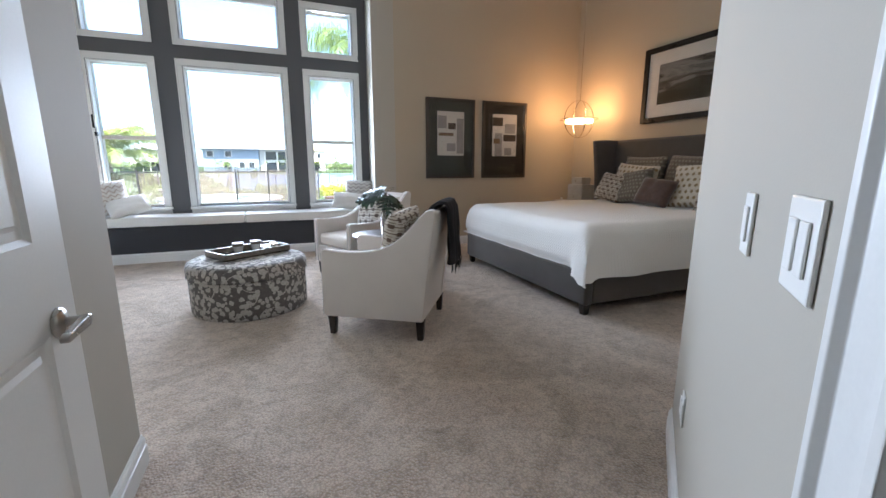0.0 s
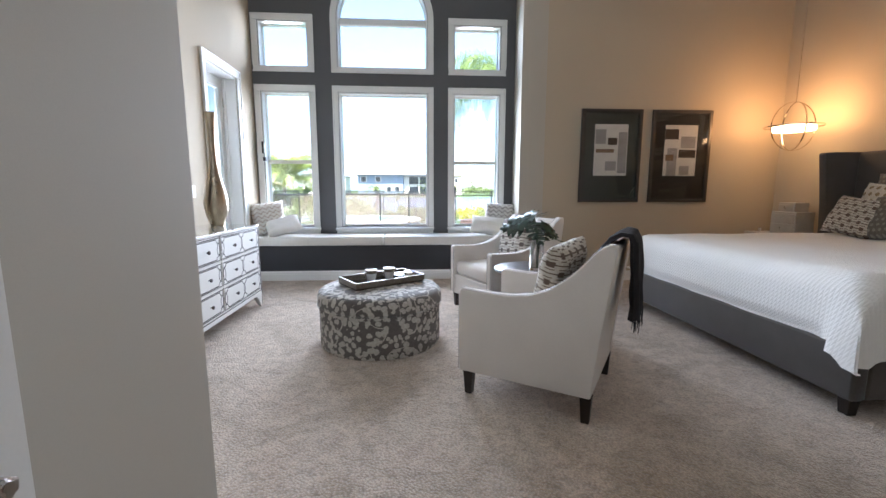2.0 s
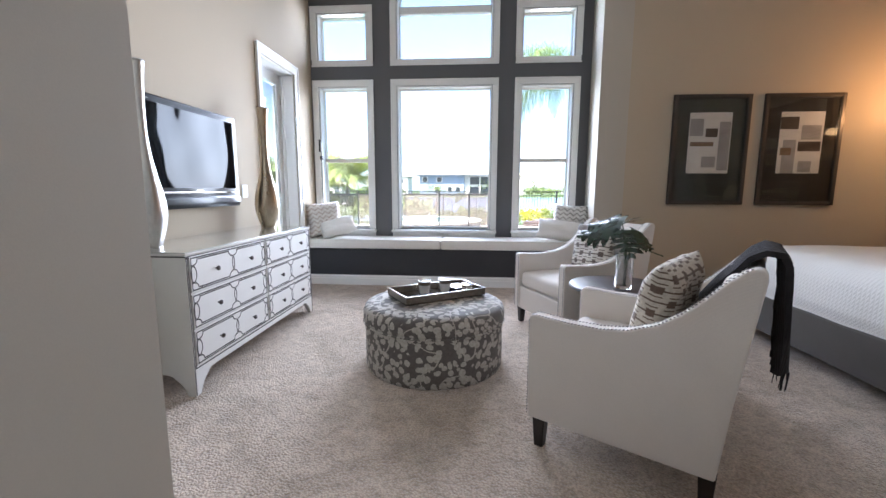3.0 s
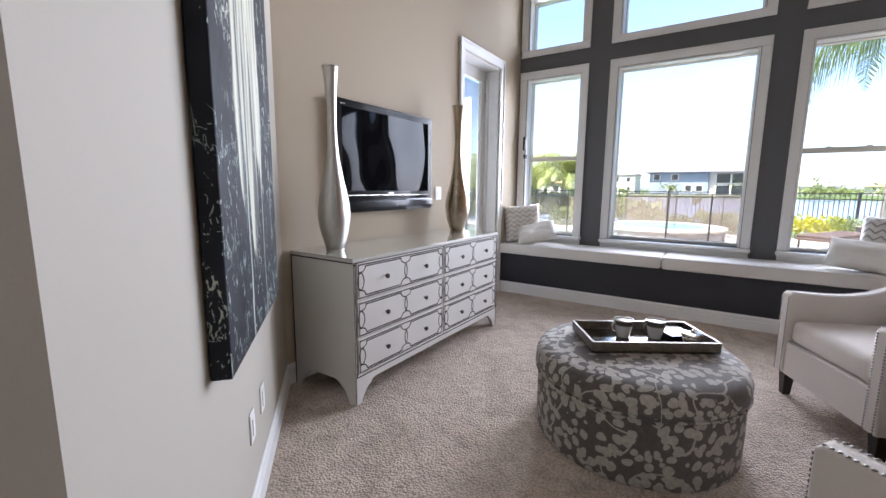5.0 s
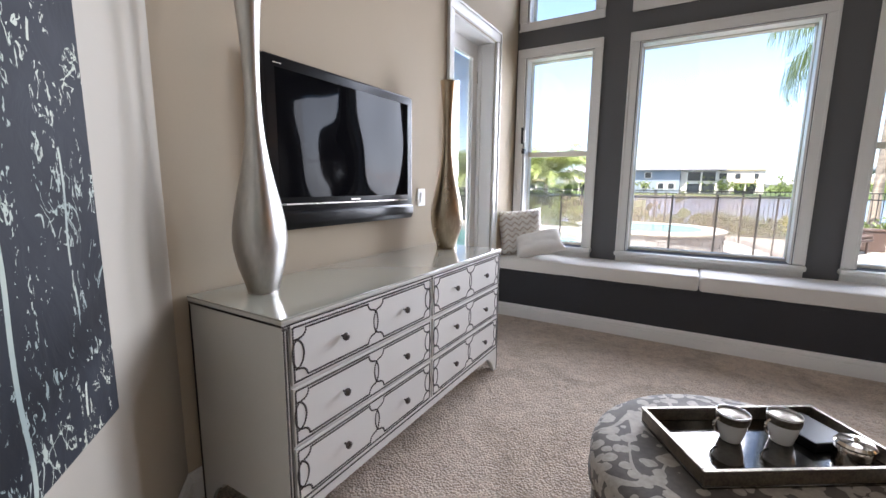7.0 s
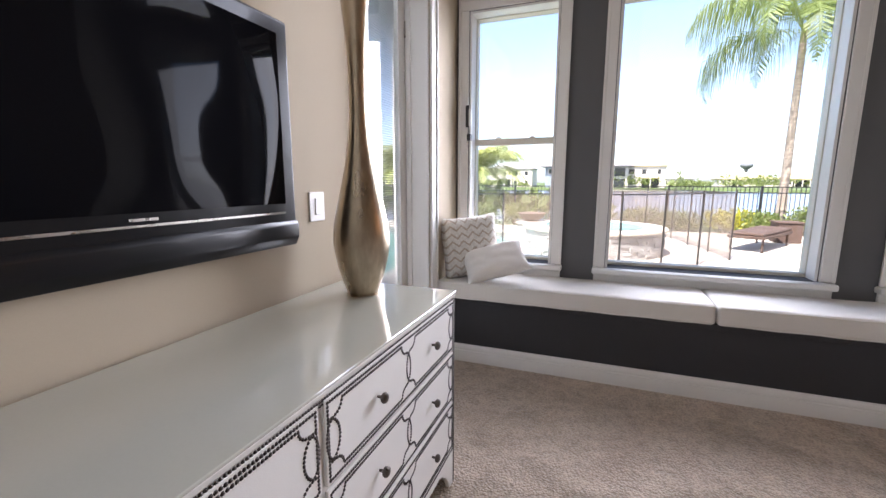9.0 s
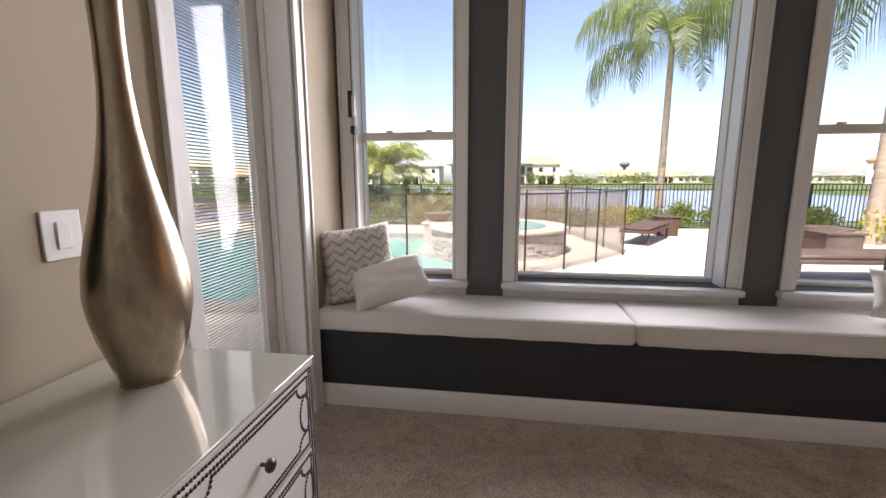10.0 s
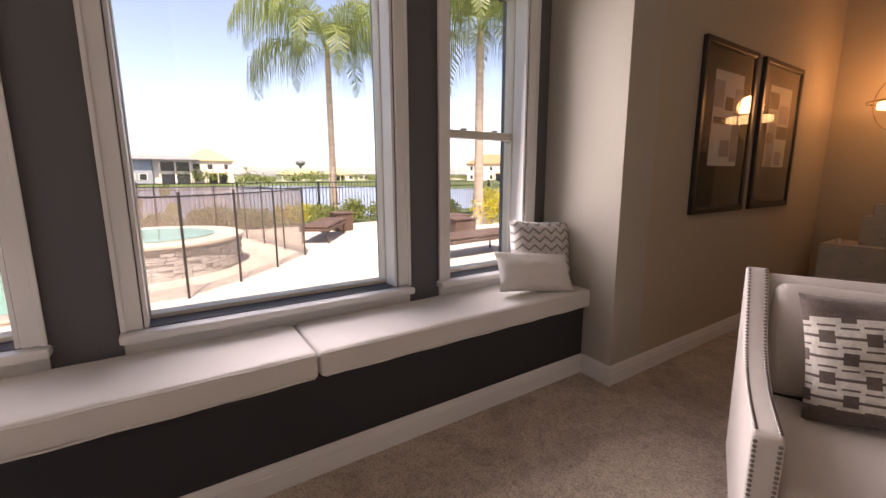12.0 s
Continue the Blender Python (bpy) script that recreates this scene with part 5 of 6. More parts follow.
stem_to((-0.05, 0.05, 0.40), (0.03, 0.02, 0.38), 0.29, 52, -8, 3, -34)
stem_to((0.05, -0.02, 0.35), (0.02, 0.0, 0.30), 0.17, -95, -30, 5, 36)
stem_to((0.0, -0.05, 0.36), (0.0, 0.0, 0.32), 0.19, 170, -38, 8)
stem_to((0.0, 0.09, 0.41), (0.0, 0.03, 0.37), 0.23, 8, -10, 11, -28)
part("stem", piping([(0, 0, 0.05), (0.02, -0.01, 0.20), (0.09, -0.04, 0.26), (0.20, -0.08, 0.22)], 0.004), STEM, plant)

# ---- framed pictures ----
FRAMED = material("pewter picture frame", (0.09, 0.078, 0.07), 0.35, metal=0.6, amount=0.4, scale=20, fine=120, bump=0.1)
MAT_GREEN = material("dark green mat board", (0.030, 0.036, 0.032), 0.9, amount=0.1, scale=5)
MAT_BLACK = material("black mat board", (0.016, 0.014, 0.013), 0.9, amount=0.1, scale=5)
PAPER = material("off-white print paper", (0.62, 0.60, 0.56), 0.9, amount=0.12, scale=14)
TAN = material("tan print ink", (0.20, 0.13, 0.08), 0.9, amount=0.3, scale=18)
UMBER = material("umber print ink", (0.07, 0.05, 0.04), 0.9, amount=0.4, scale=18)
ASH = material("ash print ink", (0.33, 0.32, 0.31), 0.9, amount=0.35, scale=12)
PW, PH = 0.806, 1.180


def framed(x0, mat, blocks, label):
    p = thing("framed_picture", pose(x0 + PW / 2, PIC - 0.001, 1.053), label, "picture", "pictures on the wall")
    fw, fd = 0.038, 0.032
    for b in ((-PW / 2, -PW / 2 + fw, 0, PH), (PW / 2 - fw, PW / 2, 0, PH), (-PW / 2 + fw, PW / 2 - fw, 0, fw), (-PW / 2 + fw, PW / 2 - fw, PH - fw, PH)):
        part("frame", box(b[0], b[1], -fd, 0, b[2], b[3], 0.004), FRAMED, p)
    for b in ((-PW / 2 + fw, -PW / 2 + fw + 0.01, fw, PH - fw), (PW / 2 - fw - 0.01, PW / 2 - fw, fw, PH - fw), (-PW / 2 + fw + 0.01, PW / 2 - fw - 0.01, fw, fw + 0.01), (-PW / 2 + fw + 0.01, PW / 2 - fw - 0.01, PH - fw - 0.01, PH - fw)):
        part("fillet", box(b[0], b[1], -fd + 0.006, -0.008, b[2], b[3]), BLACK, p)
    part("mat", box(-PW / 2 + fw, PW / 2 - fw, -0.014, -0.008, fw, PH - fw), mat, p)
    part("print", box(-0.22, 0.22, -0.017, -0.0145, PH * 0.29, PH * 0.84), PAPER, p)
    for k, (a, c, d, e, m) in enumerate(blocks):
        w, h, z = 0.44, PH * 0.55, PH * 0.29
        part("collage_block", box(-0.22 + a * w, -0.22 + c * w, -0.0182 - 0.0003 * k, -0.0172, z + d * h, z + e * h), m, p)
    g = part("pane", box(-PW / 2 + fw - 0.002, PW / 2 - fw + 0.002, -0.024, -0.022, fw - 0.002, PH - fw + 0.002), PICGLASS, p)
    g.visible_shadow = False


framed(2.268, MAT_GREEN, [(0.02, 0.34, 0.62, 0.9, ASH), (0.72, 0.98, 0.05, 0.85, ASH), (0.05, 0.6, 0.45, 0.52, TAN), (0.35, 0.68, 0.1, 0.28, ASH), (0.4, 0.68, 0.6, 0.74, UMBER), (0.1, 0.3, 0.12, 0.3, PAPER)], "framed abstract collage with dark green mat behind glass")
framed(3.208, MAT_BLACK, [(0.0, 0.42, 0.72, 0.92, UMBER), (0.5, 0.95, 0.55, 0.78, ASH), (0.45, 0.97, 0.36, 0.52, UMBER), (0.1, 0.4, 0.0, 0.55, ASH), (0.5, 0.8, 0.02, 0.2, ASH), (0.05, 0.3, 0.3, 0.42, TAN)], "framed abstract collage with black mat behind glass")

# large landscape over the bed
EBONY = material("black picture frame", (0.012, 0.010, 0.009), 0.3, amount=0.3, scale=12, bump=0.03)
def storm():
    m = material("dark seascape print", (0.05, 0.05, 0.05), 0.8, bump=0)
    n, l, b = nodes_of(m)
    v, (x, y, z) = coords(n, l)
    mp = n.new("ShaderNodeMapping")
    mp.inputs["Scale"].default_value, mp.inputs["Rotation"].default_value = (1, 1.2, 5), (0.5, 0, 0)
    nz = n.new("ShaderNodeTexNoise")
    nz.inputs["Scale"].default_value, nz.inputs["Detail"].default_value, nz.inputs["Distortion"].default_value = 1.6, 7, 1.2
    l.new(v, mp.inputs[0]), l.new(mp.outputs[0], nz.inputs["Vector"])
    t = math_node(n, l, "ADD", nz.outputs["Fac"], math_node(n, l, "MULTIPLY", math_node(n, l, "SUBTRACT", z, 0.48), 0.5))
    l.new(ramp_of(n, l, t, [(0.36, (0.012, 0.012, 0.011)), (0.50, (0.05, 0.05, 0.045)), (0.60, (0.20, 0.195, 0.18)), (0.72, (0.10, 0.10, 0.095))]), b.inputs["Base Color"])
    return m


land = thing("framed_landscape", pose(RIGHT - 0.001, 3.70, 1.82), "wide black-framed dark seascape print with white mat", "picture")
LW, LH, fw = 0.90, 0.965, 0.07
for b in ((-LW, -LW + fw, 0, LH), (LW - fw, LW, 0, LH), (-LW + fw, LW - fw, 0, fw), (-LW + fw, LW - fw, LH - fw, LH)):
    part("frame", box(-0.04, 0, b[0], b[1], b[2], b[3], 0.005), EBONY, land)
part("mat", box(-0.016, -0.008, -LW + fw, LW - fw, fw, LH - fw), PAPER, land)
part("print", box(-0.020, -0.0165, -0.66, 0.66, 0.23, LH - 0.23), storm(), land)
g = part("pane", box(-0.028, -0.026, -LW + fw - 0.002, LW - fw + 0.002, fw - 0.002, LH - fw + 0.002), PICGLASS, land)
g.visible_shadow = False

# ---- bed ----
bed = thing("bed", pose(0, 0, 0), "king bed upholstered in taupe fabric with a winged headboard", "bed")
BX0, BY0, BY1 = 2.415, 2.60, 4.86
part("side_rail", box(BX0 + 0.09, 4.86, BY0, BY0 + 0.08, 0.095, 0.375, 0.018, 3), BEDFAB, bed, smooth=40)
part("side_rail", box(BX0 + 0.09, 4.86, BY1 - 0.08, BY1, 0.095, 0.375, 0.018, 3), BEDFAB, bed, smooth=40)
part("footboard", box(BX0, BX0 + 0.09, BY0 - 0.003, BY1 + 0.003, 0.09, 0.38, 0.022, 3), BEDFAB, bed, smooth=40)
part("platform", box(BX0 + 0.091, 4.86, BY0 + 0.081, BY1 - 0.081, 0.2, 0.34), BEDFAB, bed)
for x, y in ((BX0 + 0.055, BY0 + 0.055), (BX0 + 0.055, BY1 - 0.055), (4.80, BY0 + 0.055), (4.80, BY1 - 0.055)):
    bm = cyl(0.036, 0.046, 0.0, 0.097, 4, Matrix.Translation((x, y, 0)) @ Matrix.Rotation(math.pi / 4, 4, "Z"))
    part("leg", bm, DARKWOOD, bed, "dark block leg")
part("headboard", prism([(4.85, 0.1), (4.85, 1.585), (4.87, 1.612), (4.985, 1.612), (4.985, 0.1)], BY0 + 0.02, BY1 + 0.02, "y", 0.012, 3), BEDFAB, bed, smooth=40)
for y0, y1 in ((BY0 - 0.06, BY0 + 0.018), (BY1 + 0.022, BY1 + 0.10)):
    wing = [(4.985, 0.1), (4.985, 1.614), (4.62, 1.610), (4.48, 1.604), (4.465, 1.585), (4.50, 1.35), (4.535, 1.10), (4.56, 0.8), (4.57, 0.1)]
    part("wing", prism(wing, y0, y1, "y", 0.014, 3), BEDFAB, bed, smooth=40)
part("mattress", box(BX0 + 0.10, 4.84, BY0 + 0.09, BY1 - 0.09, 0.345, 0.725, 0.05, 4), CUSH, bed, smooth=40)


def coverlet():
    """A draped bedspread: level on top, falling over foot and sides with soft folds."""
    bm = bmesh.new()
    NU, NV = 70, 70
    x0, x1, y0, y1, top, r = BX0 - 0.012, 4.72, BY0 - 0.012, BY1 + 0.012, 0.765, 0.13

    def across(s, a, b, drop):
        """Arc length s from the middle over an edge: distance from the middle and height."""
        half = (b - a) / 2 - r
        if abs(s) <= half:
            return s, 0.0
        e = abs(s) - half
        arc = r * math.pi / 2
        if e < arc:
            t = e / r
            return math.copysign(half + r * math.sin(t), s), -r * (1 - math.cos(t))
        return math.copysign(half + r, s), -(r + (e - arc))
    grid = []
    drop = 0.44
    span = (y1 - y0) / 2 - r + r * math.pi / 2 + drop - r
    for i in range(NU + 1):
        row = []
        u = i / NU
        sx = (x1 - x0) - u * ((x1 - x0) - r + r * math.pi / 2 + drop - r)   # from head to foot
        for j in range(NV + 1):
            s = (2 * j / NV - 1) * span
            dy, dz = across(s, y0, y1, drop)
            d = (x1 - x0) - sx
            half = (x1 - x0) - r
            if d <= half:
                px, pz = x1 - d, 0.0
            else:
                e, arc = d - half, r * math.pi / 2
                if e < arc:
                    px, pz = x1 - half - r * math.sin(e / r), -r * (1 - math.cos(e / r))
                else:
                    px, pz = x0, -(r + e - arc)
            z = top + dz + pz
            low = max(0.0, top - r - z)
            tuck = min(1.0, max(0.0, (-s - 0.86) / 0.22))           # hangs free at the near corner and side, tucked in elsewhere
            hem = 0.388 - tuck * (0.105 + 0.022 * math.sin(d * 2.1 + 0.6))
            tucked = z < hem + 0.05 and tuck < 0.5 and pz < -0.06
            z = max(z, hem)
            fold = math.sin(s * 9 + 1.3 * math.sin(s * 2.3)) if pz < -0.08 else math.sin(d * 8 + 1.1 * math.sin(d * 3))
            out = low * (0.16 + 0.09 * fold)
            x, y = px, (y0 + y1) / 2 + dy
            if pz < -0.06:
                x -= out * (0.6 if tuck > 0.5 else 0.12)
            if tucked:
                x += 0.03
            if dz < -0.06:
                y += math.copysign(out * 0.6, dy)
            z += 0.012 * noise.noise((x * 1.8, y * 1.8, 0.5)) + 0.004 * noise.noise((x * 6, y * 6, 3.0)) - 0.012 * max(0, noise.noise((x * 3.0, y * 3, 9))) * (1 if pz < -0.2 or dz < -0.2 else 0)
            row.append(bm.verts.new((x, y, z)))
        grid.append(row)
    for i in range(NU):
        for j in range(NV):
            bm.faces.new((grid[i][j], grid[i][j + 1], grid[i + 1][j + 1], grid[i + 1][j]))
    bmesh.ops.recalc_face_normals(bm, faces=bm.faces)
    if sum(f.normal.z for f in bm.faces) < 0:
        bmesh.ops.reverse_faces(bm, faces=bm.faces)
    return shell(bm, 0.012)


cov = thing("bedspread", Matrix(), "white quilted bedspread draped over the foot of the bed", "bedspread")
part("cloth", coverlet(), QUILT, cov, smooth=70)
part("fold_band", soft_box(4.60, 4.735, BY0 + 0.05, BY1 - 0.05, 0.7615, 0.789, 0.013, 0.003, 9.0, (12, 4)), QUILT, cov, smooth=60)
bz = 0.765
for k, (x, y, w, h, d, lean, yaw, mt, lab) in enumerate((
        (4.72, 4.30, 0.66, 0.62, 0.18, -12, 90, DOTS_GREY, "taupe damask bed pillow against the headboard"),
        (4.72, 3.65, 0.66, 0.62, 0.18, -12, 90, DOTS_GREY, "taupe damask bed pillow against the headboard"),
        (4.72, 3.02, 0.66, 0.62, 0.18, -12, 90, DOTS_GREY, "taupe damask bed pillow against the headboard"),
        (4.52, 4.30, 0.70, 0.52, 0.18, -18, 94, DOTS, "cream bed pillow with ochre medallions"),
        (4.48, 3.25, 0.72, 0.54, 0.18, -20, 90, DOTS, "cream bed pillow with ochre medallions"),
        (4.30, 4.44, 0.48, 0.40, 0.18, -24, 98, LINK_DARK, "brown and cream geometric pillow on the bed"),
        (4.32, 4.05, 0.50, 0.46, 0.18, -24, 80, DOTS_GREY, "taupe damask pillow on the bed"),
        (4.26, 3.70, 0.46, 0.36, 0.18, -28, 98, BROWNVEL, "brown quilted velvet pillow on the bed"),
        (4.30, 2.92, 0.46, 0.40, 0.18, -26, 84, LINK_DARK, "brown and cream geometric pillow on the bed"))):
    pillow("bed_pillow", pose(x, y, bz + 0.004, lean, (0, 3, -3, 4, -5, 7, -9, 5, -4)[k], yaw + 180 + (3, -4, 2, -6, 5, -8, 9, -6, 7)[k]), w, h, d, mt, lab, 40.0 + 3 * k, "bed pillows")

# ---- pendant lamp ----
PEND = Vector((4.58, 5.42, 1.95))
GLOW = bpy.data.materials.new("lit lamp glass")
GLOW.use_nodes = True
n, l, b = nodes_of(GLOW)
b.inputs["Base Color"].default_value = (0.9, 0.85, 0.75, 1)
b.inputs["Emission Color"].default_value, b.inputs["Emission Strength"].default_value = (1.0, 0.60, 0.26, 1), 2.0
lamp = thing("pendant_lamp", Matrix.Translation(PEND), "orbit pendant lamp of crossed metal rings with a lit glass drum", "pendant lamp")


def hoop(r, w=0.014, t=0.004, m=None, seg=56):
    bm = bmesh.new()
    prev = first = None
    for k in range(seg):
        a = 2 * math.pi * k / seg
        c, s = math.cos(a), math.sin(a)
        cur = [bm.verts.new((rr * c, rr * s, zz)) for rr, zz in ((r, -w / 2), (r, w / 2), (r - t, w / 2), (r - t, -w / 2))]
        if prev:
            for i in range(4):
                bm.faces.new((prev[i], cur[i], cur[(i + 1) % 4], prev[(i + 1) % 4]))
        prev, first = cur, first or cur
    for i in range(4):
        bm.faces.new((prev[i], first[i], first[(i + 1) % 4], prev[(i + 1) % 4]))
    if m is not None:
        bmesh.ops.transform(bm, matrix=m, verts=bm.verts)
    bmesh.ops.recalc_face_normals(bm, faces=bm.faces)
    return bm


part("ring", hoop(0.285), CHROME, lamp, smooth=40)
part("ring", hoop(0.28, m=Matrix.Rotation(math.pi / 2, 4, "X") @ Matrix.Rotation(0.2, 4, "Z")), CHROME, lamp, smooth=40)
part("ring", hoop(0.275, m=Matrix.Rotation(radians(70), 4, "Z") @ Matrix.Rotation(math.pi / 2, 4, "X")), CHROME, lamp, smooth=40)
part("drum_shade", lathe([(0.205, -0.055), (0.21, -0.05), (0.21, -0.008), (0.205, -0.003)], 40), GLOW, lamp, "warm lit glass drum", smooth=40)
part("plate", cyl(0.214, 0.214, -0.002, 0.006, 40), CHROME, lamp, smooth=40)
part("cord", cyl(0.004, 0.004, 0.28, TOP - PEND.z - 0.02, 8), CHROME, lamp)
part("canopy", cyl(0.06, 0.055, TOP - PEND.z - 0.025, TOP - PEND.z - 0.0005, 24), CHROME, lamp)
bulb = new("pendant_light", bpy.data.lights.new("pendant_light", "POINT"))
bulb.data.energy, bulb.data.color, bulb.data.shadow_soft_size = 6.5, (1.0, 0.52, 0.2), 0.12
bulb.location = PEND + Vector((0, 0, 0.10))

# ---- nightstand with drawer boxes ----
CHAMP = material("champagne leaf lacquer", (0.50, 0.46, 0.40), 0.35, amount=0.2, scale=9, fine=120, bump=0.1)


def chest(name, m, w, d, h, rowsn, label, category, feet=0.0):
    """A small cabinet facing -x: body, drawers and ring pulls."""
    c = thing(name, m, label, category)
    part("body", box(-d / 2, d / 2, -w / 2, w / 2, feet, h, 0.006), CHAMP, c)
    if feet:
        for sx in (-1, 1):
            for sy in (-1, 1):
                part("leg", box(sx * (d / 2 - 0.03) - 0.018, sx * (d / 2 - 0.03) + 0.018, sy * (w / 2 - 0.03) - 0.018, sy * (w / 2 - 0.03) + 0.018, 0, feet, 0.003), CHAMP, c)
    for k in range(rowsn):
        z0, z1 = feet + 0.02 + (h - feet - 0.03) * k / rowsn, feet + 0.005 + (h - feet - 0.03) * (k + 1) / rowsn
        dr = part("drawer", box(-d / 2 - 0.012, -d / 2 - 0.0005, -w / 2 + 0.012, w / 2 - 0.012, z0, z1, 0.003), CHAMP, c)
        zm = (z0 + z1) / 2
        part("ring_pull", hoop(0.018, 0.004, 0.004, Matrix.Translation((-d / 2 - 0.016, 0, zm)) @ Matrix.Rotation(math.pi / 2, 4, "Y"), 20), NICKEL, dr)
    return c


chest("nightstand", pose(4.70, 5.54, 0), 0.62, 0.48, 0.68, 2, "champagne finish nightstand with two drawers beside the bed", "nightstand", 0.12)
chest("jewellery_box", pose(4.72, 5.44, 0.6805), 0.34, 0.24, 0.27, 2, "pale two-drawer keepsake box on the nightstand", "box")
chest("keepsake_box", pose(4.72, 5.44, 0.951), 0.22, 0.18, 0.11, 1, "small pale keepsake box stacked on another", "box")
cd = thing("candle", pose(4.58, 5.74, 0.6805), "short white candle on the nightstand", "candle")
part("wax", cyl(0.018, 0.018, 0, 0.05, 16, bevel=0.003), PORCELAIN, cd)
part("wick", cyl(0.0012, 0.0012, 0.05, 0.06, 6), BLACK, cd)

# ---- outdoors: terrain, lake, terrace ----
GRASS = material("lawn", (0.085, 0.12, 0.03), 0.95, dark=(0.05, 0.075, 0.02), scale=0.35, fine=6, bump=0.4, depth=0.05)
LAKE = material("lake water", (0.13, 0.165, 0.26), 0.18, amount=0.25, scale=0.06, fine=0.8, bump=0.25, depth=0.1, stretch=(0.5, 2.0, 1), rough_var=0.05)
POOL = material("pool water", (0.16, 0.48, 0.42), 0.06, dark=(0.09, 0.38, 0.34), scale=0.7, fine=3.0, bump=0.35, depth=0.03, rough_var=0.03)
STONE = material("pale travertine coping", (0.60, 0.54, 0.45), 0.75, amount=0.25, scale=3, fine=60, bump=0.2)
LEDGER = material("grey ledger stone", (0.52, 0.51, 0.49), 0.85, amount=0.5, scale=5, fine=50, bump=0.5, depth=0.006)
CLAY = material("brown concrete bowl", (0.16, 0.115, 0.09), 0.75, amount=0.3, scale=7, fine=70, bump=0.2)
WICKER = material("brown wicker", (0.10, 0.06, 0.045), 0.8, amount=0.5, scale=30, fine=160, bump=0.6, depth=0.004)


def paving():
    m = material("tan concrete pavers", (0.42, 0.36, 0.30), 0.85, bump=0)
    n, l, b = nodes_of(m)
    co = n.new("ShaderNodeTexCoord")
    br = n.new("ShaderNodeTexBrick")
    br.inputs["Scale"].default_value, br.inputs["Mortar Size"].default_value = 2.6, 0.012
    br.inputs["Color1"].default_value, br.inputs["Color2"].default_value, br.inputs["Mortar"].default_value = (0.58, 0.52, 0.44, 1), (0.48, 0.43, 0.37, 1), (0.3, 0.27, 0.235, 1)
    l.new(co.outputs["Object"], br.inputs["Vector"])
    nz = n.new("ShaderNodeTexNoise")
    nz.inputs["Scale"].default_value, nz.inputs["Detail"].default_value = 1.4, 5
    l.new(co.outputs["Object"], nz.inputs["Vector"])
    mul = n.new("ShaderNodeMixRGB")
    mul.blend_type, mul.inputs[0].default_value = "MULTIPLY", 0.6
    l.new(br.outputs["Color"], mul.inputs[1]), l.new(ramp_of(n, l, nz.outputs["Fac"], [(0.3, (0.7, 0.7, 0.7)), (0.7, (1.1, 1.1, 1.1))]), mul.inputs[2])
    l.new(mul.outputs[0], b.inputs["Base Color"])
    bp = n.new("ShaderNodeBump")
    bp.inputs["Strength"].default_value, bp.inputs["Distance"].default_value = 0.4, 0.006
    l.new(br.outputs["Fac"], bp.inputs["Height"])
    bp.invert = True
    l.new(bp.outputs[0], b.inputs["Normal"])
    return m


def lake_depth(x, y):
    """1 well inside the lake, 0 on land."""
    far = 124 - 74 / (1 + math.exp(-(x - 40) / 5.0)) + 5 * math.sin(x * 0.05)
    near = 20.5 + 1.0 * math.sin(x * 0.09)
    return max(0.0, min(1.0, min((y - near) / 3.0, (far - y) / 4.0)))


def terrain():
    xs = sorted([-2500, -900, -400, -220] + list(range(-150, 151, 4)) + [-15.8, -15.3, 10.5, 10.95, 220, 400, 900, 2500])
    ys = [-2500, -600, -120, -40] + [-30, -20, -12, -8, -2.9, 0, 5, 10, 15, 16.9, 17.15] + [20.0 + 1.5 * k for k in range(0, 74)] + [140, 180, 300, 700, 2500]
    bm = bmesh.new()
    grid = [[bm.verts.new((x, y, (-1.45 if -15.7 < x < 10.9 and -3 < y < 17.1 else -0.17) - 2.2 * lake_depth(x, y) + (0.35 if y > 60 else 0) * noise.noise((x * 0.03, y * 0.03, 0)))) for x in xs] for y in ys]
    for p, q in zip(grid, grid[1:]):
        for i in range(len(xs) - 1):
            bm.faces.new((p[i], p[i + 1], q[i + 1], q[i]))
    return bm


tagged(put("ground", terrain(), GRASS), "green lawn banks sloping to the lake", "lawn", kind="structure")
bm = sheet([(-600, 15, -0.75), (600, 15, -0.75), (600, 160, -0.75), (-600, 160, -0.75)])
tagged(put("water", bm, LAKE), "blue-grey lake beyond the fence", "lake", kind="structure")
# terrace with a pool basin cut out of it
G0 = -0.12
PX0, PX1, PXB, PY0, PYB, PY1 = -13.0, -1.6, -4.0, 8.35, 10.55, 15.0     # basin with a narrower bay towards the spa
PAVE = paving()
SX, SY, SR, SH = -1.10, 12.82, 1.38, 0.42     # spa: centre, radius, height
bm = box(-16, PX0, 6.97, 17.2, -0.5, G0)
box(PX1, 11, 6.97, 17.2, -0.5, G0, bm=bm)
box(PX0, PXB, 6.97, PY0, -0.5, G0, bm=bm)
box(PXB, PX1, 6.97, PYB, -0.5, G0, bm=bm)
box(PX0, PX1, PY1, 17.2, -0.5, G0, bm=bm)
box(-16, LEFT - 0.27, -3, 6.97, -0.5, G0, bm=bm)
tagged(put("pavement", bm, PAVE), "sunlit tan paver terrace round the pool", "terrace", kind="structure")
pool = thing("swimming_pool", Matrix(), "turquoise swimming pool with pale stone coping", "pool", kind="structure")
basin_line = [(PX0, PY0), (PXB, PY0), (PXB, PYB), (PX1, PYB), (PX1, PY1), (PX0, PY1)]
part("basin", prism(basin_line, -1.4, -1.3, "z"), STONE, pool)
part("pool_water", sheet([(x, y, -0.24) for x, y in basin_line]), POOL, pool, "turquoise rippled water")
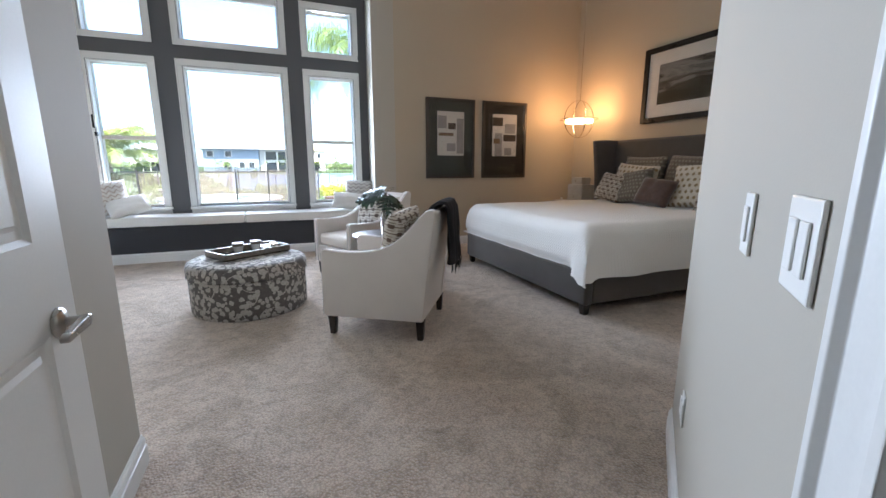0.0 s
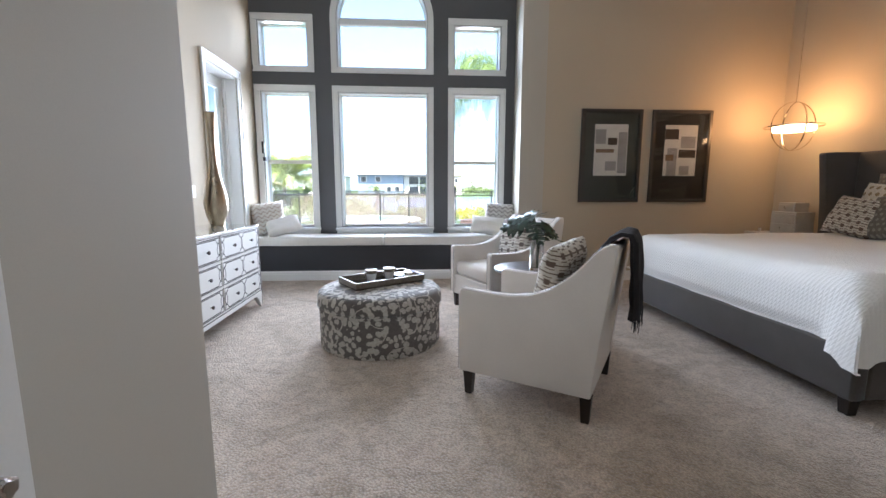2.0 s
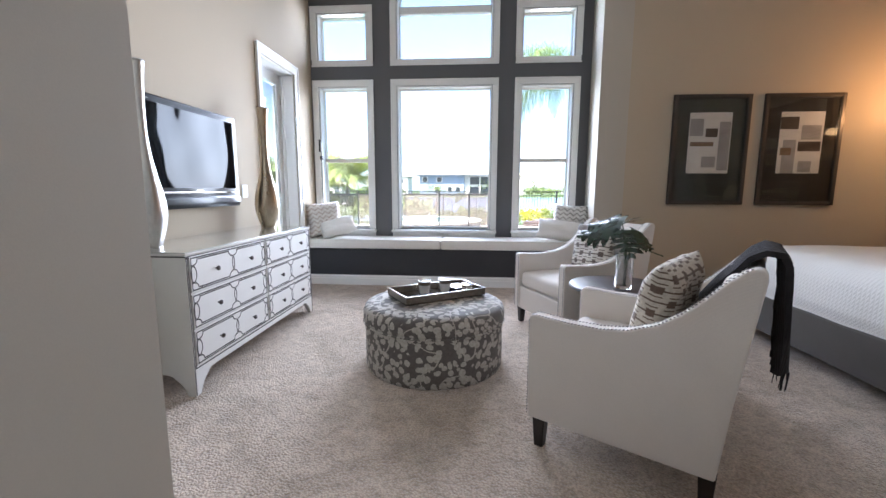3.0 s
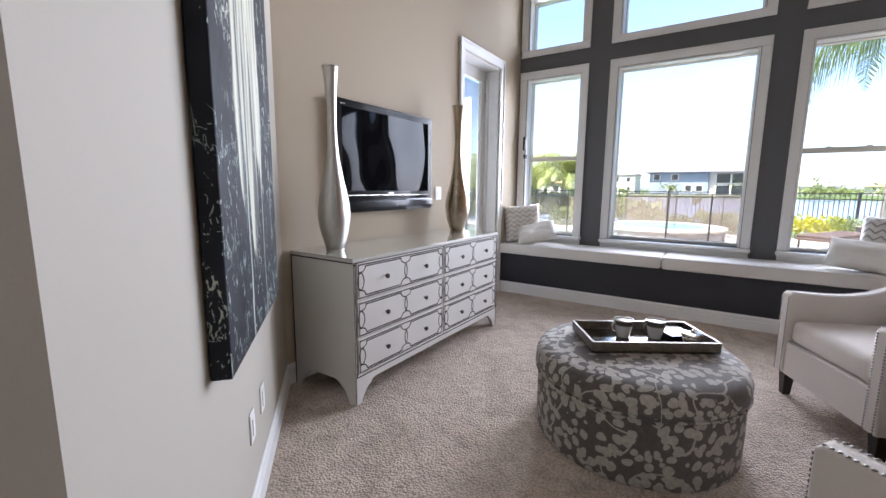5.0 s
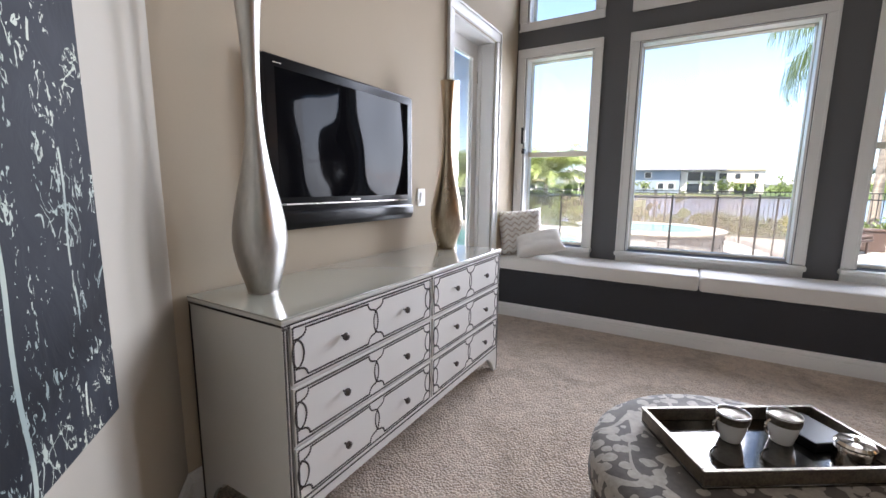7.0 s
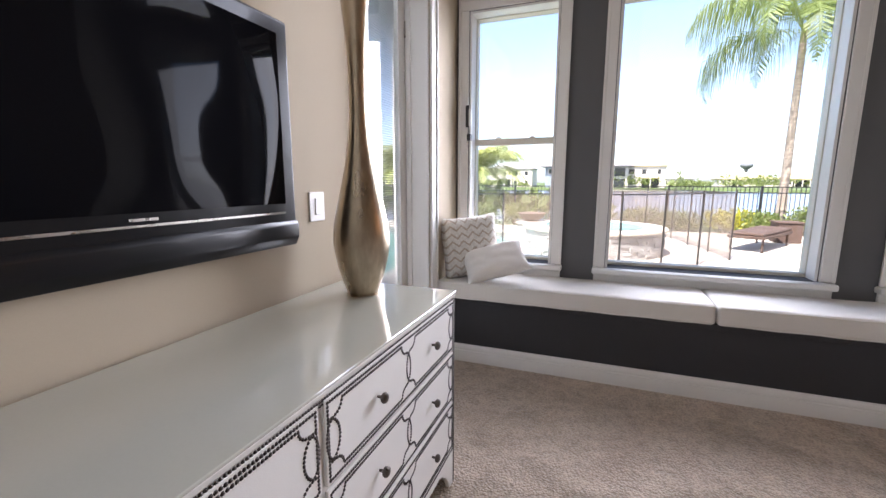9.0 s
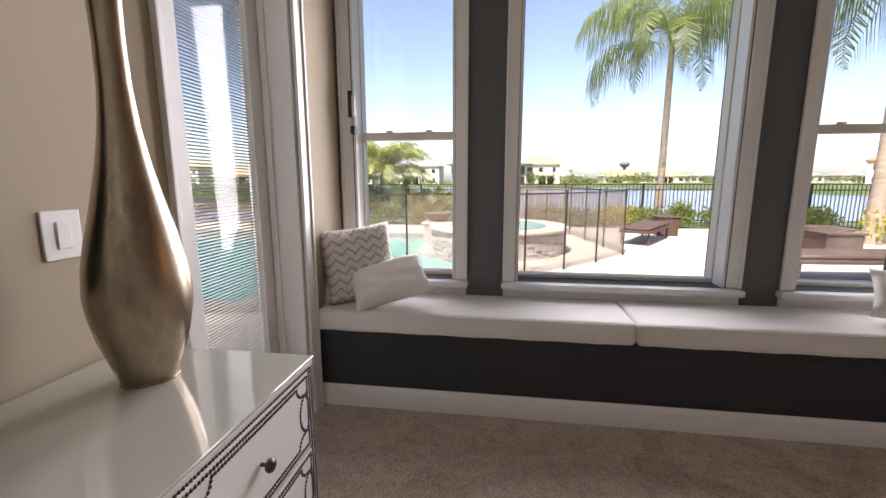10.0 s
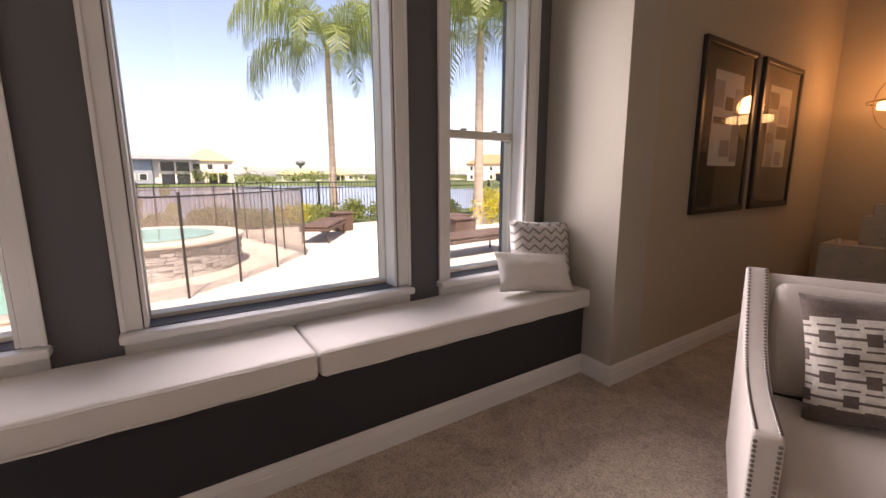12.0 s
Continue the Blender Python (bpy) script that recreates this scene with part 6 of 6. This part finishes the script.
for b in ((PX0 - 0.3, PXB + 0.3, PY0 - 0.3, PY0), (PXB, PXB + 0.3, PY0, PYB - 0.3), (PXB, PX1 + 0.3, PYB - 0.3, PYB), (PX1, PX1 + 0.3, PYB, SY - 1.0), (PX0 - 0.3, PX1 + 0.3, PY1, PY1 + 0.3), (PX0 - 0.3, PX0, PY0, PY1)):
    part("coping", box(b[0], b[1], b[2], b[3], G0 + 0.004, G0 + 0.045, 0.015), STONE, pool)

# raised spa with ledger stone sides
spa = thing("spa", Matrix.Translation((SX, SY, G0)), "raised round spa clad in grey ledger stone", "spa")
part("core", cyl(SR - 0.05, SR - 0.05, -1.17, SH + 0.03, 48), LEDGER, spa)
rnd = random.Random(4)
bm = bmesh.new()
z = -0.18
while z < SH + 0.02:
    h = rnd.uniform(0.035, 0.075)
    a = rnd.uniform(0, 0.3)
    end = a + 2 * math.pi
    while a < end - 0.03:
        w = rnd.uniform(0.10, 0.26) / SR
        own = box(-w * SR / 2 + 0.004, w * SR / 2 - 0.004, -0.05, rnd.uniform(0.0, 0.035), z, min(SH + 0.035, z + h - 0.005))
        join(bm, own, Matrix.Rotation(a + w / 2, 4, "Z") @ Matrix.Translation((0, SR - 0.02, 0)))
        a += w
    z += h
tagged(part("ledger_stones", bm, LEDGER, spa, "split grey stones in courses"), kind="stuff")
part("coping", lathe([(SR - 0.38, SH + 0.036), (SR + 0.05, SH + 0.036), (SR + 0.06, SH + 0.05), (SR + 0.055, SH + 0.085), (SR + 0.03, SH + 0.096), (SR - 0.36, SH + 0.096), (SR - 0.38, SH + 0.085)], 64), STONE, spa, smooth=30)
part("spa_water", cyl(SR - 0.40, SR - 0.40, SH + 0.098, SH + 0.100, 48), POOL, spa)
# pedestal with a fire bowl and curved cascade steps into the pool
ped = thing("fire_bowl", Matrix.Translation((-2.45, 13.35, G0)), "brown concrete fire bowl on a stone pedestal", "fire bowl")
part("pedestal", box(-0.28, 0.28, -0.28, 0.28, -1.17, 0.46, 0.02), LEDGER, ped)
part("cap", box(-0.32, 0.32, -0.32, 0.32, 0.462, 0.51, 0.015), STONE, ped)
part("bowl", lathe([(0.13, 0.512), (0.17, 0.525), (0.28, 0.62), (0.33, 0.70), (0.32, 0.71), (0.29, 0.70), (0.23, 0.64), (0.04, 0.62)], 40), CLAY, ped, smooth=50)
casc = thing("cascade_steps", Matrix.Translation((-2.28, 12.72, -0.24)), "curved stone cascade steps falling into the pool", "steps")
for k in range(4):
    part("step", cyl(0.20 + 0.10 * k, 0.20 + 0.10 * k, -1.05, 0.44 - 0.115 * k, 40, bevel=0.02), LEDGER, casc, smooth=40)

# ---- removable mesh pool fence ----
MESH = bpy.data.materials.new("brown safety mesh")
MESH.use_nodes = True
n, l = MESH.node_tree.nodes, MESH.node_tree.links
b = n["Principled BSDF"]
b.inputs["Base Color"].default_value, b.inputs["Roughness"].default_value = (0.20, 0.15, 0.125, 1), 0.9
tr, mx = n.new("ShaderNodeBsdfTransparent"), n.new("ShaderNodeMixShader")
mx.inputs[0].default_value = 0.4
l.new(tr.outputs[0], mx.inputs[1]), l.new(b.outputs[0], mx.inputs[2]), l.new(mx.outputs[0], n["Material Output"].inputs[0])
pts = [(-7.6, 7.9), (-5.7, 7.9), (-3.55, 8.05), (-2.41, 10.12), (-0.65, 10.3), (0.0, 10.85), (0.64, 11.55), (1.30, 12.35), (1.15, 13.3), (0.95, 14.3), (0.75, 15.3), (0.2, 16.0), (-1.0, 16.3), (-2.4, 16.3)]
mf = thing("pool_fence", Matrix(), "brown mesh pool safety fence on dark poles", "fence")
POLE = material("dark bronze pole", (0.03, 0.025, 0.022), 0.45, amount=0.3, scale=9)
for x, y in pts:
    part("post", rod((x, y, G0 + 0.002), (x, y, G0 + 1.28), 0.016, 10), POLE, mf)
for a, c in zip(pts, pts[1:]):
    part("mesh_panel", sheet([(*a, G0 + 0.03), (*c, G0 + 0.03), (*c, G0 + 1.23), (*a, G0 + 1.23)]), MESH, mf)
    part("top_band", rod((*a, G0 + 1.23), (*c, G0 + 1.23), 0.010, 6), POLE, mf)

# ---- black aluminium fence ----
FY = 18.2
fence = thing("metal_fence", Matrix(), "black aluminium picket fence at the lake side", "fence")
for k in range(-8, 9):
    part("post", box(k * 2.4 + 1.0 - 0.03, k * 2.4 + 1.0 + 0.03, FY - 0.03, FY + 0.03, -0.25, G0 + 1.32, 0.004), BLACK, fence)
for zz in (G0 + 0.15, G0 + 1.10, G0 + 1.27):
    part("rail", box(-18.2, 20.2, FY - 0.012, FY + 0.012, zz, zz + 0.03), BLACK, fence)
bm = bmesh.new()
for k in range(344):
    x = -18.1 + k * 0.111
    box(x - 0.009, x + 0.009, FY - 0.009, FY + 0.009, -0.15, G0 + 1.27, bm=bm)
tagged(part("pickets", bm, BLACK, fence), kind="stuff")


# ---- planting ----
def leaf_mat(name, c, d):
    m = material(name, c, 0.5, dark=d, scale=3, fine=30, bump=0)
    n, l, b = nodes_of(m)
    b.inputs["Subsurface Weight"].default_value = 0.0
    tl, mx2 = n.new("ShaderNodeBsdfTranslucent"), n.new("ShaderNodeMixShader")
    tl.inputs[0].default_value = (*[min(1, v * 1.6) for v in c], 1)
    mx2.inputs[0].default_value = 0.3
    l.new(b.outputs[0], mx2.inputs[1]), l.new(tl.outputs[0], mx2.inputs[2]), l.new(mx2.outputs[0], n["Material Output"].inputs[0])
    return m


FROND = leaf_mat("palm leaflets", (0.20, 0.25, 0.06), (0.03, 0.055, 0.022))
LIME = leaf_mat("lime palm leaflets", (0.36, 0.38, 0.12), (0.14, 0.19, 0.05))
GOLDLEAF = leaf_mat("yellow-green shrub leaves", (0.48, 0.42, 0.035), (0.16, 0.19, 0.02))
GREENLEAF = leaf_mat("green shrub leaves", (0.19, 0.22, 0.06), (0.06, 0.095, 0.03))
TRUNK = material("palm bark", (0.40, 0.33, 0.26), 0.9, dark=(0.20, 0.155, 0.12), scale=7, fine=40, bump=0.5, depth=0.01, stretch=(0.6, 0.6, 3.0))
SHAFT = material("palm crownshaft", (0.22, 0.20, 0.10), 0.6, amount=0.4, scale=6)


def mesh_from(name, vs, fs, mat, parent=None, label="", kind=""):
    me = bpy.data.meshes.new(name)
    me.from_pydata(vs, [], fs)
    me.materials.append(mat)
    ob = new(name, me)
    ob.parent = parent
    return tagged(ob, label, kind=kind)


def palm(x, y, height, fronds, length, seed, label, r0=0.17, fmat=None, droop=1.85):
    rnd = random.Random(seed)
    p = thing("palm_tree", Matrix.Translation((x, y, -0.22)), label, "palm tree", "garden palms")
    prof = []
    lean = rnd.uniform(-0.03, 0.03)
    k = 0
    zz = 0.0
    while zz < height:
        r = r0 * (1.25 - 0.25 * min(1, zz / 1.2)) * (1 - 0.28 * zz / height)
        prof += [(r * 1.04, zz), (r * 0.97, zz + 0.05)]
        zz += 0.13
    part("trunk", lathe(prof, 14), TRUNK, p, "ringed grey palm trunk", smooth=60)
    part("crownshaft", cyl(r0 * 0.72, 0.06, height - 0.05, height + 0.55, 12), SHAFT, p, smooth=60)
    vs, fs = [], []
    top = Vector((0, 0, height + 0.25))
    for k in range(fronds):
        yaw = k * 2.39996 + rnd.uniform(-0.2, 0.2)
        up = rnd.uniform(0.45, 1.25) if k > fronds * 0.3 else rnd.uniform(1.0, 1.4)
        L = length * rnd.uniform(0.85, 1.08)
        d = Vector((math.cos(yaw), math.sin(yaw), 0))
        side = Vector((-d.y, d.x, 0))
        pos, ang, step = top.copy(), up, L / 26
        for j in range(26):
            t = j / 25
            t2 = Vector((d.x * math.cos(ang), d.y * math.cos(ang), math.sin(ang)))
            nxt = pos + t2 * step
            w = 0.02 * (1 - t) + 0.004
            o = len(vs)
            vs += [pos - side * w, pos + side * w, nxt + side * w, nxt - side * w]
            fs.append((o, o + 1, o + 2, o + 3))
            if t > 0.12:
                ll = L * 0.30 * math.sin(math.pi * min(1.0, 0.18 + 0.80 * t)) + 0.08
                for s in (-1, 1):
                    for sub in (0.0, 0.5):
                        base = pos.lerp(nxt, sub)
                        out = (side * s * 0.62 + t2 * 0.45 + Vector((0, 0, rnd.uniform(-0.25, 0.15)))).normalized()
                        a = base + out * ll * 0.45 + Vector((0, 0, -0.04 * ll))
                        tip = base + out * ll * (1.0 - 0.22 * droop) + Vector((0, 0, -ll * rnd.uniform(0.38, 0.66) * droop))
                        q = t2 * 0.019
                        o = len(vs)
                        vs += [base - q, base + q, a + q * 0.9, a - q * 0.9, tip]
                        fs += [(o, o + 1, o + 2, o + 3), (o + 3, o + 2, o + 4)]
            pos = nxt
            ang -= (0.06 + 0.12 * t) * (2.0 / max(1.6, length)) * droop
    mesh_from("crown", vs, fs, fmat or FROND, p, "drooping feathery green fronds")
    return p


palm(4.1, 18.75, 5.35, 18, 4.0, 3, "tall palm with drooping fronds behind the fence", 0.125)
palm(7.2, 14.6, 5.3, 18, 3.8, 8, "tall palm with drooping fronds beside the terrace", 0.15)
palm(-6.6, 23.0, 1.6, 38, 2.9, 15, "short bushy palm at the lake side", 0.14, LIME, 0.85)
palm(-8.3, 23.6, 1.2, 34, 2.9, 27, "short bushy palm at the lake side", 0.14, LIME, 0.85)
palm(-10.2, 22.5, 1.5, 36, 2.9, 19, "short bushy palm at the lake side", 0.14, LIME, 0.85)


def shrub(x, y, w, d, h, count, mat, seed, label, leaf=0.07):
    rnd = random.Random(seed)
    s = thing("shrub", Matrix.Translation((x, y, G0 - 0.05)), label, "shrub", "garden shrubs")
    bm = bmesh.new()
    for k in range(9):
        bx, by = rnd.uniform(-w, w) * 0.35, rnd.uniform(-d, d) * 0.35
        join(bm, rod((bx * 0.3, by * 0.3, 0), (bx, by, h * rnd.uniform(0.5, 0.8)), 0.012, 5, 0.005))
    part("stems", bm, TRUNK, s)
    vs, fs = [], []
    lumps = [(rnd.uniform(-w, w) * 0.36, rnd.uniform(-d, d) * 0.36, rnd.uniform(0.35, 0.72) * h, rnd.uniform(0.22, 0.4)) for _ in range(14)]
    for k in range(count):
        c = rnd.choice(lumps)
        v = Vector((rnd.gauss(0, 1), rnd.gauss(0, 1), rnd.gauss(0, 1))).normalized() * rnd.uniform(0.55, 1.05) * c[3]
        p = Vector((c[0] + v.x * w * 0.9, c[1] + v.y * d * 0.9, max(0.04, c[2] + v.z * h * 0.9)))
        a = (v + Vector((rnd.uniform(-0.5, 0.5), rnd.uniform(-0.5, 0.5), rnd.uniform(-0.1, 0.7)))).normalized()
        t = a.cross(Vector((rnd.uniform(-1, 1), rnd.uniform(-1, 1), 0.3))).normalized()
        L = leaf * rnd.uniform(0.7, 1.4)
        o = len(vs)
        vs += [p, p + a * L * 0.5 + t * L * 0.28, p + a * L, p + a * L * 0.5 - t * L * 0.28]
        fs.append((o, o + 1, o + 2, o + 3))
    mesh_from("leaves", vs, fs, mat, s, kind="stuff")


sr = random.Random(11)
for k, (x, y, mt) in enumerate(((2.4, 17.4, GOLDLEAF), (3.2, 17.5, GREENLEAF), (4.2, 17.5, GREENLEAF), (5.2, 17.3, GREENLEAF), (6.2, 17.2, GREENLEAF), (7.6, 14.6, GOLDLEAF), (8.5, 14.0, GOLDLEAF), (9.4, 14.4, GOLDLEAF), (8.6, 15.6, GOLDLEAF), (7.4, 16.8, GREENLEAF),
                              (1.3, 17.6, GREENLEAF), (0.2, 17.6, GREENLEAF), (-1.0, 17.6, GREENLEAF), (-2.2, 17.7, GREENLEAF), (-3.6, 17.6, GREENLEAF), (-5.0, 17.7, GREENLEAF), (-6.4, 17.6, GREENLEAF), (-7.8, 17.7, GREENLEAF), (-9.2, 17.6, GREENLEAF))):
    gold = mt is GOLDLEAF
    shrub(x, y, 1.15, 0.9, (1.15 if gold and x > 5 else 0.75) * sr.uniform(0.85, 1.1), 1500 if x > 0 else 900, mt, 100 + k, "dense %s shrub by the fence" % ("yellow-green" if gold else "dark green"), 0.085)


# ---- terrace furniture ----
def lounger(x, y, rz, label, up=0.0):
    lo = thing("sun_lounger", pose(x, y, G0 + 0.004, 0, 0, rz), label, "sun lounger", "sun loungers")
    part("frame", box(-0.95, 0.95, -0.33, 0.33, 0.27, 0.33, 0.012), WICKER, lo)
    part("mattress", box(-0.94, 0.30, -0.31, 0.31, 0.332, 0.40, 0.03, 3), WICKER, lo)
    bk = box(0.0, 0.68, -0.31, 0.31, 0.0, 0.07, 0.03, 3)
    bmesh.ops.transform(bk, matrix=Matrix.Translation((0.30, 0, 0.335)) @ Matrix.Rotation(-radians(up), 4, "Y"), verts=bk.verts)
    part("backrest", bk, WICKER, lo)
    for sx in (-0.85, 0.80):
        for sy in (-0.28, 0.28):
            part("leg", rod((sx, sy, 0.0), (sx, sy, 0.27), 0.022, 8), WICKER, lo)


lounger(2.35, 14.4, 58, "brown wicker sun lounger lying flat on the terrace", 0)
lounger(5.0, 15.0, 60, "brown wicker sun lounger with raised back", 62)
lounger(3.95, 10.75, 4, "brown wicker sun lounger beside the house", 0)
lounger(6.6, 11.4, 20, "brown wicker sun lounger with raised back by the shrubs", 50)
for x, y, w, lab in ((3.2, 15.6, 0.30, "square brown planter on the terrace"), (4.95, 12.5, 0.36, "low brown wicker side table on the terrace"), (5.3, 13.3, 0.42, "brown wicker storage cube on the terrace")):
    pl = thing("planter", pose(x, y, G0 + 0.004), lab, "planter", "terrace planters")
    part("tub", prism([(-w * 0.82, -w * 0.82), (w * 0.82, -w * 0.82), (w * 0.82, w * 0.82), (-w * 0.82, w * 0.82)], 0, 0.46, "z", 0.02), WICKER, pl)
    part("rim", box(-w * 0.9, w * 0.9, -w * 0.9, w * 0.9, 0.462, 0.50, 0.01), WICKER, pl)

# ---- far shore ----
STUCCO = material("cream stucco", (0.62, 0.57, 0.48), 0.9, amount=0.1, scale=0.6, fine=6, bump=0.1)
GREYSIDE = material("blue grey siding", (0.22, 0.25, 0.28), 0.8, amount=0.12, scale=0.6, fine=5, bump=0.1)
TILE = material("terracotta roof tiles", (0.42, 0.20, 0.10), 0.85, amount=0.3, scale=1.2, fine=5, bump=0.5, depth=0.05)
OCHRE = material("tan roof tiles", (0.44, 0.35, 0.19), 0.85, amount=0.3, scale=1.2, fine=5, bump=0.5, depth=0.05)
SLATE = material("grey roof shingles", (0.26, 0.25, 0.245), 0.85, amount=0.3, scale=1.2, fine=5, bump=0.5, depth=0.05)
DUSK = material("dark window glass and painted shade of openings", (0.03, 0.035, 0.04), 0.1, amount=0.3, scale=1)


def hip_roof(w, d, z, rise, over=0.5):
    a, b = w / 2 + over, d / 2 + over
    r = max(0.3, a - b)
    bm = bmesh.new()
    base = [bm.verts.new(p) for p in ((-a, -b, z), (a, -b, z), (a, b, z), (-a, b, z))]
    lip = [bm.verts.new((v.co.x, v.co.y, z - 0.25)) for v in base]
    r0, r1 = bm.verts.new((-r, 0, z + rise)), bm.verts.new((r, 0, z + rise))
    for f in ((base[0], base[1], r1, r0), (base[1], base[2], r1), (base[2], base[3], r0, r1), (base[3], base[0], r0), lip[::-1]):
        bm.faces.new(f)
    for i in range(4):
        j = (i + 1) % 4
        bm.faces.new((lip[i], lip[j], base[j], base[i]))
    bmesh.ops.recalc_face_normals(bm, faces=bm.faces)
    return bm


def house(x, y, w, d, storeys, wallm, roofm, rise, seed, label, rz=0.0, porch=True):
    """A house that faces the lake (-y): walls, hip roof, windows with frames, an open porch."""
    rnd = random.Random(seed)
    h = 3.0 * storeys
    ho = thing("house", pose(x, y, -0.25, 0, 0, rz), label, "house", "houses across the lake")
    part("wall", box(-w / 2, w / 2, -d / 2, d / 2, 0, h), wallm, ho)
    part("roof", hip_roof(w, d, h + 0.26, rise), roofm, ho)
    nwin = max(2, int(w / 3.2))
    for s in range(storeys):
        for k in range(nwin):
            cx = -w / 2 + (k + 0.5) * w / nwin + rnd.uniform(-0.3, 0.3)
            ww, wh = rnd.choice(((1.2, 1.3), (1.8, 1.4), (0.9, 1.3)))
            wd = part("window", box(cx - ww / 2 - 0.12, cx + ww / 2 + 0.12, -d / 2 - 0.06, -d / 2 - 0.005, s * 3 + 0.78, s * 3 + 1.02 + wh, 0.02), STUCCO, ho)
            part("pane", box(cx - ww / 2, cx + ww / 2, -d / 2 - 0.09, -d / 2 - 0.062, s * 3 + 0.9, s * 3 + 0.9 + wh), DUSK, wd)
    if porch:
        px = rnd.uniform(-0.2, 0.25) * w
        part("porch_roof", box(px - 2.6, px + 2.6, -d / 2 - 2.6, -d / 2 - 0.1, 2.75, 3.0), roofm, ho)
        # dark sheet on the solid wall paints the shade inside the porch
        part("porch_shade_sheet", box(px - 2.3, px + 2.3, -d / 2 - 0.14, -d / 2 - 0.095, 0.05, 2.6), DUSK, ho)
        for sx in (-2.4, 0, 2.4):
            part("column", box(px + sx - 0.15, px + sx + 0.15, -d / 2 - 2.5, -d / 2 - 2.2, 0, 2.75), STUCCO, ho)
    return ho


# the flat grey two-storey house with open loggias
mod = thing("house", pose(-5.5, 131, -0.25), "blue-grey two-storey house with open white loggias across the lake", "house", "houses across the lake")
part("wall", box(-11, 2.5, -4, 5, 0, 6.0), GREYSIDE, mod)
part("wall", box(2.6, 11, -3, 5, 0, 6.0), STUCCO, mod)
part("roof", hip_roof(24, 10, 6.2, 1.0), SLATE, mod)
for z0 in (0.3, 3.3):
    # the loggia's inner shade, drawn as a dark sheet before the wall
    part("loggia_shade_sheet", box(4.2, 10.2, -3.25, -3.01, z0, z0 + 2.2), DUSK, mod)
    for cx in (4.0, 7.2, 10.4):
        part("column", box(cx - 0.2, cx + 0.2, -3.6, -3.27, z0 - 0.3, z0 + 2.5), STUCCO, mod)
for cx, cz in ((-9.3, 4.0), (-5.0, 4.0), (-5.6, 1.2), (-1.8, 1.2), (0.6, 1.2)):
    wd = part("window", box(cx - 0.9, cx + 0.9, -4.08, -4.005, cz - 0.12, cz + 1.5), STUCCO, mod)
    part("pane", box(cx - 0.7, cx + 0.7, -4.12, -4.082, cz, cz + 1.38), DUSK, wd)
house(9.5, 138, 11, 9, 2, STUCCO, OCHRE, 3.2, 2, "cream two-storey house with a tan tiled roof across the lake", 5)
house(100, 122, 20, 12, 2, STUCCO, TILE, 3.4, 3, "large cream house with a terracotta hip roof", -38, True)
hr = random.Random(5)
hx = 20.0
while hx < 175:
    w = hr.uniform(13, 19)
    house(hx + w / 2, 215 + hr.uniform(-6, 10), w, 10, 1, STUCCO, hr.choice((SLATE, OCHRE, SLATE)), 2.6, int(hx), "low cream bungalow with a shallow hip roof far across the lake", hr.uniform(-6, 6))
    hx += w + hr.uniform(3, 8)
hx = -170.0
while hx < -20:
    w = hr.uniform(13, 20)
    house(hx + w / 2, 150 + hr.uniform(-6, 10), w, 10, hr.choice((1, 2)), hr.choice((STUCCO, STUCCO, GREYSIDE)), hr.choice((SLATE, OCHRE)), 2.6, int(hx) + 900, "cream house with a shallow hip roof across the lake", hr.uniform(-6, 6))
    hx += w + hr.uniform(3, 8)
tw = thing("water_tower", Matrix.Translation((86, 330, 0)) @ Matrix.Diagonal((0.85, 0.85, 0.80, 1.0)), "grey mushroom-shaped water tower in the distance", "water tower")
STEEL = material("grey painted steel", (0.16, 0.17, 0.18), 0.6, amount=0.2, scale=0.4)
part("column", lathe([(1.6, 0), (1.0, 3), (0.9, 10), (1.4, 12.6)], 20), STEEL, tw, smooth=40)
part("tank", lathe([(1.4, 12.4), (3.6, 14.0), (4.3, 15.4), (4.2, 16.6), (2.8, 17.8), (0.4, 18.2)], 24), STEEL, tw, smooth=50)


def woods(name, count, ya, yb, xa, xb, seed, hmin, hmax, label):
    """Far trees along the shore: clumps of many leaves with uneven tops."""
    rnd = random.Random(seed)
    vs, fs = [], []
    for k in range(count):
        cx, cy = rnd.uniform(xa, xb), rnd.uniform(ya, yb)
        h, w = rnd.uniform(hmin, hmax), rnd.uniform(1.2, 3.2)
        for j in range(70):
            v = Vector((rnd.gauss(0, 0.5), rnd.gauss(0, 0.5), rnd.gauss(0, 0.42)))
            p = Vector((cx + v.x * w, cy + v.y * w, max(0.1, h * 0.55 + v.z * h * 0.5)))
            a = Vector((rnd.uniform(-1, 1), rnd.uniform(-1, 1), rnd.uniform(-0.5, 1))).normalized()
            t = a.cross(Vector((rnd.uniform(-1, 1), rnd.uniform(-1, 1), 0.2))).normalized()
            L = rnd.uniform(0.35, 0.8)
            o = len(vs)
            vs += [p, p + a * L * 0.5 + t * L * 0.4, p + a * L, p + a * L * 0.5 - t * L * 0.4]
            fs.append((o, o + 1, o + 2, o + 3))
    tagged(mesh_from(name, vs, fs, GREENLEAF), label, "trees", kind="stuff")


woods("shore_trees", 60, 126, 136, -170, 40, 21, 1.2, 4.2, "low green trees and shrubs along the far shore")
woods("far_trees", 90, 196, 208, 10, 220, 22, 1.2, 4.0, "low green trees along the distant shore")
woods("bank_trees", 26, 56, 74, 62, 110, 23, 1.5, 4.0, "green trees round the house on the bank")
woods("reeds", 60, 22.5, 23.6, -30, -3, 24, 0.4, 0.9, "low reeds and shrubs on the near bank")
